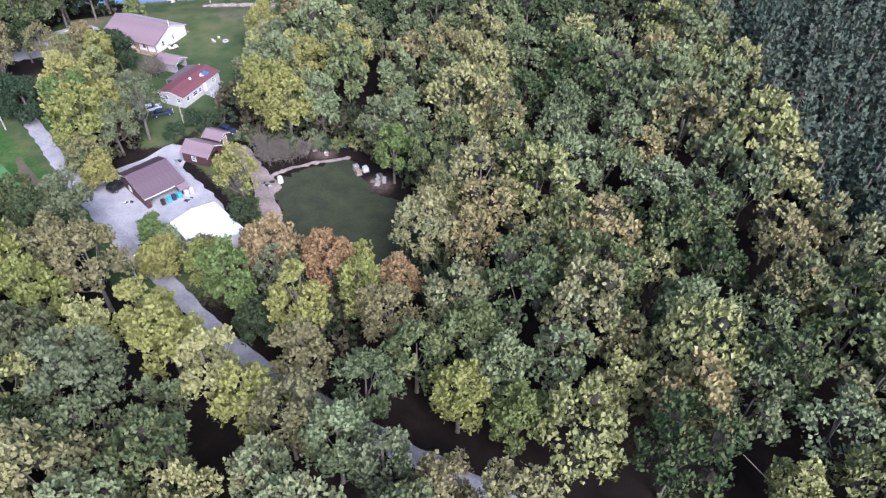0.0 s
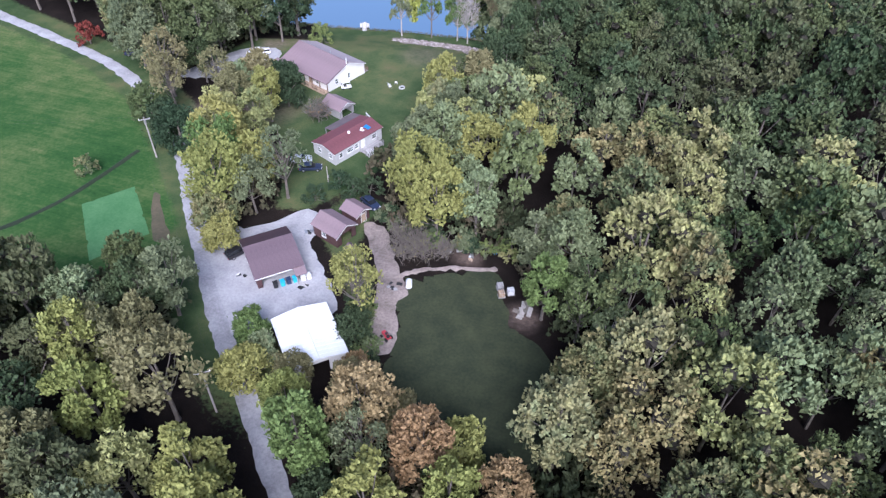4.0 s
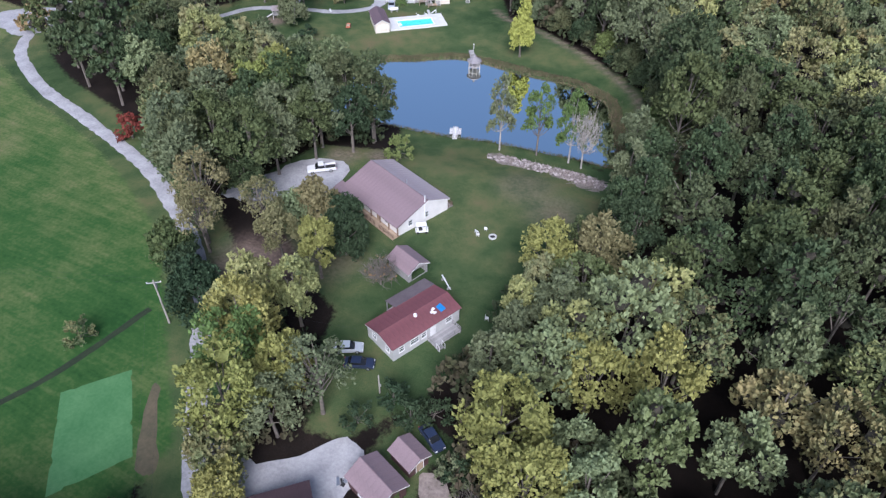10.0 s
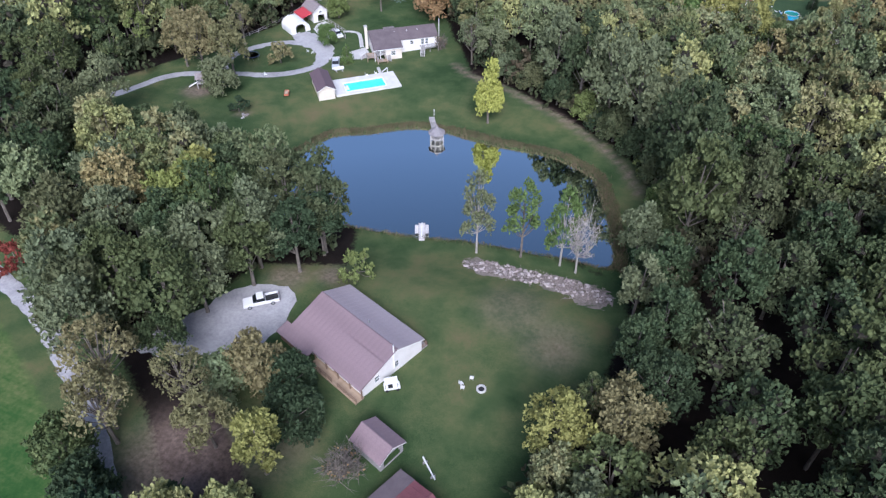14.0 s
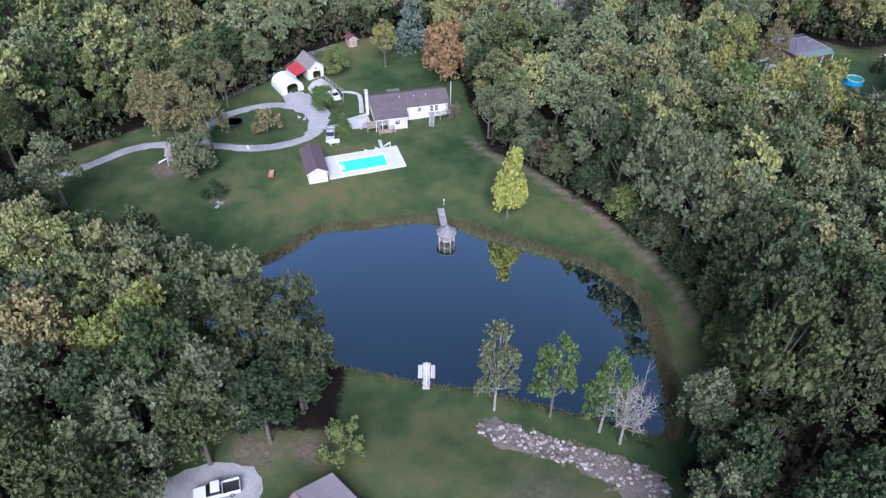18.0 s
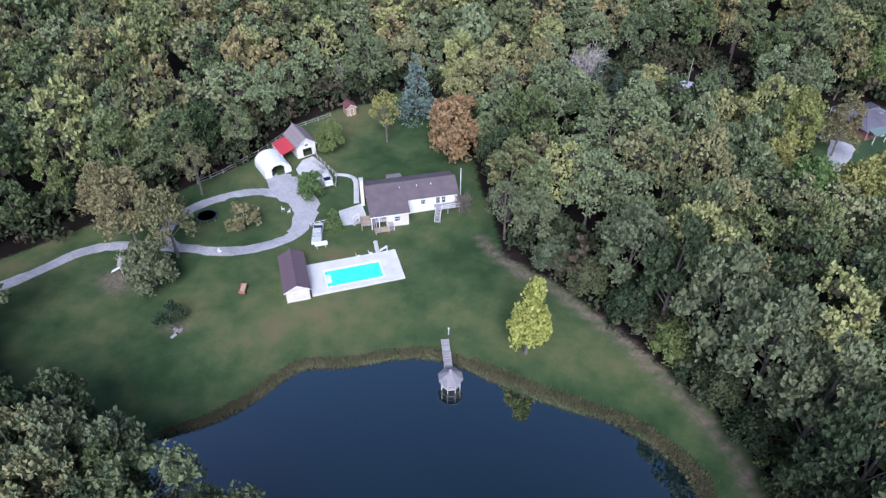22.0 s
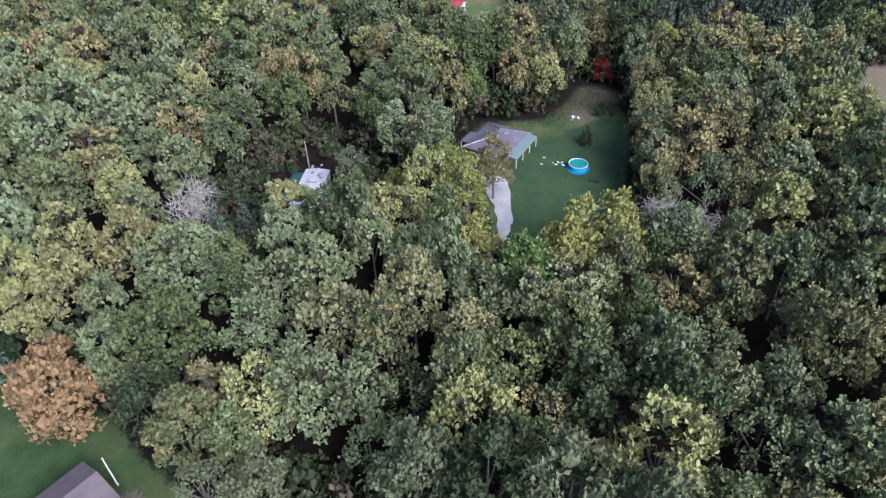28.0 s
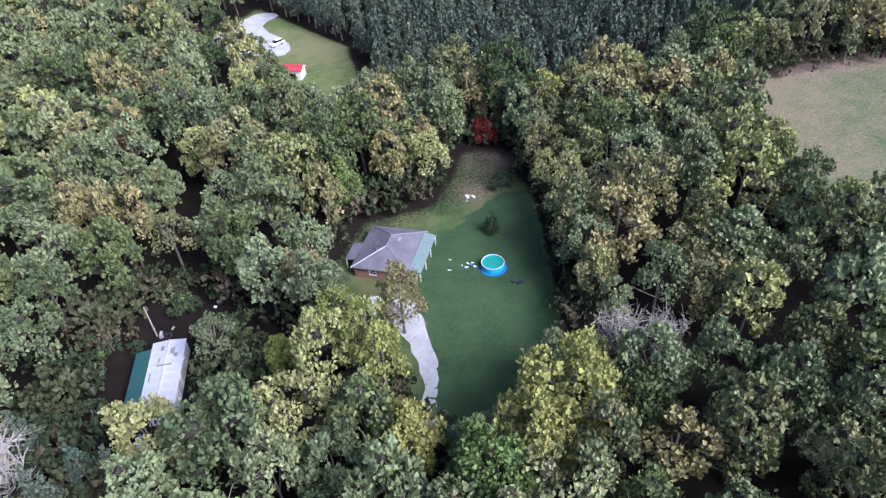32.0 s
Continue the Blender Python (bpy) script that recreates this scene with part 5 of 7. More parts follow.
M_fabric = surf("white_tarpaulin", (0.66, 0.66, 0.66), (0.80, 0.80, 0.80), 0.6, 8, 0.7, 0, 0.3, 0.03)
M_stone = surf("pinkish_grey_stone", (0.22, 0.185, 0.175), (0.46, 0.41, 0.39), 1.5, 14, 0.9, 0, 0.5, 0.03, 0.5)
M_reed = surf("dry_reeds", (0.075, 0.062, 0.034), (0.19, 0.145, 0.085), 0.15, 5, 0.9)
M_rail = surf("white_rail", (0.62, 0.61, 0.60), (0.74, 0.73, 0.72), 1, 12, 0.6)


def paint(name, c):
    m = surf(name, tuple(v * 0.9 for v in c), c, 0.6, 10, 0.3, 0, 0.02, 0.002)
    return m


P_white, P_silver, P_black, P_navy, P_green = paint("white_car_paint", (0.78, 0.78, 0.78)), paint("silver_car_paint", (0.50, 0.53, 0.56)), paint("black_car_paint", (0.02, 0.02, 0.024)), paint("navy_car_paint", (0.025, 0.035, 0.07)), paint("dark_green_paint", (0.03, 0.07, 0.05))


def bev(bm, r=0.05):
    bmesh.ops.bevel(bm, geom=list(bm.edges), offset=r, segments=2, affect="EDGES", profile=0.5, clamp_overlap=True)
    return bm


def vehicle(kind, x, y, heading, coat, label, name="car"):
    root = thing(name, pose(x, y, gz(x, y) + 0.09, 0, 0, heading), label, "truck" if kind == "pickup" else "car")
    if kind == "pickup":
        hull = [(-0.8, 0.45), (-0.8, 1.12), (1.25, 1.12), (2.7, 1.02), (2.92, 0.8), (2.92, 0.45)]
        top = [(-0.72, 1.1), (-0.55, 1.78), (0.55, 1.8), (1.3, 1.12)]
        w, wheels, hw = 0.98, (-1.85, 1.95), 0.86
        bed = part("bed", boxes((-2.9, -0.82, -0.9, 0.9, 0.5, 0.66)), M_black, root)
        for y0, y1 in ((-0.98, -0.90), (0.90, 0.98)):
            part("bed_side", boxes((-2.92, -0.82, y0, y1, 0.45, 1.12)), coat, root)
        part("tailgate", boxes((-2.98, -2.92, -0.97, 0.97, 0.5, 1.12)), coat, root)
        roof = [(-0.55, 0.6)]
    elif kind == "suv":
        hull = [(-2.3, 0.4), (-2.35, 1.05), (1.15, 1.08), (2.15, 0.98), (2.35, 0.75), (2.35, 0.4)]
        top = [(-2.25, 1.03), (-1.95, 1.68), (0.35, 1.72), (1.2, 1.06)]
        w, wheels, hw = 0.93, (-1.4, 1.45), 0.80
        roof = [(-1.95, 0.4)]
    else:
        hull = [(-2.3, 0.35), (-2.32, 0.78), (-2.05, 0.96), (1.0, 0.98), (2.1, 0.80), (2.32, 0.6), (2.32, 0.35)]
        top = [(-1.75, 0.94), (-1.15, 1.40), (0.3, 1.43), (1.1, 0.96)]
        w, wheels, hw = 0.89, (-1.4, 1.45), 0.72
        roof = [(-1.15, 0.35)]
    part("body", bev(prism(bmesh.new(), hull, 0, 2, (-w, w)), 0.06), coat, root)
    part("window_glass", bev(prism(bmesh.new(), top, 0, 2, (-hw, hw)), 0.04), M_glassdark, root)
    zt = max(p[1] for p in top)
    part("roof", bev(boxes((roof[0][0], roof[0][1], -hw + 0.03, hw - 0.03, zt - 0.03, zt + 0.035)), 0.02), coat, root)
    for sx in wheels:
        for sy in (-1, 1):
            wb = bmesh.new()
            tube(wb, (sx, sy * (w - 0.2), 0.34), (sx, sy * (w + 0.02), 0.34), 0.35, 0.35, 14)
            t = part("wheel", wb, M_tyre, root)
            part("rim", tube(bmesh.new(), (sx, sy * (w + 0.022), 0.34), (sx, sy * (w + 0.035), 0.34), 0.2, 0.18, 10), M_steel, t)
    fx = hull[-1][0]
    for sy in (-1, 1):
        part("headlight", boxes((fx - 0.08, fx + 0.012, sy * w * 0.72 - 0.16, sy * w * 0.72 + 0.16, 0.62, 0.76)), M_trim, root)
        part("tail_light", boxes((hull[0][0] - (0.0 if kind != "pickup" else 2.2) - 0.06, hull[0][0] + (0.05 if kind != "pickup" else -2.1), sy * w * 0.85 - 0.08, sy * w * 0.85 + 0.08, 0.66, 0.86)), M_roof_bright, root)
    part("bumper", boxes((fx - 0.05, fx + 0.06, -w * 0.95, w * 0.95, 0.4, 0.55)), M_steel if kind == "pickup" else coat, root)
    return root


vehicle("pickup", -97.3, 168.9, 222, P_white, "white pickup truck parked on the gravel pad", "pickup_truck")
vehicle("sedan", -65.2, 132.0, 30, P_silver, "silver car parked beside the mobile home")
vehicle("sedan", -62.0, 130.3, 25, P_navy, "dark blue car parked beside the mobile home")
vehicle("suv", -62.0, 103.6, 60, P_black, "black car parked at the garage wall")
vehicle("pickup", -132.2, 252.4, 300, P_silver, "silver pickup truck parked near the pool house", "pickup_truck")
vehicle("suv", -19.4, 459.8, 200, P_white, "white car parked in a far yard")
vehicle("suv", -45.2, 335.6, 50, P_white, "white car parked before the hipped house")
vehicle("sedan", -46.0, 124.4, 330, P_navy, "dark car under a navy cover beside the shed")
vehicle("sedan", -141.5, 269.4, 320, P_white, "white car parked beside the barn garden")
vehicle("sedan", -127.0, 158.0, 40, P_navy, "dark blue car under the trees by the road")


def railing(root, line, z, h=0.95, mat=None, gap=0.0):
    """Posts, a top rail and a lower rail along a line of points in the parent's space."""
    mat = mat or M_rail
    for (x0, y0), (x1, y1) in zip(line, line[1:]):
        d = math.hypot(x1 - x0, y1 - y0)
        n = max(1, round(d / 1.3))
        for i in range(n + 1):
            t = i / n
            x, y = x0 + (x1 - x0) * t, y0 + (y1 - y0) * t
            part("post", box(bmesh.new(), x - 0.05, x + 0.05, y - 0.05, y + 0.05, z, z + h), mat, root)
        a = math.degrees(math.atan2(y1 - y0, x1 - x0))
        for zz in (z + h, z + h * 0.55, z + h * 0.2):
            part("rail", box(bmesh.new(), 0, d, -0.035, 0.035, zz - 0.04, zz + 0.04, pose(x0, y0, 0, 0, 0, a)), mat, root)


def boards(root, x0, x1, y0, y1, z, mat, width=0.28, along="x"):
    """A deck of boards."""
    a, b = (y0, y1) if along == "x" else (x0, x1)
    n = max(1, round((b - a) / width))
    w = (b - a) / n
    ln = (x1 - x0) if along == "x" else (y1 - y0)
    me = bpy.data.meshes.new("board")
    bm = boxes((0, ln, 0.012, w - 0.012, -0.06, 0)) if along == "x" else boxes((0.012, w - 0.012, 0, ln, -0.06, 0))
    bm.to_mesh(me)
    bm.free()
    me.materials.append(mat)
    for i in range(n):
        o = new("board", me)
        o.parent = root
        o.location = (x0, y0 + i * w, z) if along == "x" else (x0 + i * w, y0, z)


def stairs(root, x, y, z, turn, n, width, mat):
    """Open stairs down from (x, y, z) in the direction of turn, with sloping rails."""
    m = pose(x, y, z, 0, 0, turn)
    for i in range(n):
        part("tread", box(bmesh.new(), i * 0.28, i * 0.28 + 0.3, -width / 2, width / 2, -0.18 * (i + 1) - 0.05, -0.18 * (i + 1), m), mat, root)
    for s in (-1, 1):
        bm = prism(bmesh.new(), [(0, 0.92), (0, 1.0), (n * 0.28, 1.0 - 0.18 * n), (n * 0.28, 0.92 - 0.18 * n)], 0, 2, (s * width / 2 - 0.04, s * width / 2 + 0.04), m)
        part("handrail", bm, M_rail, root)
        bm = prism(bmesh.new(), [(0, -0.28), (0, -0.02), (n * 0.28, -0.02 - 0.18 * n), (n * 0.28, -0.28 - 0.18 * n)], 0, 2, (s * width / 2 - 0.03, s * width / 2 + 0.03), m)
        part("stringer", bm, mat, root)
        for k in (0.05, n * 0.28 - 0.1):
            part("post", box(bmesh.new(), k, k + 0.08, s * width / 2 - 0.04, s * width / 2 + 0.04, -0.64 * k - 0.3, 0.95 - 0.64 * k, m), M_rail, root)


# log house: deeper west bay, front porch, back porch, mast and vent
e = 8.7
slope(cabin, -e - 1.2, -2.2, -6.4, 2.62, -8.7, 1.95, M_roof_cabin)
part("bay_wall", boxes((-e - 0.8, -2.6, -8.3, -8.1, -0.4, 1.85)), M_wall_log, cabin)
part("bay_wall", boxes((-e - 0.8, -e - 0.6, -8.1, -6.8, -0.4, 2.1)), M_wall_log, cabin)
slope(cabin, -2.2, e + 0.02, -2.7, 4.36, -7.7, 2.56, M_roof_cabin, thick=0.2)
boards(cabin, -2.2, e, -8.5, -6.9, 0.28, M_wood_tan)
part("porch_skirt", boxes((-2.2, e, -8.55, -8.5, -0.5, 0.22)), M_wood_tan, cabin)
posts(cabin, [(x, -7.3) for x in (-2.1, 0.6, 3.3, 6.0, 8.6)], 0.25, 2.3, 0.09, M_wall_log)
railing(cabin, [(-2.1, -8.4), (3.0, -8.4)], 0.28, 0.9, M_wall_log)
railing(cabin, [(4.4, -8.4), (8.6, -8.4)], 0.28, 0.9, M_wall_log)
boards(cabin, 4.0, e - 0.2, 5.4, 6.6, 0.3, M_wood_grey)
railing(cabin, [(4.0, 6.5), (8.4, 6.5), (8.4, 5.5)], 0.3, 0.9, M_wall_log)
part("vent_pipe", tube(bmesh.new(), (1.5, 0.9, 4.5), (1.5, 0.9, 5.4), 0.09, 0.09, 8), M_steel, cabin)
part("stove_pipe", tube(bmesh.new(), (8.55, -0.6, 1.0), (8.55, -0.6, 6.4), 0.11, 0.11, 8), M_trim, cabin, "white stove pipe up the gable")
part("pipe_cap", tube(bmesh.new(), (8.55, -0.6, 6.4), (8.55, -0.6, 6.55), 0.17, 0.05, 8), M_steel, cabin)

# mobile home: lean-to, side deck, roof patches
slope(mobile, -1.2, 7.0, 3.3, 3.0, 6.0, 2.35, M_roof_grey, ribs=0)
posts(mobile, [(x, 5.85) for x in (-1.0, 1.6, 4.2, 6.8)], -0.4, 2.3, 0.07, M_wood_grey)
boards(mobile, -1.2, 7.0, 3.4, 5.9, 0.2, M_wood_grey)
boards(mobile, -0.2, 5.2, -5.6, -3.35, 0.42, M_wood_grey)
railing(mobile, [(1.2, -5.5), (5.1, -5.5), (5.1, -3.5)], 0.42, 0.9, M_wood_grey)
railing(mobile, [(-0.1, -3.5), (-0.1, -5.5)], 0.42, 0.9, M_wood_grey)
stairs(mobile, 0.5, -5.6, 0.42, -90, 3, 1.1, M_wood_grey)
posts(mobile, [(x, y) for x in (0, 2.6, 5.0) for y in (-5.4, -3.6)], -0.4, 0.38, 0.07, M_wood_grey)
part("roof_vent", bev(tube(bmesh.new(), (-0.2, -0.6, 3.5), (-0.2, -0.6, 3.95), 0.34, 0.26, 10), 0.03), M_trim, mobile, "round white roof vent")
for x, y, a in ((2.4, -1.55, 14), (2.9, -1.25, 20), (2.7, -1.9, 5)):
    part("roof_patch", box(bmesh.new(), -0.3, 0.3, -0.2, 0.2, 0.02, 0.07, pose(x, y, 3.75 + y * 0.24 + 0.02, 13.5, 0, a)), M_trim, mobile, "white patch on the roof")
part("roof_tarp", box(bmesh.new(), -0.55, 0.55, -0.65, 0.65, 0.02, 0.06, pose(4.1, -1.7, 3.75 - 1.7 * 0.24 + 0.02, 13.5, 0, 8)), M_blue, mobile, "blue tarpaulin patch on the roof")
part("skirting", boxes((-6.6, 6.6, -3.27, -3.22, -0.5, 0.4)), M_wall_grey, mobile)

# garage: side awning and the eave board
slope(garage, 2.2, 4.2, -6.2, 2.5, -7.8, 2.1, M_roof_cabin)
posts(garage, [(2.4, -7.6), (4.0, -7.6)], -0.3, 2.05, 0.06, M_wood_grey)
part("fascia", boxes((-4.2, 2.0, -6.36, -6.32, 2.48, 2.66)), M_trim, garage)
# doghouse
dog = gabled("doghouse", (-44.7, 111.9), (-43.5, 111.4), 0.75, 0.75, 0.9, 0.9, 1.35, M_roof_plum, M_wood_grey, "small grey doghouse beside the outbuilding", "doghouse", over=0.12, openings=(("f", 0.3, 0.0, 0.4, 0.6, "o"),), sunk=0.2)


# main house: front wing, chimney, decks, back porch, patio
slope(main_house, -9.6, -1.5, 0, 5.44, -7.7, 3.05, M_roof_grey, ribs=0)
wf = part("wing_wall", wall_cells(bmesh.new(), 4.5, -0.6, 2.95, 0.18, [(1.6, 1.1, 1.1, 1.1)], pose(-6.3, -7.3, 0)), M_wall_cream, main_house)
window(wf, pose(-6.3, -7.3, 0), 1.6, 1.1, 1.1, 1.1)
for x in (-6.3, -1.98):
    part("wing_wall", prism(bmesh.new(), [(-7.12, -0.6), (-3.8, -0.6), (-3.8, 4.0), (-7.12, 3.0)], 1, 2, (x, x + 0.18)), M_wall_cream, main_house)
part("fascia", boxes((-9.6, -1.5, -7.74, -7.7, 2.86, 3.05)), M_trim, main_house)
posts(main_house, [(-9.3, -7.4), (-7.8, -7.4)], -0.5, 2.95, 0.08, M_trim)
part("chimney", boxes((-10.3, -9.62, 1.0, 2.0, -0.5, 6.1)), M_wall_cream, main_house, "pale chimney stack on the gable end")
part("chimney_cap", boxes((-10.4, -9.52, 0.9, 2.1, 6.1, 6.22)), M_conc, main_house)
boards(main_house, 4.0, 9.2, -6.0, -4.0, 1.5, M_wood_grey)
posts(main_house, [(x, y) for x in (4.2, 6.6, 9.0) for y in (-5.8,)], -0.6, 1.45, 0.08, M_wood_grey)
railing(main_house, [(5.4, -5.9), (9.1, -5.9), (9.1, -4.2)], 1.5, 0.95)
stairs(main_house, 4.6, -6.0, 1.5, -110, 8, 1.1, M_wood_grey)
boards(main_house, -8.6, -5.0, -7.2, -4.2, 1.3, M_wood_grey)
posts(main_house, [(x, y) for x in (-8.4, -5.2) for y in (-7.0, -4.4)], -0.6, 1.25, 0.08, M_wood_grey)
railing(main_house, [(-8.5, -4.3), (-8.5, -7.1), (-5.1, -7.1)], 1.3, 0.95)
boards(main_house, -11.4, -8.62, -7.2, -4.0, 0.9, M_wood_tan)
posts(main_house, [(x, y) for x in (-11.3, -8.8) for y in (-7.1, -4.1)], -0.6, 0.84, 0.08, M_wood_tan)
railing(main_house, [(-8.7, -7.15), (-11.3, -7.15), (-11.3, -5.4)], 0.9, 0.95, M_wood_grey)
boards(main_house, -9.0, -6.0, -9.4, -7.76, 0.5, M_wood_tan)
posts(main_house, [(x, -9.2) for x in (-8.8, -6.2)], -0.6, 0.44, 0.08, M_wood_tan)
railing(main_house, [(-8.9, -7.9), (-8.9, -9.3), (-7.6, -9.3)], 0.5, 0.9, M_wood_grey)
stairs(main_house, -11.4, -4.7, 0.9, 180, 5, 1.2, M_wood_grey)
stairs(main_house, -5.6, -7.2, 1.3, -90, 6, 1.1, M_wood_grey)
slope(main_house, -4.2, -1.0, 4.6, 3.45, 6.8, 3.0, M_roof_rust, ribs=0)
posts(main_house, [(-4.0, 6.6), (-1.2, 6.6)], -0.5, 3.0, 0.07, M_trim)
for x in (-2.5, 1.0, 4.0):
    part("vent_pipe", tube(bmesh.new(), (x, -1.4, 4.6), (x, -1.4, 5.2), 0.07, 0.07, 8), M_trim, main_house)
mast = thing("mast", pose(-113.0, 277.6, gz(-113, 277.6)), "tall white mast beside the white house", "pole")
part("pole", tube(bmesh.new(), (0, 0, -0.4), (0, 0, 6.5), 0.11, 0.09, 10), M_trim, mast)
part("cap", tube(bmesh.new(), (0, 0, 6.5), (0, 0, 6.6), 0.13, 0.04, 10), M_steel, mast)

sheet("patio", [(-133.3, 261.4), (-130.4, 265.8), (-125.6, 261.0), (-129.8, 257.6)], M_conc, 0.12, "pale concrete patio beside the white house", "patio", 1, 0.0)
ribbon("garden_walk", [(-141.5, 272.6), (-138.6, 273.4), (-136.2, 272.6), (-134.0, 269.5), (-131.4, 265.4)], 0.55, M_conc, 0.10, "curved concrete garden walk", "path", wob=0.03)
ribbon("pool_walk", [(-121.5, 256.4), (-119.6, 254.0), (-118.4, 252.6)], 0.4, M_conc, 0.10, "short concrete walk to the pool", "path", wob=0.02)


# ---- pool ----
def build_pool():
    a, b, c = Vector((-123.6, 238.1)), Vector((-111.0, 249.6)), Vector((-117.0, 255.6))
    ang = math.degrees(math.atan2(b.y - a.y, b.x - a.x))
    m = pose(a.x, a.y, gz(-117, 247), 0, 0, ang)
    root = thing("swimming_pool", m, "rectangular turquoise pool with a pale concrete deck", "pool")
    L, W, top = 17.0, 8.3, 0.34
    x0, x1, y0, y1 = 3.0, 13.2, 1.3, 5.7
    for n, bx in (("deck_slab", (0, L, 0, y0)), ("deck_slab", (0, L, y1, W)), ("deck_slab", (0, x0, y0, y1)), ("deck_slab", (x1, L, y0, y1))):
        part(n, boxes((*bx, -1.2, top)), M_deck, root)
    m2, nt, p = nodes_of("pool_liner")
    k = noise_node(nt, object_vec(nt), 0.8, 3)
    nt.links.new(ramp(nt, k, ((0.35, (0.08, 0.47, 0.60)), (0.65, (0.13, 0.60, 0.70)))), p.inputs["Base Color"])
    p.inputs["Roughness"].default_value = 0.5
    part("liner", boxes((x0, x1, y0, y1, -0.2, 0.10)), m2, root, "turquoise liner")
    m3, nt, p = nodes_of("pool_water")
    p.inputs["Base Color"].default_value = (0.75, 0.97, 1.0, 1)
    p.inputs["Transmission Weight"].default_value = 1.0
    p.inputs["Roughness"].default_value = 0.0
    p.inputs["IOR"].default_value = 1.33
    bump(nt, p, noise_node(nt, object_vec(nt), 3.0, 2), 0.15, 0.02)
    w = part("water", boxes((x0 + 0.01, x1 - 0.01, y0 + 0.01, y1 - 0.01, 0.12, 0.22)), m3, root)
    w.visible_shadow = False
    for n, bx in (("coping", (x0 - 0.3, x1 + 0.3, y0 - 0.3, y0)), ("coping", (x0 - 0.3, x1 + 0.3, y1, y1 + 0.3)), ("coping", (x0 - 0.3, x0, y0, y1)), ("coping", (x1, x1 + 0.3, y0, y1))):
        part(n, boxes((*bx, top + 0.002, top + 0.05)), M_trim, root)
    for y in (3.1, 3.7):
        bm = bmesh.new()
        pts = [(x0 - 0.5, 0.4), (x0 - 0.5, 1.1), (x0 - 0.1, 1.25), (x0 + 0.35, 1.0), (x0 + 0.4, 0.15)]
        for (u0, v0), (u1, v1) in zip(pts, pts[1:]):
            tube(bm, (u0, y, v0), (u1, y, v1), 0.03, 0.03, 6)
        part("ladder_rail", bm, M_steel, root)
    part("step", boxes((x0 + 0.02, x0 + 0.9, 2.4, 4.6, 0.08, 0.19)), M_trim, root)
    return root


pool = build_pool()
slide = thing("pool_slide", pose(-117.6, 254.3, gz(-117, 247) + 0.34, 0, 0, 200), "small white slide on the pool deck", "slide")
part("chute", prism(bmesh.new(), [(0, 1.3), (0.15, 1.35), (1.4, 0.3), (1.4, 0.18), (0.1, 1.2)], 0, 2, (-0.3, 0.3)), M_trim, slide)
part("ladder", boxes((-0.1, 0, -0.28, 0.28, 0, 1.3)), M_trim, slide)
for i, (x, y, a) in enumerate(((-119.9, 252.2, 40), (-121.6, 250.4, 44))):
    lg = thing("deck_chair", pose(x, y, gz(-117, 247) + 0.34, 0, 0, a), "pale deck chair beside the pool", "chair", "chairs by the pool")
    part("seat", boxes((-0.3, 0.3, -0.3, 0.3, 0.36, 0.42)), M_trim, lg)
    part("backrest", prism(bmesh.new(), [(-0.3, 0.4), (-0.24, 0.4), (-0.45, 1.0), (-0.51, 1.0)], 0, 2, (-0.3, 0.3)), M_trim, lg)
    posts(lg, [(sx, sy) for sx in (-0.26, 0.26) for sy in (-0.26, 0.26)], 0, 0.36, 0.025, M_trim, "leg")
tank = thing("gas_tank", pose(-129.9, 250.2, gz(-129.9, 250.2), 0, 0, 43), "white horizontal gas tank on short feet", "tank")
part("shell", bev(tube(bmesh.new(), (-1.25, 0, 0.85), (1.25, 0, 0.85), 0.5, 0.5, 16), 0.12), M_trim, tank, smooth=True)
part("dome", tube(bmesh.new(), (0, 0, 1.3), (0, 0, 1.5), 0.2, 0.16, 10), M_trim, tank)
for x in (-0.8, 0.8):
    part("foot", boxes((x - 0.1, x + 0.1, -0.35, 0.35, -0.1, 0.45)), M_conc, tank)

# ---- barn, shelter, sheds in the north ----
barn = gabled("barn", (-157.4, 279.8), (-151.0, 275.9), 2.6, 2.6, 3.0, 3.0, 5.1, M_roof_rust, M_wall_white, "white barn with a rusty grey roof", openings=(("r", 1.8, 2.6, 0.8, 0.9, "w"), ("r", 1.2, 0.0, 2.2, 2.0, "o")))
slope(barn, -2.4, 3.6, -2.7, 3.15, -6.0, 2.3, M_roof_bright)
posts(barn, [(-2.2, -5.8), (0.6, -5.8), (3.4, -5.8)], -0.4, 2.25, 0.09, M_trim)
part("lean_wall", boxes((-2.3, 3.4, -5.95, -5.85, 0.9, 2.2)), M_wall_white, barn)
part("back_wall", boxes((-2.4, -2.25, -5.8, -2.8, -0.4, 2.3)), M_wall_white, barn)


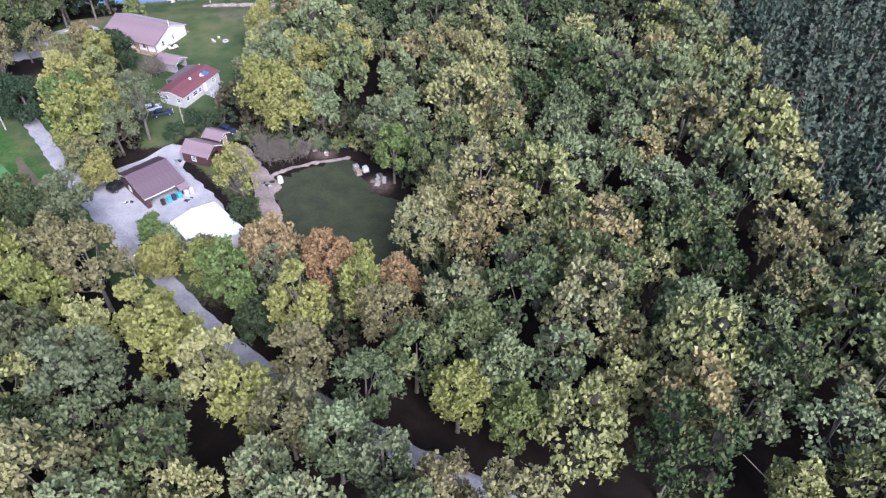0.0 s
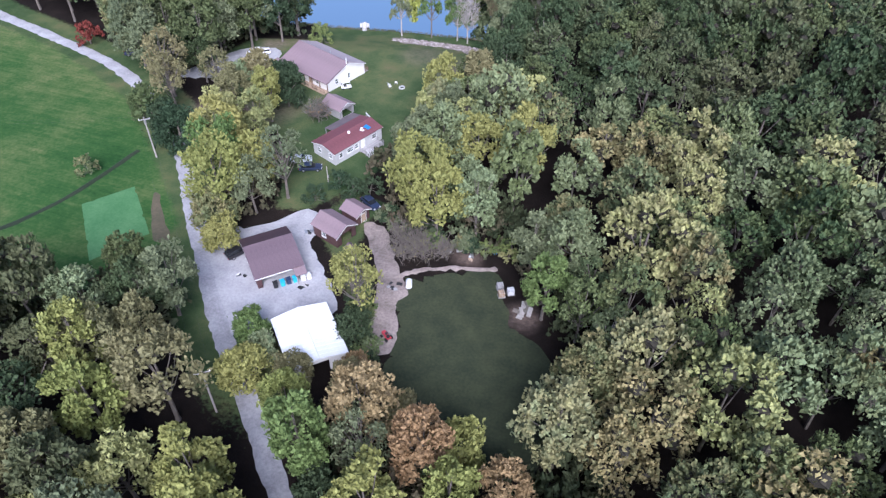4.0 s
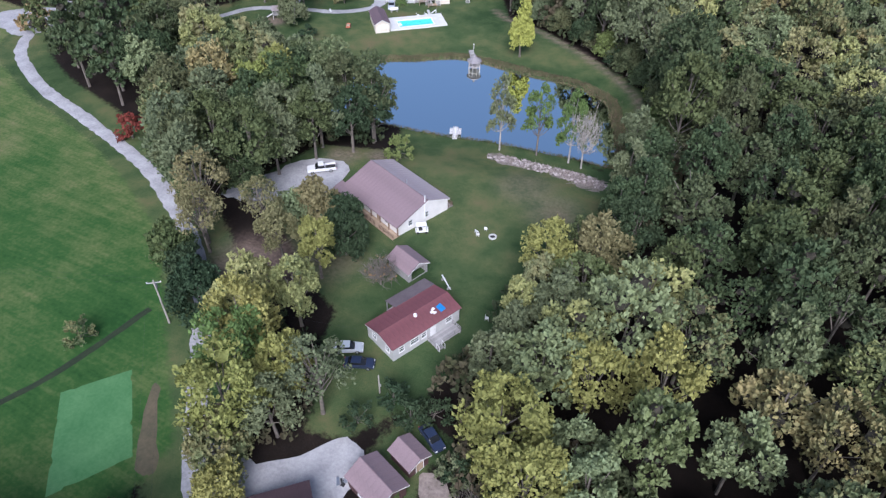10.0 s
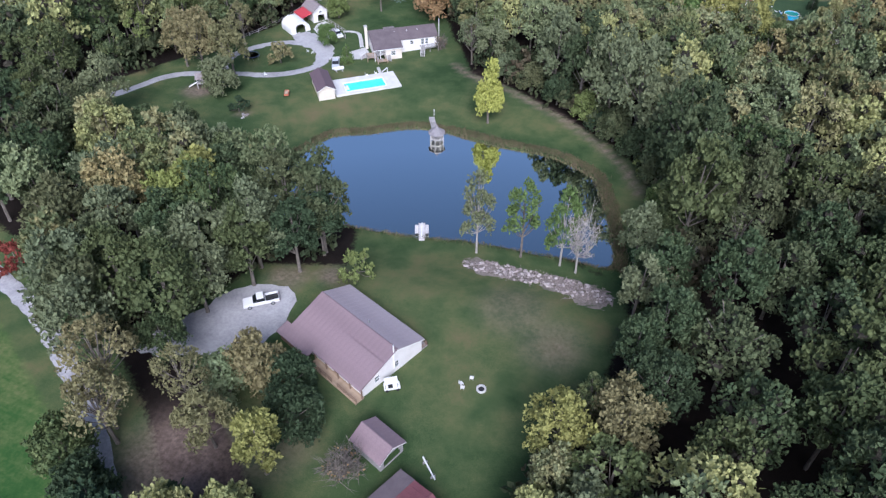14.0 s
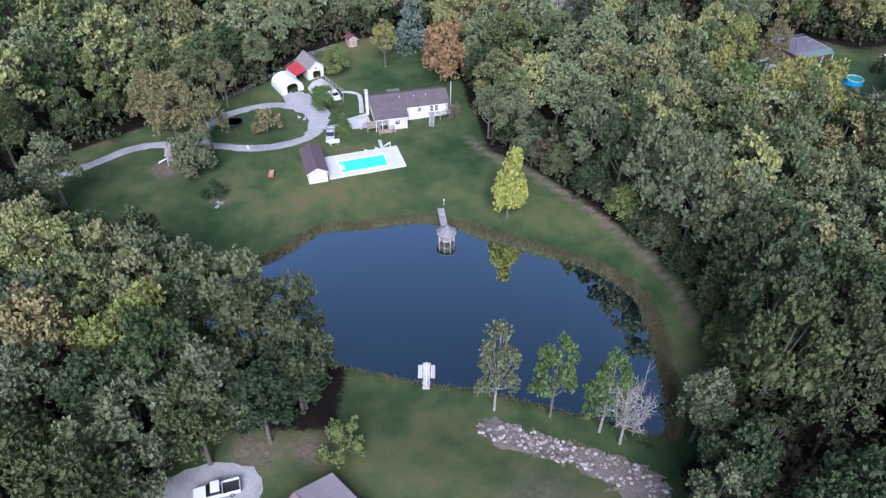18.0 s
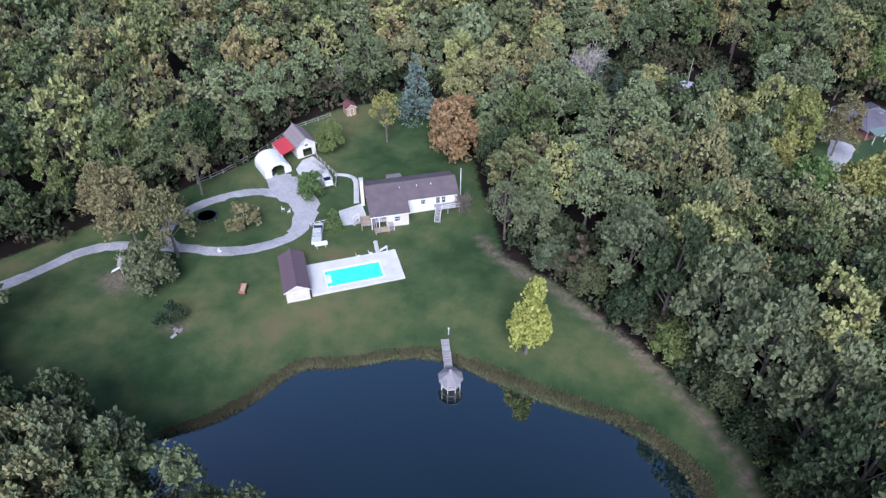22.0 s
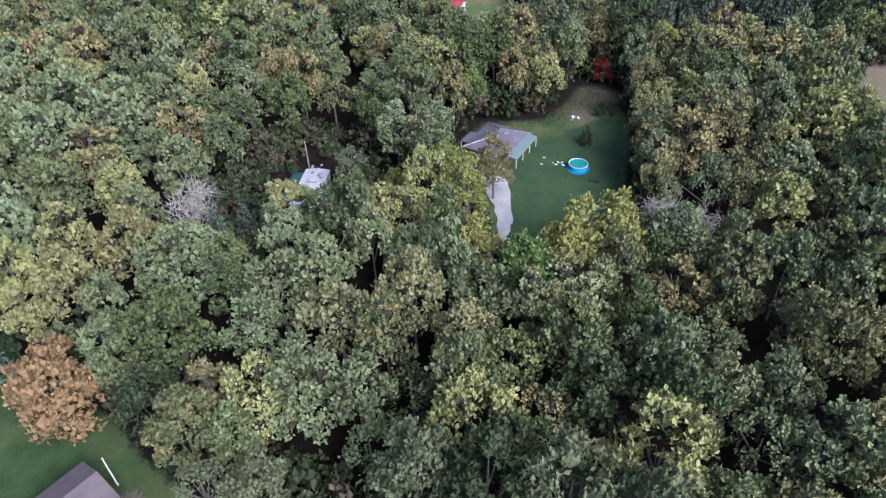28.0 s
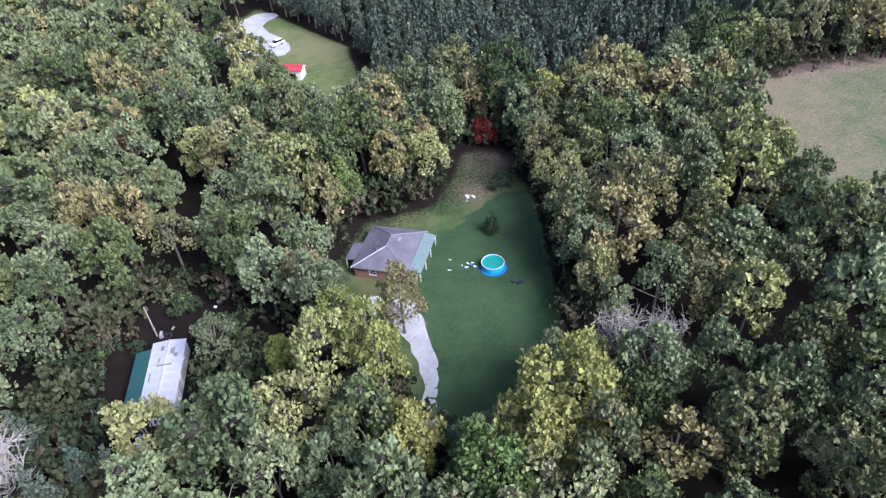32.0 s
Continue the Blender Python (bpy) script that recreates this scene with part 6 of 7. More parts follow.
def build_shelter():
    m = pose(-155.3, 268.6, gz(-155.3, 268.6), 0, 0, math.degrees(math.atan2(-3.3, 5.4)))
    root = thing("fabric_shelter", m, "white fabric tunnel shelter with an open end", "shelter")
    bm = bmesh.new()
    arch = [(3.0 * math.cos(a), 0.9 + 2.3 * math.sin(a)) for a in [math.pi * k / 12 for k in range(13)]]
    arch = [(3.0, -0.2)] + arch + [(-3.0, -0.2)]
    for k, (x0, x1) in enumerate(((-3.3, 0), (0, 3.3))):
        for (ya, za), (yb, zb) in zip(arch, arch[1:]):
            vs = [bm.verts.new(c) for c in ((x0, ya, za), (x1, ya, za), (x1, yb, zb), (x0, yb, zb))]
            bm.faces.new(vs)
    bmesh.ops.remove_doubles(bm, verts=bm.verts, dist=0.01)
    bmesh.ops.solidify(bm, geom=list(bm.faces), thickness=0.06)
    part("cover", bm, M_fabric, root)
    end = [(y * 0.98, z) for y, z in arch]
    part("end_wall", prism(bmesh.new(), end, 1, 2, (-3.28, -3.22)), M_fabric, root)
    door = [(1.5, -0.2), (1.5, 1.9), (0.8, 2.5), (-0.8, 2.5), (-1.5, 1.9), (-1.5, -0.2)]
    left = [(3.0, -0.2)] + [p for p in arch[1:8]] + [(0, 2.5), (0.8, 2.5), (1.5, 1.9), (1.5, -0.2)]
    for s in (1, -1):
        part("front_flap", prism(bmesh.new(), [(s * y * 0.98, z * 0.99) for y, z in left], 1, 2, (3.2, 3.26)), M_fabric, root)
    return root


build_shelter()
red_shed = gabled("shed", (-153.9, 297.6), (-151.3, 295.6), 1.5, 1.5, 2.2, 2.2, 3.2, M_roof_red, M_wood_tan, "small tan shed with a faded red roof", openings=(("r", 0.7, 0.05, 0.9, 1.8, M_wood_tan),), over=0.25)


def build_fence(line, label, h=1.2, gap=2.6, mat=None):
    x0, y0 = line[0]
    root = thing("fence", pose(x0, y0, 0), label, "fence")
    mat = mat or M_wood_grey
    pts = []
    for a, b in zip(line, line[1:]):
        n = max(1, round(math.hypot(b[0] - a[0], b[1] - a[1]) / gap))
        pts += [(a[0] + (b[0] - a[0]) * i / n, a[1] + (b[1] - a[1]) * i / n) for i in range(n)]
    pts.append(line[-1])
    for x, y in pts:
        z = gz(x, y)
        part("post", box(bmesh.new(), x - x0 - 0.06, x - x0 + 0.06, y - y0 - 0.06, y - y0 + 0.06, z - 0.3, z + h), mat, root)
    for (xa, ya), (xb, yb) in zip(pts, pts[1:]):
        for k in (0.4, 0.9):
            part("rail", tube(bmesh.new(), (xa - x0, ya - y0, gz(xa, ya) + h * k), (xb - x0, yb - y0, gz(xb, yb) + h * k), 0.05, 0.05, 5), mat, root)
    return root


build_fence([(-150.8, 278.0), (-148.6, 276.2), (-140.6, 272.0), (-138.6, 268.6), (-141.5, 267.4)], "weathered grey fence round the barn garden", 1.1, 2.0)
build_fence([(-166, 256), (-164, 262), (-162, 272), (-161, 284), (-156, 293)], "old wooden fence along the wood", 1.1, 3.0)
build_fence([(-135.5, 254.8), (-133, 257.5), (-131.5, 256.4)], "low pale fence beside the cedar", 0.8, 1.5, M_rail)
garden = thing("garden_tables", pose(-146, 272.6, gz(-146, 272.6), 0, 0, -28), "grey potting tables in the barn garden", "table")
for x, y in ((-2.0, 0.6), (0.6, 0.8), (2.4, -0.4)):
    part("tabletop", boxes((x - 0.9, x + 0.9, y - 0.45, y + 0.45, 0.75, 0.82)), M_wood_grey, garden)
    posts(garden, [(x + a, y + b) for a in (-0.8, 0.8) for b in (-0.35, 0.35)], -0.1, 0.75, 0.04, M_wood_grey, "leg")
sheet("garden_yard", [(-150.2, 276.5), (-141.0, 271.2), (-140.0, 268.0), (-144, 266.5), (-150.5, 270.5)], M_conc, 0.08, "grey paved garden yard beside the barn", "yard", 2, 0.1)


# ---- pond: pier with gazebo, dock, stones, reeds ----
def build_gazebo():
    a, b = Vector((-98.2, 239.9)), Vector((-94.3, 233.6))
    d = (b - a).normalized()
    ang = math.degrees(math.atan2(d.y, d.x))
    root = thing("gazebo_pier", pose(a.x, a.y, 0, 0, 0, ang), "grey wooden pier with an eight-sided gazebo over the pond", "pier")
    boards(root, 0, 8.2, -0.65, 0.65, 0.85, M_wood_grey, 0.26, "y")
    for x in (0.4, 3.0, 5.6, 7.8):
        for y in (-0.6, 0.6):
            part("pile", tube(bmesh.new(), (x, y, -1.8), (x, y, 0.8), 0.1, 0.1, 8), M_wood_grey, root)
    for y in (-0.62, 0.62):
        part("edge_rail", boxes((0, 8.2, y - 0.05, y + 0.05, 0.86, 0.98)), M_wood_grey, root)
    cx, r = 9.3, 1.55
    ring = [(cx + r * math.cos(math.pi / 8 + k * math.pi / 4), r * math.sin(math.pi / 8 + k * math.pi / 4)) for k in range(8)]
    part("floor", prism(bmesh.new(), ring, 0, 1, (0.7, 0.86)), M_wood_grey, root)
    for x, y in ring:
        part("post", box(bmesh.new(), x - 0.07, x + 0.07, y - 0.07, y + 0.07, -1.6, 2.45), M_wood_grey, root)
    for k in range(8):
        (x0, y0), (x1, y1) = ring[k], ring[(k + 1) % 8]
        if k != 3:
            for z in (1.1, 1.7):
                part("rail", tube(bmesh.new(), (x0, y0, z), (x1, y1, z), 0.05, 0.05, 5), M_wood_grey, root)
        bm = bmesh.new()
        e0, e1 = (cx + (x0 - cx) * 1.32, y0 * 1.32), (cx + (x1 - cx) * 1.32, y1 * 1.32)
        t0, t1 = (cx + (x0 - cx) * 0.16, y0 * 0.16), (cx + (x1 - cx) * 0.16, y1 * 0.16)
        vs = [bm.verts.new(c) for c in ((*e0, 2.3), (*e1, 2.3), (*t1, 3.55), (*t0, 3.55), (*e0, 2.2), (*e1, 2.2), (*t1, 3.45), (*t0, 3.45))]
        for f in ((0, 1, 2, 3), (7, 6, 5, 4), (0, 4, 5, 1), (1, 5, 6, 2), (2, 6, 7, 3), (3, 7, 4, 0)):
            bm.faces.new([vs[i] for i in f])
        bmesh.ops.recalc_face_normals(bm, faces=bm.faces)
        part("roof_panel", bm, M_roof_shake, root)
    top = [(cx + (x - cx) * 0.26, y * 0.26) for x, y in ring]
    part("cupola", prism(bmesh.new(), [(cx + (x - cx) * 0.16, y * 0.16) for x, y in ring], 0, 1, (3.45, 3.8)), M_wood_grey, root)
    bm = bmesh.new()
    tip = bm.verts.new((cx, 0, 4.2))
    base = [bm.verts.new((x, y, 3.76)) for x, y in top]
    for k in range(8):
        bm.faces.new((base[k], base[(k + 1) % 8], tip))
    bm.faces.new(base[::-1])
    part("cupola_roof", bm, M_roof_shake, root)
    return root


M_roof_shake = surf("silver_grey_shingles", (0.17, 0.16, 0.17), (0.28, 0.265, 0.275), 1.2, 12, 0.9, 0, 0.4, 0.02)
build_gazebo()
lamp = thing("post_lamp", pose(-98.2, 241.4, gz(-98.2, 241.4)), "short white lamp post at the head of the pier", "lamp")
part("post", tube(bmesh.new(), (0, 0, -0.3), (0, 0, 1.3), 0.06, 0.05, 8), M_trim, lamp)
part("globe", bev(boxes((-0.13, 0.13, -0.13, 0.13, 1.3, 1.6)), 0.05), M_trim, lamp)


def build_dock():
    a = Vector((-81.4, 198.2))
    ang = math.degrees(math.atan2(4.2, -1.9))
    root = thing("dock", pose(a.x, a.y, 0, 0, 0, ang), "short pale boarded dock with two side floats", "dock")
    boards(root, -0.6, 4.6, -0.55, 0.55, 0.52, M_trimwood, 0.3, "y")
    for y0, y1 in ((-1.35, -0.65), (0.65, 1.35)):
        boards(root, 1.6, 4.2, y0, y1, 0.46, M_trimwood, 0.35, "x")
        part("float", boxes((1.7, 4.1, y0 + 0.05, y1 - 0.05, -0.2, 0.38)), M_black, root)
    for x in (0.6, 2.4, 4.4):
        for y in (-0.6, 0.6):
            part("pile", tube(bmesh.new(), (x, y, -1.6), (x, y, 0.75), 0.08, 0.08, 8), M_wood_grey, root)
    part("ridge_board", boxes((0.2, 4.7, -0.08, 0.08, 0.525, 0.62)), M_trim, root)
    return root


M_trimwood = surf("bleached_boards", (0.50, 0.48, 0.47), (0.66, 0.64, 0.63), 1, 14, 0.85, vary=0.25)
build_dock()


def rock_mesh(seed, size):
    rng = np.random.default_rng(seed)
    bm = bmesh.new()
    bmesh.ops.create_icosphere(bm, subdivisions=1, radius=size)
    for v in bm.verts:
        v.co = Vector((v.co.x * rng.uniform(0.7, 1.3), v.co.y * rng.uniform(0.7, 1.2), v.co.z * rng.uniform(0.45, 0.8)))
    me = bpy.data.meshes.new("stone")
    bm.to_mesh(me)
    bm.free()
    me.materials.append(M_stone)
    return me


def tufts(name, spots, height, mat, label, width=0.05, per=5, spread=0.35, seed=3):
    """Many thin bent blades as one object."""
    rng = np.random.default_rng(seed)
    p = np.repeat(np.array(spots, float), per, 0)
    n = len(p)
    p = p + rng.normal(size=(n, 2)) * spread
    z = ground_z(p[:, 0], p[:, 1])
    a = rng.uniform(0, 2 * np.pi, n)
    h = height * rng.uniform(0.5, 1.25, n)
    lean = rng.normal(size=(n, 2)) * 0.3 * h[:, None]
    side = np.stack([np.cos(a), np.sin(a)], 1) * (width * rng.uniform(0.6, 1.6, n))[:, None]
    lo = np.c_[p, z - 0.05]
    hi = np.c_[p + lean, z + h]
    s3 = np.c_[side, np.zeros(n)]
    v = np.stack([lo - s3, lo + s3, hi + s3 * 0.5, hi - s3 * 0.5], 1).reshape(-1, 3)
    return tagged(link_mesh(name, crown_mesh(name, v), mat), label, "grass", "", "stuff")


def stone_bed():
    rng = np.random.default_rng(8)
    rim = [(-71.8, 195.0), (-67.8, 196.9), (-58.8, 197.6), (-51, 198.2), (-45.4, 197.8), (-43.8, 194.6), (-45.2, 191.8), (-50.5, 192.6), (-55.8, 193.8), (-61, 192.9), (-66, 192.4), (-70.6, 193.4)]
    sheet("stone_bank", rim, M_bank, 0.06, "bare pinkish bank of rubble and dead weeds above the pond", "bank", 8, 0.6)
    root = thing("rubble", pose(-58, 197, 0), "loose pale stones and rubble on the pond bank", "stones")
    kinds = [rock_mesh(k, 0.26) for k in range(5)]
    made = 0
    while made < 240:
        x, y = rng.uniform(-73, -43.5), rng.uniform(193, 202)
        if inside(rim, np.array([x]), np.array([y]))[0]:
            made += 1
            o = new("stone", kinds[rng.integers(5)])
            o.parent = root
            s = rng.uniform(0.5, 1.7)
            o.matrix_basis = pose(x + 58, y - 197, gz(x, y) + 0.08, 0, 0, rng.uniform(0, 360)) @ Matrix.Scale(s, 4)
    X, Y = rng.uniform(-73, -43, 2600), rng.uniform(192.5, 203, 2600)
    k = inside(rim, X, Y)
    tufts("dead_weeds", np.stack([X[k], Y[k]], 1), 0.34, M_weed, "dead pinkish grey weeds on the pond bank", 0.035, 2, 0.4)


M_bank = gravel_material("rubble_bank", (0.055, 0.056, 0.032), (0.30, 0.25, 0.225))
M_weed = surf("dead_weed_stems", (0.21, 0.165, 0.155), (0.40, 0.34, 0.32), 0.3, 5, 0.9)
stone_bed()


def reeds():
    rng = np.random.default_rng(9)
    pts = np.array(smooth_line(POND, True, 30))
    c = np.array([-85, 215])
    out = []
    for p in pts:
        d = (p - c) / np.linalg.norm(p - c)
        north = p[1] > 205
        wide = 2.0 if north and p[0] > -92 else (1.0 if north else 0.3)
        for _ in range(7 if north else 1):
            out.append(p + d * (rng.uniform(-0.3, wide) if north else rng.uniform(0, wide)))
    out = np.array(out)
    tufts("reeds", out, 0.55, M_reed, "belt of dry brown reeds round the pond", 0.05, 4, 0.35, 4)
    pick = out[rng.random(len(out)) < 0.6]
    tufts("shore_grass", pick, 0.5, M_sedge, "rank green grass at the water's edge", 0.06, 5, 0.4, 5)


M_sedge = surf("sedge", (0.05, 0.075, 0.025), (0.11, 0.13, 0.05), 0.3, 5, 0.9)
reeds()

# ---- lawn things in the north ----
cart = thing("garden_cart", pose(-135.4, 233.6, gz(-135.4, 233.6), 0, 0, 118), "faded orange wooden cart on the lawn", "cart")
part("box", bev(boxes((-1.15, 1.15, -0.55, 0.55, 0.35, 0.45)), 0.02), M_orange, cart)
for y in (-0.55, 0.49):
    part("side", boxes((-1.15, 1.15, y, y + 0.06, 0.45, 0.85)), M_orange, cart)
for x in (-1.15, 1.09):
    part("end_board", boxes((x, x + 0.06, -0.49, 0.49, 0.45, 0.85)), M_orange, cart)
part("load", bev(boxes((-1.05, 1.05, -0.46, 0.46, 0.46, 0.72)), 0.05), M_wood_tan, cart)
for x in (-0.8, 0.8):
    for y in (-0.62, 0.62):
        part("wheel", tube(bmesh.new(), (x, y - 0.05, 0.25), (x, y + 0.05, 0.25), 0.27, 0.27, 12), M_tyre, cart)


def build_trampoline(x, y, r, label):
    root = thing("trampoline", pose(x, y, gz(x, y)), label, "trampoline")
    n = 20
    bm = bmesh.new()
    c = [bm.verts.new((r * 0.86 * math.cos(2 * math.pi * k / n), r * 0.86 * math.sin(2 * math.pi * k / n), 0.86)) for k in range(n)]
    bm.faces.new(c)
    bmesh.ops.solidify(bm, geom=list(bm.faces), thickness=0.03)
    part("mat", bm, M_black, root)
    bm = bmesh.new()
    for k in range(n):
        a, b = 2 * math.pi * k / n, 2 * math.pi * (k + 1) / n
        tube(bm, (r * math.cos(a), r * math.sin(a), 0.88), (r * math.cos(b), r * math.sin(b), 0.88), 0.09, 0.09, 6)
    part("rim", bm, M_navy, root)
    for k in range(8):
        a = 2 * math.pi * k / 8
        part("leg", tube(bmesh.new(), (r * math.cos(a), r * math.sin(a), -0.1), (r * math.cos(a), r * math.sin(a), 0.85), 0.04, 0.04, 6), M_steel, root)
    return root


build_trampoline(-155.8, 247.4, 2.0, "round black trampoline inside the turning loop")
for x, y, a in ((-143.7, 256.6, 30), (-142.1, 256.5, 200), (-146.2, 240.0, 0)):
    ch = thing("garden_chair", pose(x, y, gz(x, y), 0, 0, a), "white garden chair on the grass", "chair", "white garden chairs")
    part("seat", boxes((-0.28, 0.28, -0.28, 0.28, 0.38, 0.44)), M_trim, ch)
    part("backrest", boxes((-0.28, -0.22, -0.28, 0.28, 0.44, 1.0)), M_trim, ch)
    posts(ch, [(a0, b0) for a0 in (-0.25, 0.25) for b0 in (-0.25, 0.25)], -0.05, 0.38, 0.025, M_trim, "leg")


def build_playset():
    root = thing("play_fort", pose(-157.0, 228.6, gz(-157, 228.6), 0, 0, 30), "dark weathered play fort with a slide", "playset")
    posts(root, [(a, b) for a in (-1.3, 1.3) for b in (-1.3, 1.3)], -0.2, 2.9, 0.09, M_wood_grey)
    boards(root, -1.4, 1.4, -1.4, 1.4, 1.4, M_wood_grey)
    for s in (-1, 1):
        part("roof_panel", prism(bmesh.new(), [(0, 3.7), (0, 3.8), (s * 1.7, 2.85), (s * 1.7, 2.75)], 1, 2, (-1.6, 1.6)), M_roof_rust, root)
    railing(root, [(-1.3, -1.3), (1.3, -1.3), (1.3, 1.3)], 1.4, 0.8, M_wood_grey)
    part("slide", prism(bmesh.new(), [(-1.4, 1.4), (-1.4, 1.5), (-3.8, 0.2), (-3.8, 0.1)], 0, 2, (-0.35, 0.35)), M_trim, root, "pale slide")
    part("swing_beam", tube(bmesh.new(), (1.3, 0, 2.3), (4.8, 0, 2.3), 0.08, 0.08, 6), M_wood_grey, root)
    for y in (-0.9, 0.9):
        part("swing_leg", tube(bmesh.new(), (4.8, 0, 2.3), (4.9, y, -0.2), 0.07, 0.07, 6), M_wood_grey, root)
    for x in (2.3, 3.5):
        s = part("swing_seat", boxes((x - 0.25, x + 0.25, -0.12, 0.12, 0.5, 0.55)), M_black, root)
        for k in (-0.22, 0.22):
            part("chain", tube(bmesh.new(), (x + k, 0, 0.55), (x + k, 0, 2.25), 0.015, 0.015, 4), M_steel, s)
    return root


build_playset()


def pile_of(name, x, y, n, size, mats, label, category, seed, spread=1.0, turn=0.0, tall=0.5):
    """A heap of odd boxes, boards and pieces."""
    rng = np.random.default_rng(seed)
    root = thing(name, pose(x, y, gz(x, y), 0, 0, turn), label, category)
    for k in range(n):
        l, w, h = size * rng.uniform(0.5, 1.6), size * rng.uniform(0.3, 0.8), size * tall * rng.uniform(0.4, 1.2)
        m = pose(rng.normal() * spread, rng.normal() * spread * 0.7, 0, rng.normal() * 6, rng.normal() * 6, rng.uniform(0, 180))
        part("piece", bev(box(bmesh.new(), -l / 2, l / 2, -w / 2, w / 2, -0.1, h, m), 0.02), mats[k % len(mats)], root)
    return root


JUNK = (M_wood_grey, M_trim, M_black, M_wood_tan, M_steel)
pile_of("scrap_heap", -24.3, 118.4, 9, 0.9, JUNK, "heap of boards, boxes and scrap at the wood edge", "scrap", 1, 1.5)
pile_of("scrap_heap", -27.6, 117.6, 6, 0.8, (M_black, M_wood_grey, M_wood_tan), "dark scrap beside the dirt path", "scrap", 2, 0.9)
pile_of("scrap_heap", -19.6, 120.4, 4, 0.9, (M_blue, M_navy, M_black), "blue barrels and covers at the wood edge", "scrap", 3, 0.8)
pile_of("log_pile", -11.5, 108.3, 7, 1.3, (M_pale, M_bark), "pile of pale cut logs and boards", "logs", 4, 0.9, 60, 0.2)
pile_of("scrap_heap", -33.0, 106.0, 7, 0.7, (M_black, M_wood_grey), "dark scrap beside the white tank", "scrap", 5, 0.9)
pile_of("scrap_heap", -67.0, 353.0, 8, 0.8, JUNK, "scattered scrap behind the trailer", "scrap", 6, 1.8)
pile_of("scrap_heap", -87.5, 331.2, 7, 0.7, JUNK, "clutter before the trailer", "scrap", 7, 1.2)
pile_of("scrap_heap", -79.5, 328.9, 8, 0.7, JUNK, "clutter at the trailer steps", "scrap", 8, 1.3)
pile_of("scrap_heap", -75.0, 336.5, 6, 0.5, JUNK, "odds and ends beside the trailer", "scrap", 9, 1.0)
pile_of("scrap_heap", -78.0, 350.0, 7, 0.7, (M_black, M_wood_grey), "dark scrap behind the trailer", "scrap", 10, 1.2)
pile_of("scrap_heap", -13.4, 354.8, 5, 0.8, (M_trim, M_wood_grey), "pale odds and ends on the far lawn", "scrap", 11, 1.0, 0, 0.3)
pile_of("scrap_heap", -138.8, 220.4, 6, 0.7, (M_stone, M_wood_grey), "old stump and stones on the lawn", "stones", 12, 0.7)
pile_of("pallets", -47.6, 100.6, 4, 1.1, (M_wood_grey, M_black), "grey pallets on the gravel", "pallet", 13, 0.3, 0, 0.2)
pile_of("pallets", -52.6, 113.0, 4, 0.9, (M_steel, M_black), "dark trailer frame on the gravel", "trailer", 14, 0.4, 0, 0.3)
pile_of("scrap_heap", -58.9, 99.0, 4, 0.6, (M_trim, M_black), "odds and ends by the garage corner", "scrap", 15, 0.4)
pile_of("toys", -24.9, 335.4, 8, 0.5, (M_trim, M_black, M_blue), "pump, steps and clutter beside the pool", "clutter", 16, 0.7)
pile_of("toys", -27.4, 338.4, 4, 0.45, (M_trim, M_trim), "white toys and boxes on the lawn", "clutter", 17, 1.2)
pile_of("scrap_heap", -20.3, 327.0, 4, 0.8, (M_black, M_navy), "dark clutter on the lawn", "scrap", 18, 0.6)
for x, y, s in ((-15.7, 110.3, M_wood_tan), (-14.4, 111.4, M_trim), (-16.4, 111.9, M_wood_grey)):
    t = thing("water_tank", pose(x, y, gz(x, y), 0, 0, 30), "caged square water tank on a pallet", "tank", "square tanks")
    part("tank", bev(boxes((-0.55, 0.55, -0.5, 0.5, 0.15, 1.1)), 0.08), s, t)
    part("pallet", boxes((-0.6, 0.6, -0.55, 0.55, -0.1, 0.14)), M_wood_grey, t)
    for z in (0.35, 0.7, 1.05):
        part("cage_bar", boxes((-0.58, 0.58, -0.53, -0.51, z, z + 0.04)), M_steel, t)
    for x0 in (-0.4, 0.0, 0.4):
        part("cage_bar", boxes((x0, x0 + 0.04, -0.55, 0.55, 1.11, 1.14)), M_steel, t)
tk = thing("white_tank", pose(-31.0, 107.0, gz(-31, 107), 0, 0, 110), "white plastic tank lying beside the lawn", "tank")
part("shell", bev(tube(bmesh.new(), (-0.8, 0, 0.55), (0.8, 0, 0.55), 0.55, 0.55, 14), 0.12), M_trim, tk, smooth=True)
for x in (-0.5, 0.5):
    part("cradle", boxes((x - 0.08, x + 0.08, -0.5, 0.5, -0.1, 0.3)), M_wood_grey, tk)
for i, (x, y, mt) in enumerate(((-50.9, 99.6, M_cyanplastic), (-50.2, 100.4, M_navy), (-49.4, 101.1, M_cyanplastic), (-51.8, 98.8, M_black), (-48.3, 101.9, M_trim), (-47.6, 102.6, M_trim), (-48.9, 102.4, M_black))):
    b = thing("bin", pose(x, y, gz(x, y) + 0.09, 0, 0, 46), "plastic bin or drum before the garage", "bin", "bins at the garage")
    part("body", bev(boxes((-0.36, 0.36, -0.4, 0.4, 0, 1.0)), 0.06), mt, b)
    part("lid", bev(boxes((-0.4, 0.4, -0.44, 0.44, 1.0, 1.08)), 0.03), mt, b)


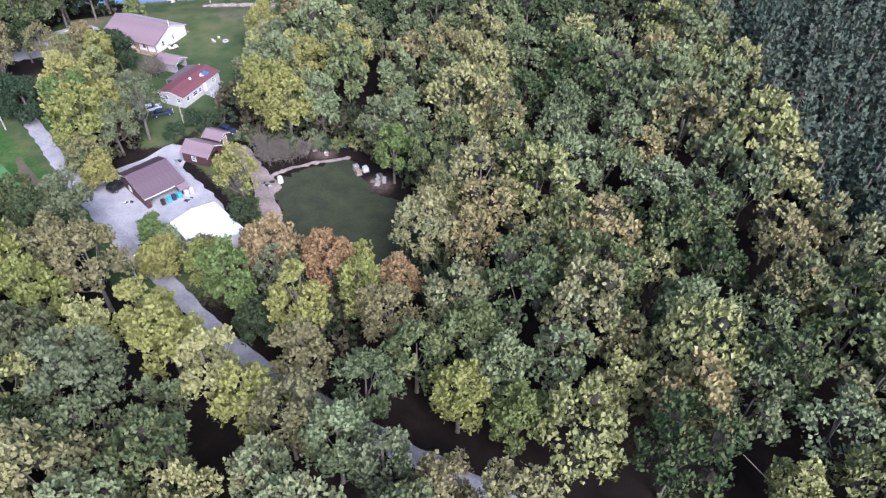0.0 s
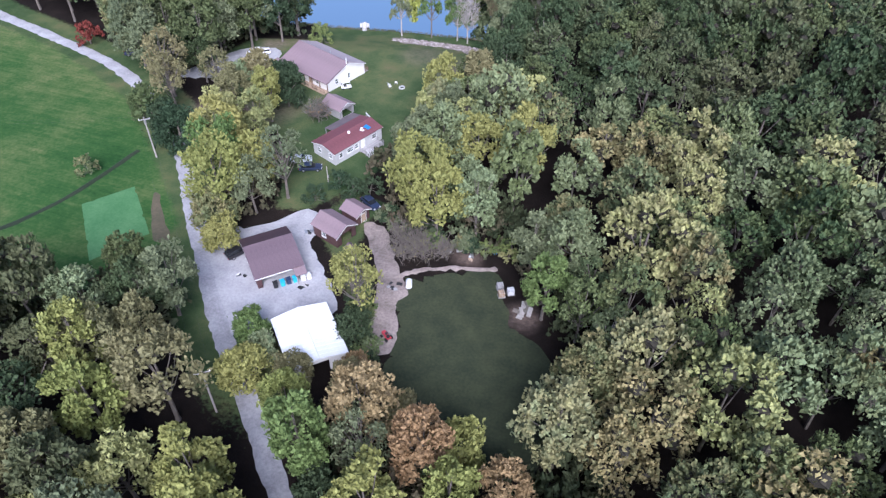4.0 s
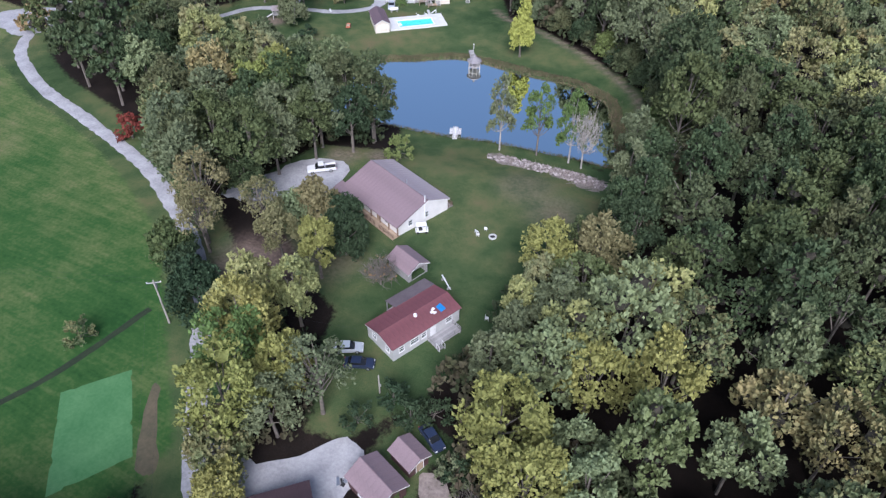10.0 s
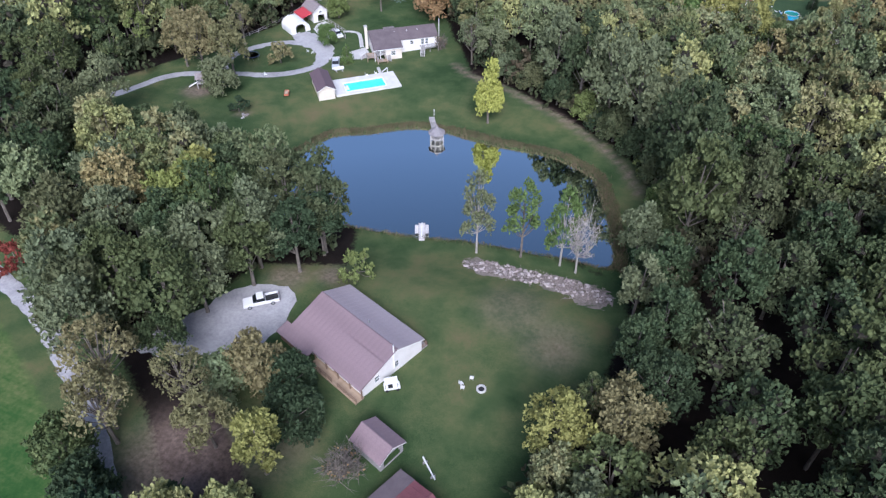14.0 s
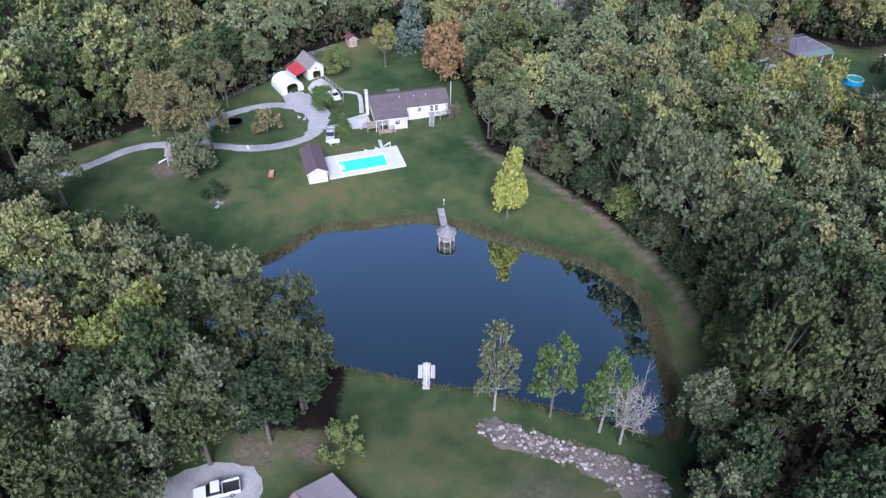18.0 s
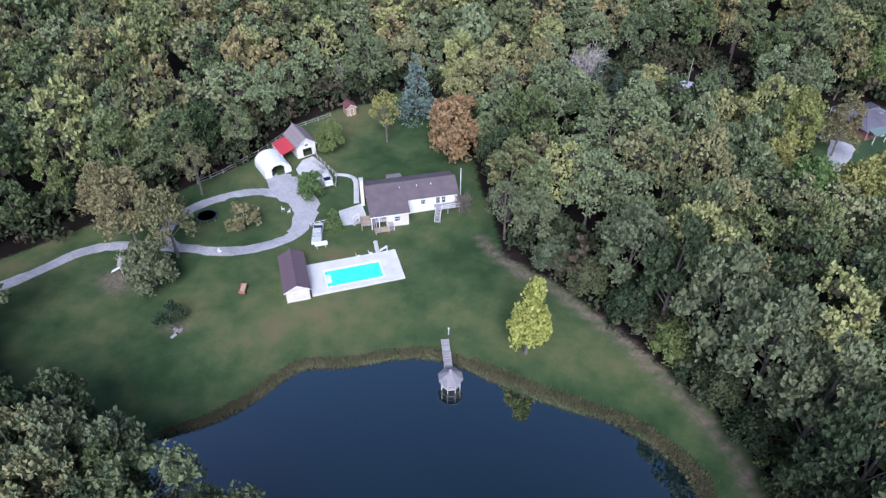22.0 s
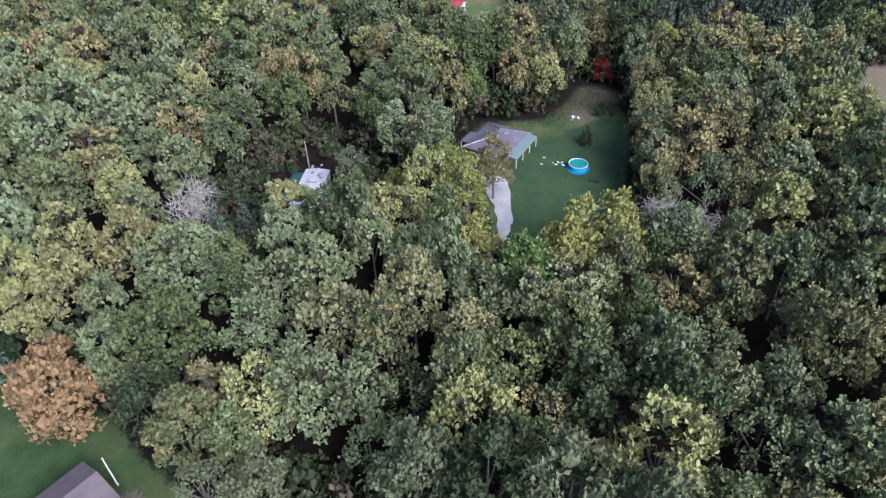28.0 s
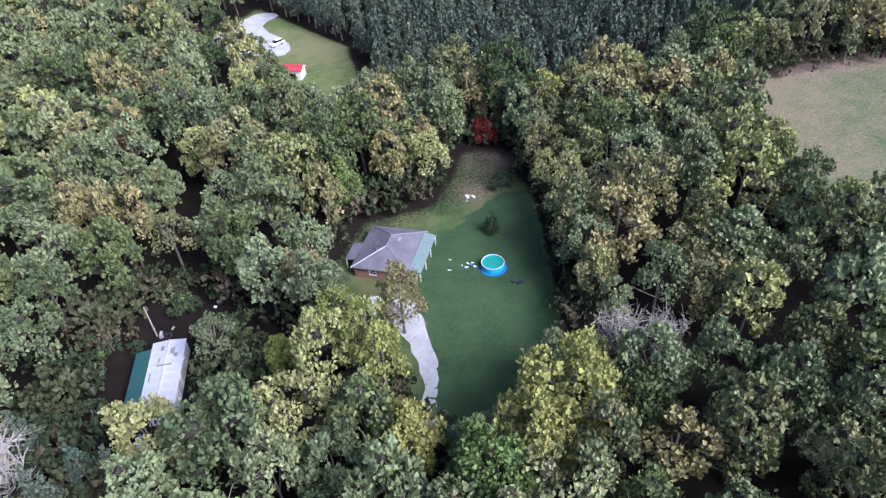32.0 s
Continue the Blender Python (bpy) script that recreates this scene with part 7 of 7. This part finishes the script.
def build_quad():
    q = thing("garden_tractor", pose(-30.0, 95.2, gz(-30, 95.2), 0, 0, 150), "red garden tractor parked on bare dirt", "tractor")
    part("hood", bev(boxes((0.1, 0.95, -0.32, 0.32, 0.45, 0.95)), 0.08), M_roof_bright, q)
    part("body", bev(boxes((-0.8, 0.1, -0.42, 0.42, 0.4, 0.62)), 0.05), M_roof_bright, q)
    part("seat", bev(boxes((-0.65, -0.2, -0.25, 0.25, 0.62, 0.95)), 0.06), M_black, q)
    part("steering_wheel", tube(bmesh.new(), (0.1, 0, 1.0), (0.07, 0, 1.05), 0.2, 0.2, 12), M_black, q)
    for x, r in ((-0.5, 0.36), (0.7, 0.24)):
        for s in (-1, 1):
            part("wheel", tube(bmesh.new(), (x, s * 0.4, r - 0.05), (x, s * 0.62, r - 0.05), r, r, 12), M_tyre, q)


build_quad()
gc = thing("golf_cart", pose(-69.4, 162.2, gz(-69.4, 162.2), 0, 0, 35), "white roofed utility cart beside the log house", "cart")
part("body", bev(boxes((-1.2, 1.2, -0.6, 0.6, 0.3, 0.75)), 0.08), M_trim, gc)
part("seat", bev(boxes((-0.6, 0.1, -0.55, 0.55, 0.75, 0.95)), 0.05), M_black, gc)
part("roof", bev(boxes((-1.1, 0.9, -0.65, 0.65, 1.8, 1.88)), 0.03), M_trim, gc)
posts(gc, [(a, b) for a in (-1.0, 0.8) for b in (-0.58, 0.58)], 0.7, 1.8, 0.025, M_black)
for x in (-0.8, 0.8):
    for s in (-1, 1):
        part("wheel", tube(bmesh.new(), (x, s * 0.45, 0.24), (x, s * 0.66, 0.24), 0.25, 0.25, 12), M_tyre, gc)

# fire ring, board and chairs on the lawn
fire = thing("fire_ring", pose(-57.2, 167.4, gz(-57.2, 167.4)), "pale stone fire ring on the lawn", "fire pit")
for k in range(12):
    a = 2 * math.pi * k / 12
    part("stone", bev(box(bmesh.new(), -0.2, 0.2, -0.13, 0.13, -0.05, 0.28, pose(0.62 * math.cos(a), 0.62 * math.sin(a), 0, 0, 0, math.degrees(a) + 90)), 0.04), M_conc, fire)
part("ashes", tube(bmesh.new(), (0, 0, -0.05), (0, 0, 0.06), 0.55, 0.5, 14), M_black, fire)
for x, y, a in ((-59.8, 166.4, 10), (-60.3, 167.0, 60), (-59.2, 168.6, 100), (-49.2, 148.4, 20)):
    ch = thing("lawn_chair", pose(x, y, gz(x, y), 0, 0, a), "pale lawn chair on the grass", "chair", "lawn chairs")
    part("seat", boxes((-0.28, 0.28, -0.28, 0.28, 0.36, 0.42)), M_rail, ch)
    part("backrest", boxes((-0.28, -0.22, -0.28, 0.28, 0.42, 0.95)), M_rail, ch)
    posts(ch, [(a0, b0) for a0 in (-0.25, 0.25) for b0 in (-0.25, 0.25)], -0.05, 0.36, 0.025, M_rail, "leg")
fp = thing("flag_pole", pose(-58.8, 152.2, gz(-58.8, 152.2), 0, 0, -40), "pale pole lying on trestles on the lawn", "pole")
part("pole", tube(bmesh.new(), (-1.9, 0, 0.55), (1.9, 0, 0.6), 0.13, 0.09, 8), M_trim, fp)
for x in (-1.2, 1.2):
    part("trestle", boxes((x - 0.06, x + 0.06, -0.35, 0.35, -0.05, 0.46)), M_wood_grey, fp)


# ---- poles and wires ----
def build_pole(x, y, h, turn, label):
    root = thing("utility_pole", pose(x, y, gz(x, y), 0, 0, turn), label, "pole")
    part("pole", tube(bmesh.new(), (0, 0, -0.8), (0, 0, h), 0.17, 0.11, 10), M_pale, root)
    part("crossarm", boxes((-1.1, 1.1, -0.06, 0.06, h - 0.55, h - 0.42)), M_wood_grey, root)
    for k in (-1.0, 0.0, 1.0):
        part("insulator", tube(bmesh.new(), (k, 0, h - 0.42), (k, 0, h - 0.2), 0.06, 0.04, 8), M_trim, root)
    part("transformer", bev(tube(bmesh.new(), (0, 0.35, h - 1.9), (0, 0.35, h - 0.9), 0.24, 0.24, 12), 0.03), M_steel, root)
    return root


build_pole(-93.6, 122.6, 9.6, 40, "pale wooden utility pole with a transformer")
build_pole(-47.2, 74.4, 9.6, 40, "pale wooden utility pole beside the road")
post = thing("yard_post", pose(-56.6, 127.6, gz(-56.6, 127.6)), "short pale wooden service post", "pole")
part("post", tube(bmesh.new(), (0, 0, -0.5), (0, 0, 4.2), 0.12, 0.09, 8), M_pale, post)
part("meter_box", boxes((-0.16, 0.16, 0.1, 0.26, 1.4, 1.95)), M_steel, post)
pole_c = thing("yard_post", pose(-79.6, 350.6, gz(-79.6, 350.6)), "tall pale service pole behind the trailer", "pole")
part("post", tube(bmesh.new(), (0, 0, -0.5), (0, 0, 7.0), 0.13, 0.09, 8), M_pale, pole_c)
part("meter_box", boxes((-0.16, 0.16, 0.1, 0.26, 1.4, 1.95)), M_steel, pole_c)


def wire(a, b, sag, label):
    root = thing("power_line", pose(*a), label, "cable")
    bm = bmesh.new()
    pts = [Vector(b) - Vector(a)]
    n = 14
    pts = [(Vector(b) - Vector(a)) * (k / n) + Vector((0, 0, -sag * 4 * (k / n) * (1 - k / n))) for k in range(n + 1)]
    for p, q in zip(pts, pts[1:]):
        tube(bm, p, q, 0.008, 0.008, 4, False)
    part("cable", bm, M_black, root)


z1, z2 = gz(-93.6, 122.6) + 9.45, gz(-47.2, 74.4) + 9.45
for k in (-0.75, 0.75):
    wire((-93.6 + k, 122.6 + k * 0.8, z1), (-47.2 + k, 74.4 + k * 0.8, z2), 1.2, "thin power line along the road")
    wire((-93.6 + k * 0.4, 122.6 + k, z1), (-190 + k * 0.4, 84 + k, z1 + 1), 1.4, "thin power line across the field")
wire((-93.6, 122.6, z1 - 0.9), (-62, 135, gz(-62, 135) + 3.2), 0.8, "thin service line to the mobile home")


# ---- the hipped house, its pool, the trailer, the far shed ----
def build_hip_house():
    m = pose(-36.4, 345.8, gz(-35.6, 345), 0, 0, 46)
    root = thing("hipped_house", m, "low brick house with a grey metal hip roof", "house")
    hx, hy, ev, top, r = 6.4, 5.7, 2.5, 4.6, 1.6
    ring = [(-hx, -hy), (hx, -hy), (hx, hy), (-hx, hy)]
    inner = [(-r, 0), (r, 0)]
    pieces = (((-hx, -hy), (hx, -hy), (r, 0), (-r, 0)), ((hx, -hy), (hx, hy), (r, 0)), ((hx, hy), (-hx, hy), (-r, 0), (r, 0)), ((-hx, hy), (-hx, -hy), (-r, 0)))
    for pc in pieces:
        bm = bmesh.new()
        a = [bm.verts.new((x, y, ev if abs(x) > r + 0.1 or abs(y) > 0.1 else top)) for x, y in pc]
        b = [bm.verts.new((v.co.x, v.co.y, v.co.z - 0.14)) for v in a]
        bm.faces.new(a)
        bm.faces.new(b[::-1])
        for i in range(len(a)):
            j = (i + 1) % len(a)
            bm.faces.new((a[i], b[i], b[j], a[j]))
        bmesh.ops.recalc_face_normals(bm, faces=bm.faces)
        part("roof_slope", bm, M_roof_hip, root)
    for a, b in (((-r, 0, top), (r, 0, top)), ((r, 0, top), (hx, hy, ev)), ((r, 0, top), (hx, -hy, ev)), ((-r, 0, top), (-hx, hy, ev)), ((-r, 0, top), (-hx, -hy, ev))):
        part("ridge_cap", tube(bmesh.new(), a, b, 0.09, 0.09, 5), M_steel, root)
    w = 5.9
    for wm, ln, hs in ((pose(-w, -5.3, 0), 2 * w, ((1.6, 0.9, 1.2, 1.1), (5.2, 0.05, 1.0, 2.0), (8.2, 0.9, 1.4, 1.1))), (pose(w, -5.3, 0, 0, 0, 90), 10.6, ((2, 0.9, 1.2, 1.1), (7, 0.9, 1.2, 1.1))),
                       (pose(w, 5.3, 0, 0, 0, 180), 2 * w, ((3, 0.9, 1.2, 1.1),)), (pose(-w, 5.3, 0, 0, 0, -90), 10.6, ((3, 0.9, 1.2, 1.1),))):
        wl = part("wall", wall_cells(bmesh.new(), ln, -0.5, ev - 0.05, 0.18, hs, wm), M_brick, root)
        for h in hs:
            window(wl, wm, h[0], h[1], h[2], h[3], None, M_trim if h[3] > 1.5 else False)
    slope(root, -5.6, 5.6, -5.2, 2.85, -7.5, 2.35, M_roof_green)
    posts(root, [(x, -7.3) for x in (-5.4, -1.8, 1.8, 5.4)], -0.3, 2.3, 0.07, M_trim)
    slope(root, -4.0, 1.0, 5.5, 2.5, 7.7, 2.1, M_roof_hip, ribs=0)
    posts(root, [(x, 7.5) for x in (-3.8, 0.8)], -0.3, 2.0, 0.07, M_trim)
    part("vent_pipe", tube(bmesh.new(), (-2.6, 1.6, 3.6), (-2.6, 1.6, 4.6), 0.08, 0.08, 8), M_steel, root)
    for x, y, s in ((-0.4, 2.4, 0.5), (1.3, -1.6, 0.6), (2.7, 1.1, 0.45)):
        z = top - (top - ev) * (abs(y) / 5.7 if abs(y) / 5.7 > (abs(x) - r) / (hx - r) else (abs(x) - r) / (hx - r))
        part("roof_patch", box(bmesh.new(), -s, s, -s * 0.5, s * 0.5, 0.03, 0.06, pose(x, y, z, math.degrees(math.atan2(top - ev, 6.2)) * (-1 if y > 0 else 1), 0, 0)), M_roof_rust, root)
    return root


M_roof_hip = surf("grey_violet_metal_roof", (0.085, 0.078, 0.098), (0.165, 0.155, 0.185), 0.3, 5, 0.7, 0, 0.1, 0.01)
build_hip_house()


def build_round_pool():
    x, y, r = -21.6, 333.3, 2.1
    root = thing("round_pool", pose(x, y, gz(x, y)), "round above-ground pool with a blue liner and green water", "pool")
    n = 24
    bm = bmesh.new()
    ro, ri = [], []
    for z in (-0.1, 1.15):
        ro.append([bm.verts.new((r * math.cos(2 * math.pi * k / n), r * math.sin(2 * math.pi * k / n), z)) for k in range(n)])
        ri.append([bm.verts.new(((r - 0.07) * math.cos(2 * math.pi * k / n), (r - 0.07) * math.sin(2 * math.pi * k / n), z)) for k in range(n)])
    for k in range(n):
        j = (k + 1) % n
        bm.faces.new((ro[0][k], ro[0][j], ro[1][j], ro[1][k]))
        bm.faces.new((ri[0][j], ri[0][k], ri[1][k], ri[1][j]))
        bm.faces.new((ro[1][k], ro[1][j], ri[1][j], ri[1][k]))
    part("wall", bm, M_cyanplastic, root, "blue pool wall")
    bm = bmesh.new()
    for k in range(n):
        a, b = 2 * math.pi * k / n, 2 * math.pi * (k + 1) / n
        tube(bm, (r * math.cos(a), r * math.sin(a), 1.18), (r * math.cos(b), r * math.sin(b), 1.18), 0.07, 0.07, 6)
    part("rim", bm, M_trim, root)
    m, nt, p = nodes_of("green_pool_water")
    p.inputs["Base Color"].default_value = (0.03, 0.26, 0.22, 1)
    p.inputs["Roughness"].default_value = 0.05
    bump(nt, p, noise_node(nt, object_vec(nt), 2.5, 2), 0.1, 0.02)
    part("water", tube(bmesh.new(), (0, 0, 0), (0, 0, 0.95), r - 0.08, r - 0.08, n), m, root)
    bm = bmesh.new()
    bmesh.ops.create_circle(bm, cap_ends=True, segments=20, radius=2.45)
    bmesh.ops.solidify(bm, geom=list(bm.faces), thickness=0.03)
    part("ground_cloth", bm, M_blue, root, "blue ground cloth").location = (-0.1, -0.35, 0.08)
    return root


build_round_pool()
M_roof_trailer = surf("stained_pale_metal_roof", (0.38, 0.37, 0.40), (0.54, 0.53, 0.57), 0.4, 6, 0.6, 0, 0.08, 0.01)
trailer = gabled("trailer", (-82.6, 332.4), (-77.8, 345.0), 2.7, 2.7, 2.7, 2.7, 3.0, M_roof_trailer, M_wall_grey, "worn trailer home with a patched white roof", over=0.15, ribs=1.6,
                 openings=(("f", 2.0, 1.0, 1.0, 0.9, "w"), ("f", 5.0, 0.2, 0.9, 1.9, M_trim), ("f", 9.0, 1.0, 1.0, 0.9, "w"), ("l", 1.8, 1.0, 1.2, 0.9, "w")))
slope(trailer, -6.6, 5.6, 2.6, 2.6, 5.4, 2.1, M_roof_teal)
posts(trailer, [(x, 5.2) for x in (-6.4, -2.4, 1.6, 5.4)], -0.3, 2.0, 0.07, M_wood_grey)
for x, y, l, w in ((4.2, -0.9, 1.2, 0.7), (3.2, -1.5, 0.8, 0.6), (5.0, 0.8, 1.0, 0.5), (1.2, 0.0, 0.3, 2.4), (-1.0, 2.0, 1.8, 0.2), (2.4, 1.0, 0.9, 0.3)):
    part("roof_stain", box(bmesh.new(), x - l / 2, x + l / 2, y - w / 2, y + w / 2, 0.02, 0.06, pose(0, 0, 3.0 - abs(y) * 0.11 + 0.03)), M_roof_rust, trailer, "dark roof patch")
part("landing", boxes((-8.4, -6.7, -2.0, 1.6, -0.1, 0.35)), M_wood_grey, trailer)
bench = thing("ramp", pose(-87.0, 328.6, gz(-87, 328.6), 0, 0, -30), "pale slatted bench on bare ground", "bench")
for k in range(6):
    part("slat", boxes((-0.9 + k * 0.32, -0.65 + k * 0.32, -0.4, 0.4, 0.4, 0.46)), M_trim, bench)
posts(bench, [(a, b) for a in (-0.8, 0.85) for b in (-0.3, 0.3)], -0.1, 0.4, 0.04, M_wood_grey, "leg")
far_shed = gabled("shed", (-25.5, 436.5), (-20.5, 432.5), 2.4, 2.4, 2.8, 2.8, 3.8, M_roof_bright, M_wall_white, "white shed with a bright red roof in a far yard", openings=(("f", 2.0, 0, 2.2, 2.1, "o"),))
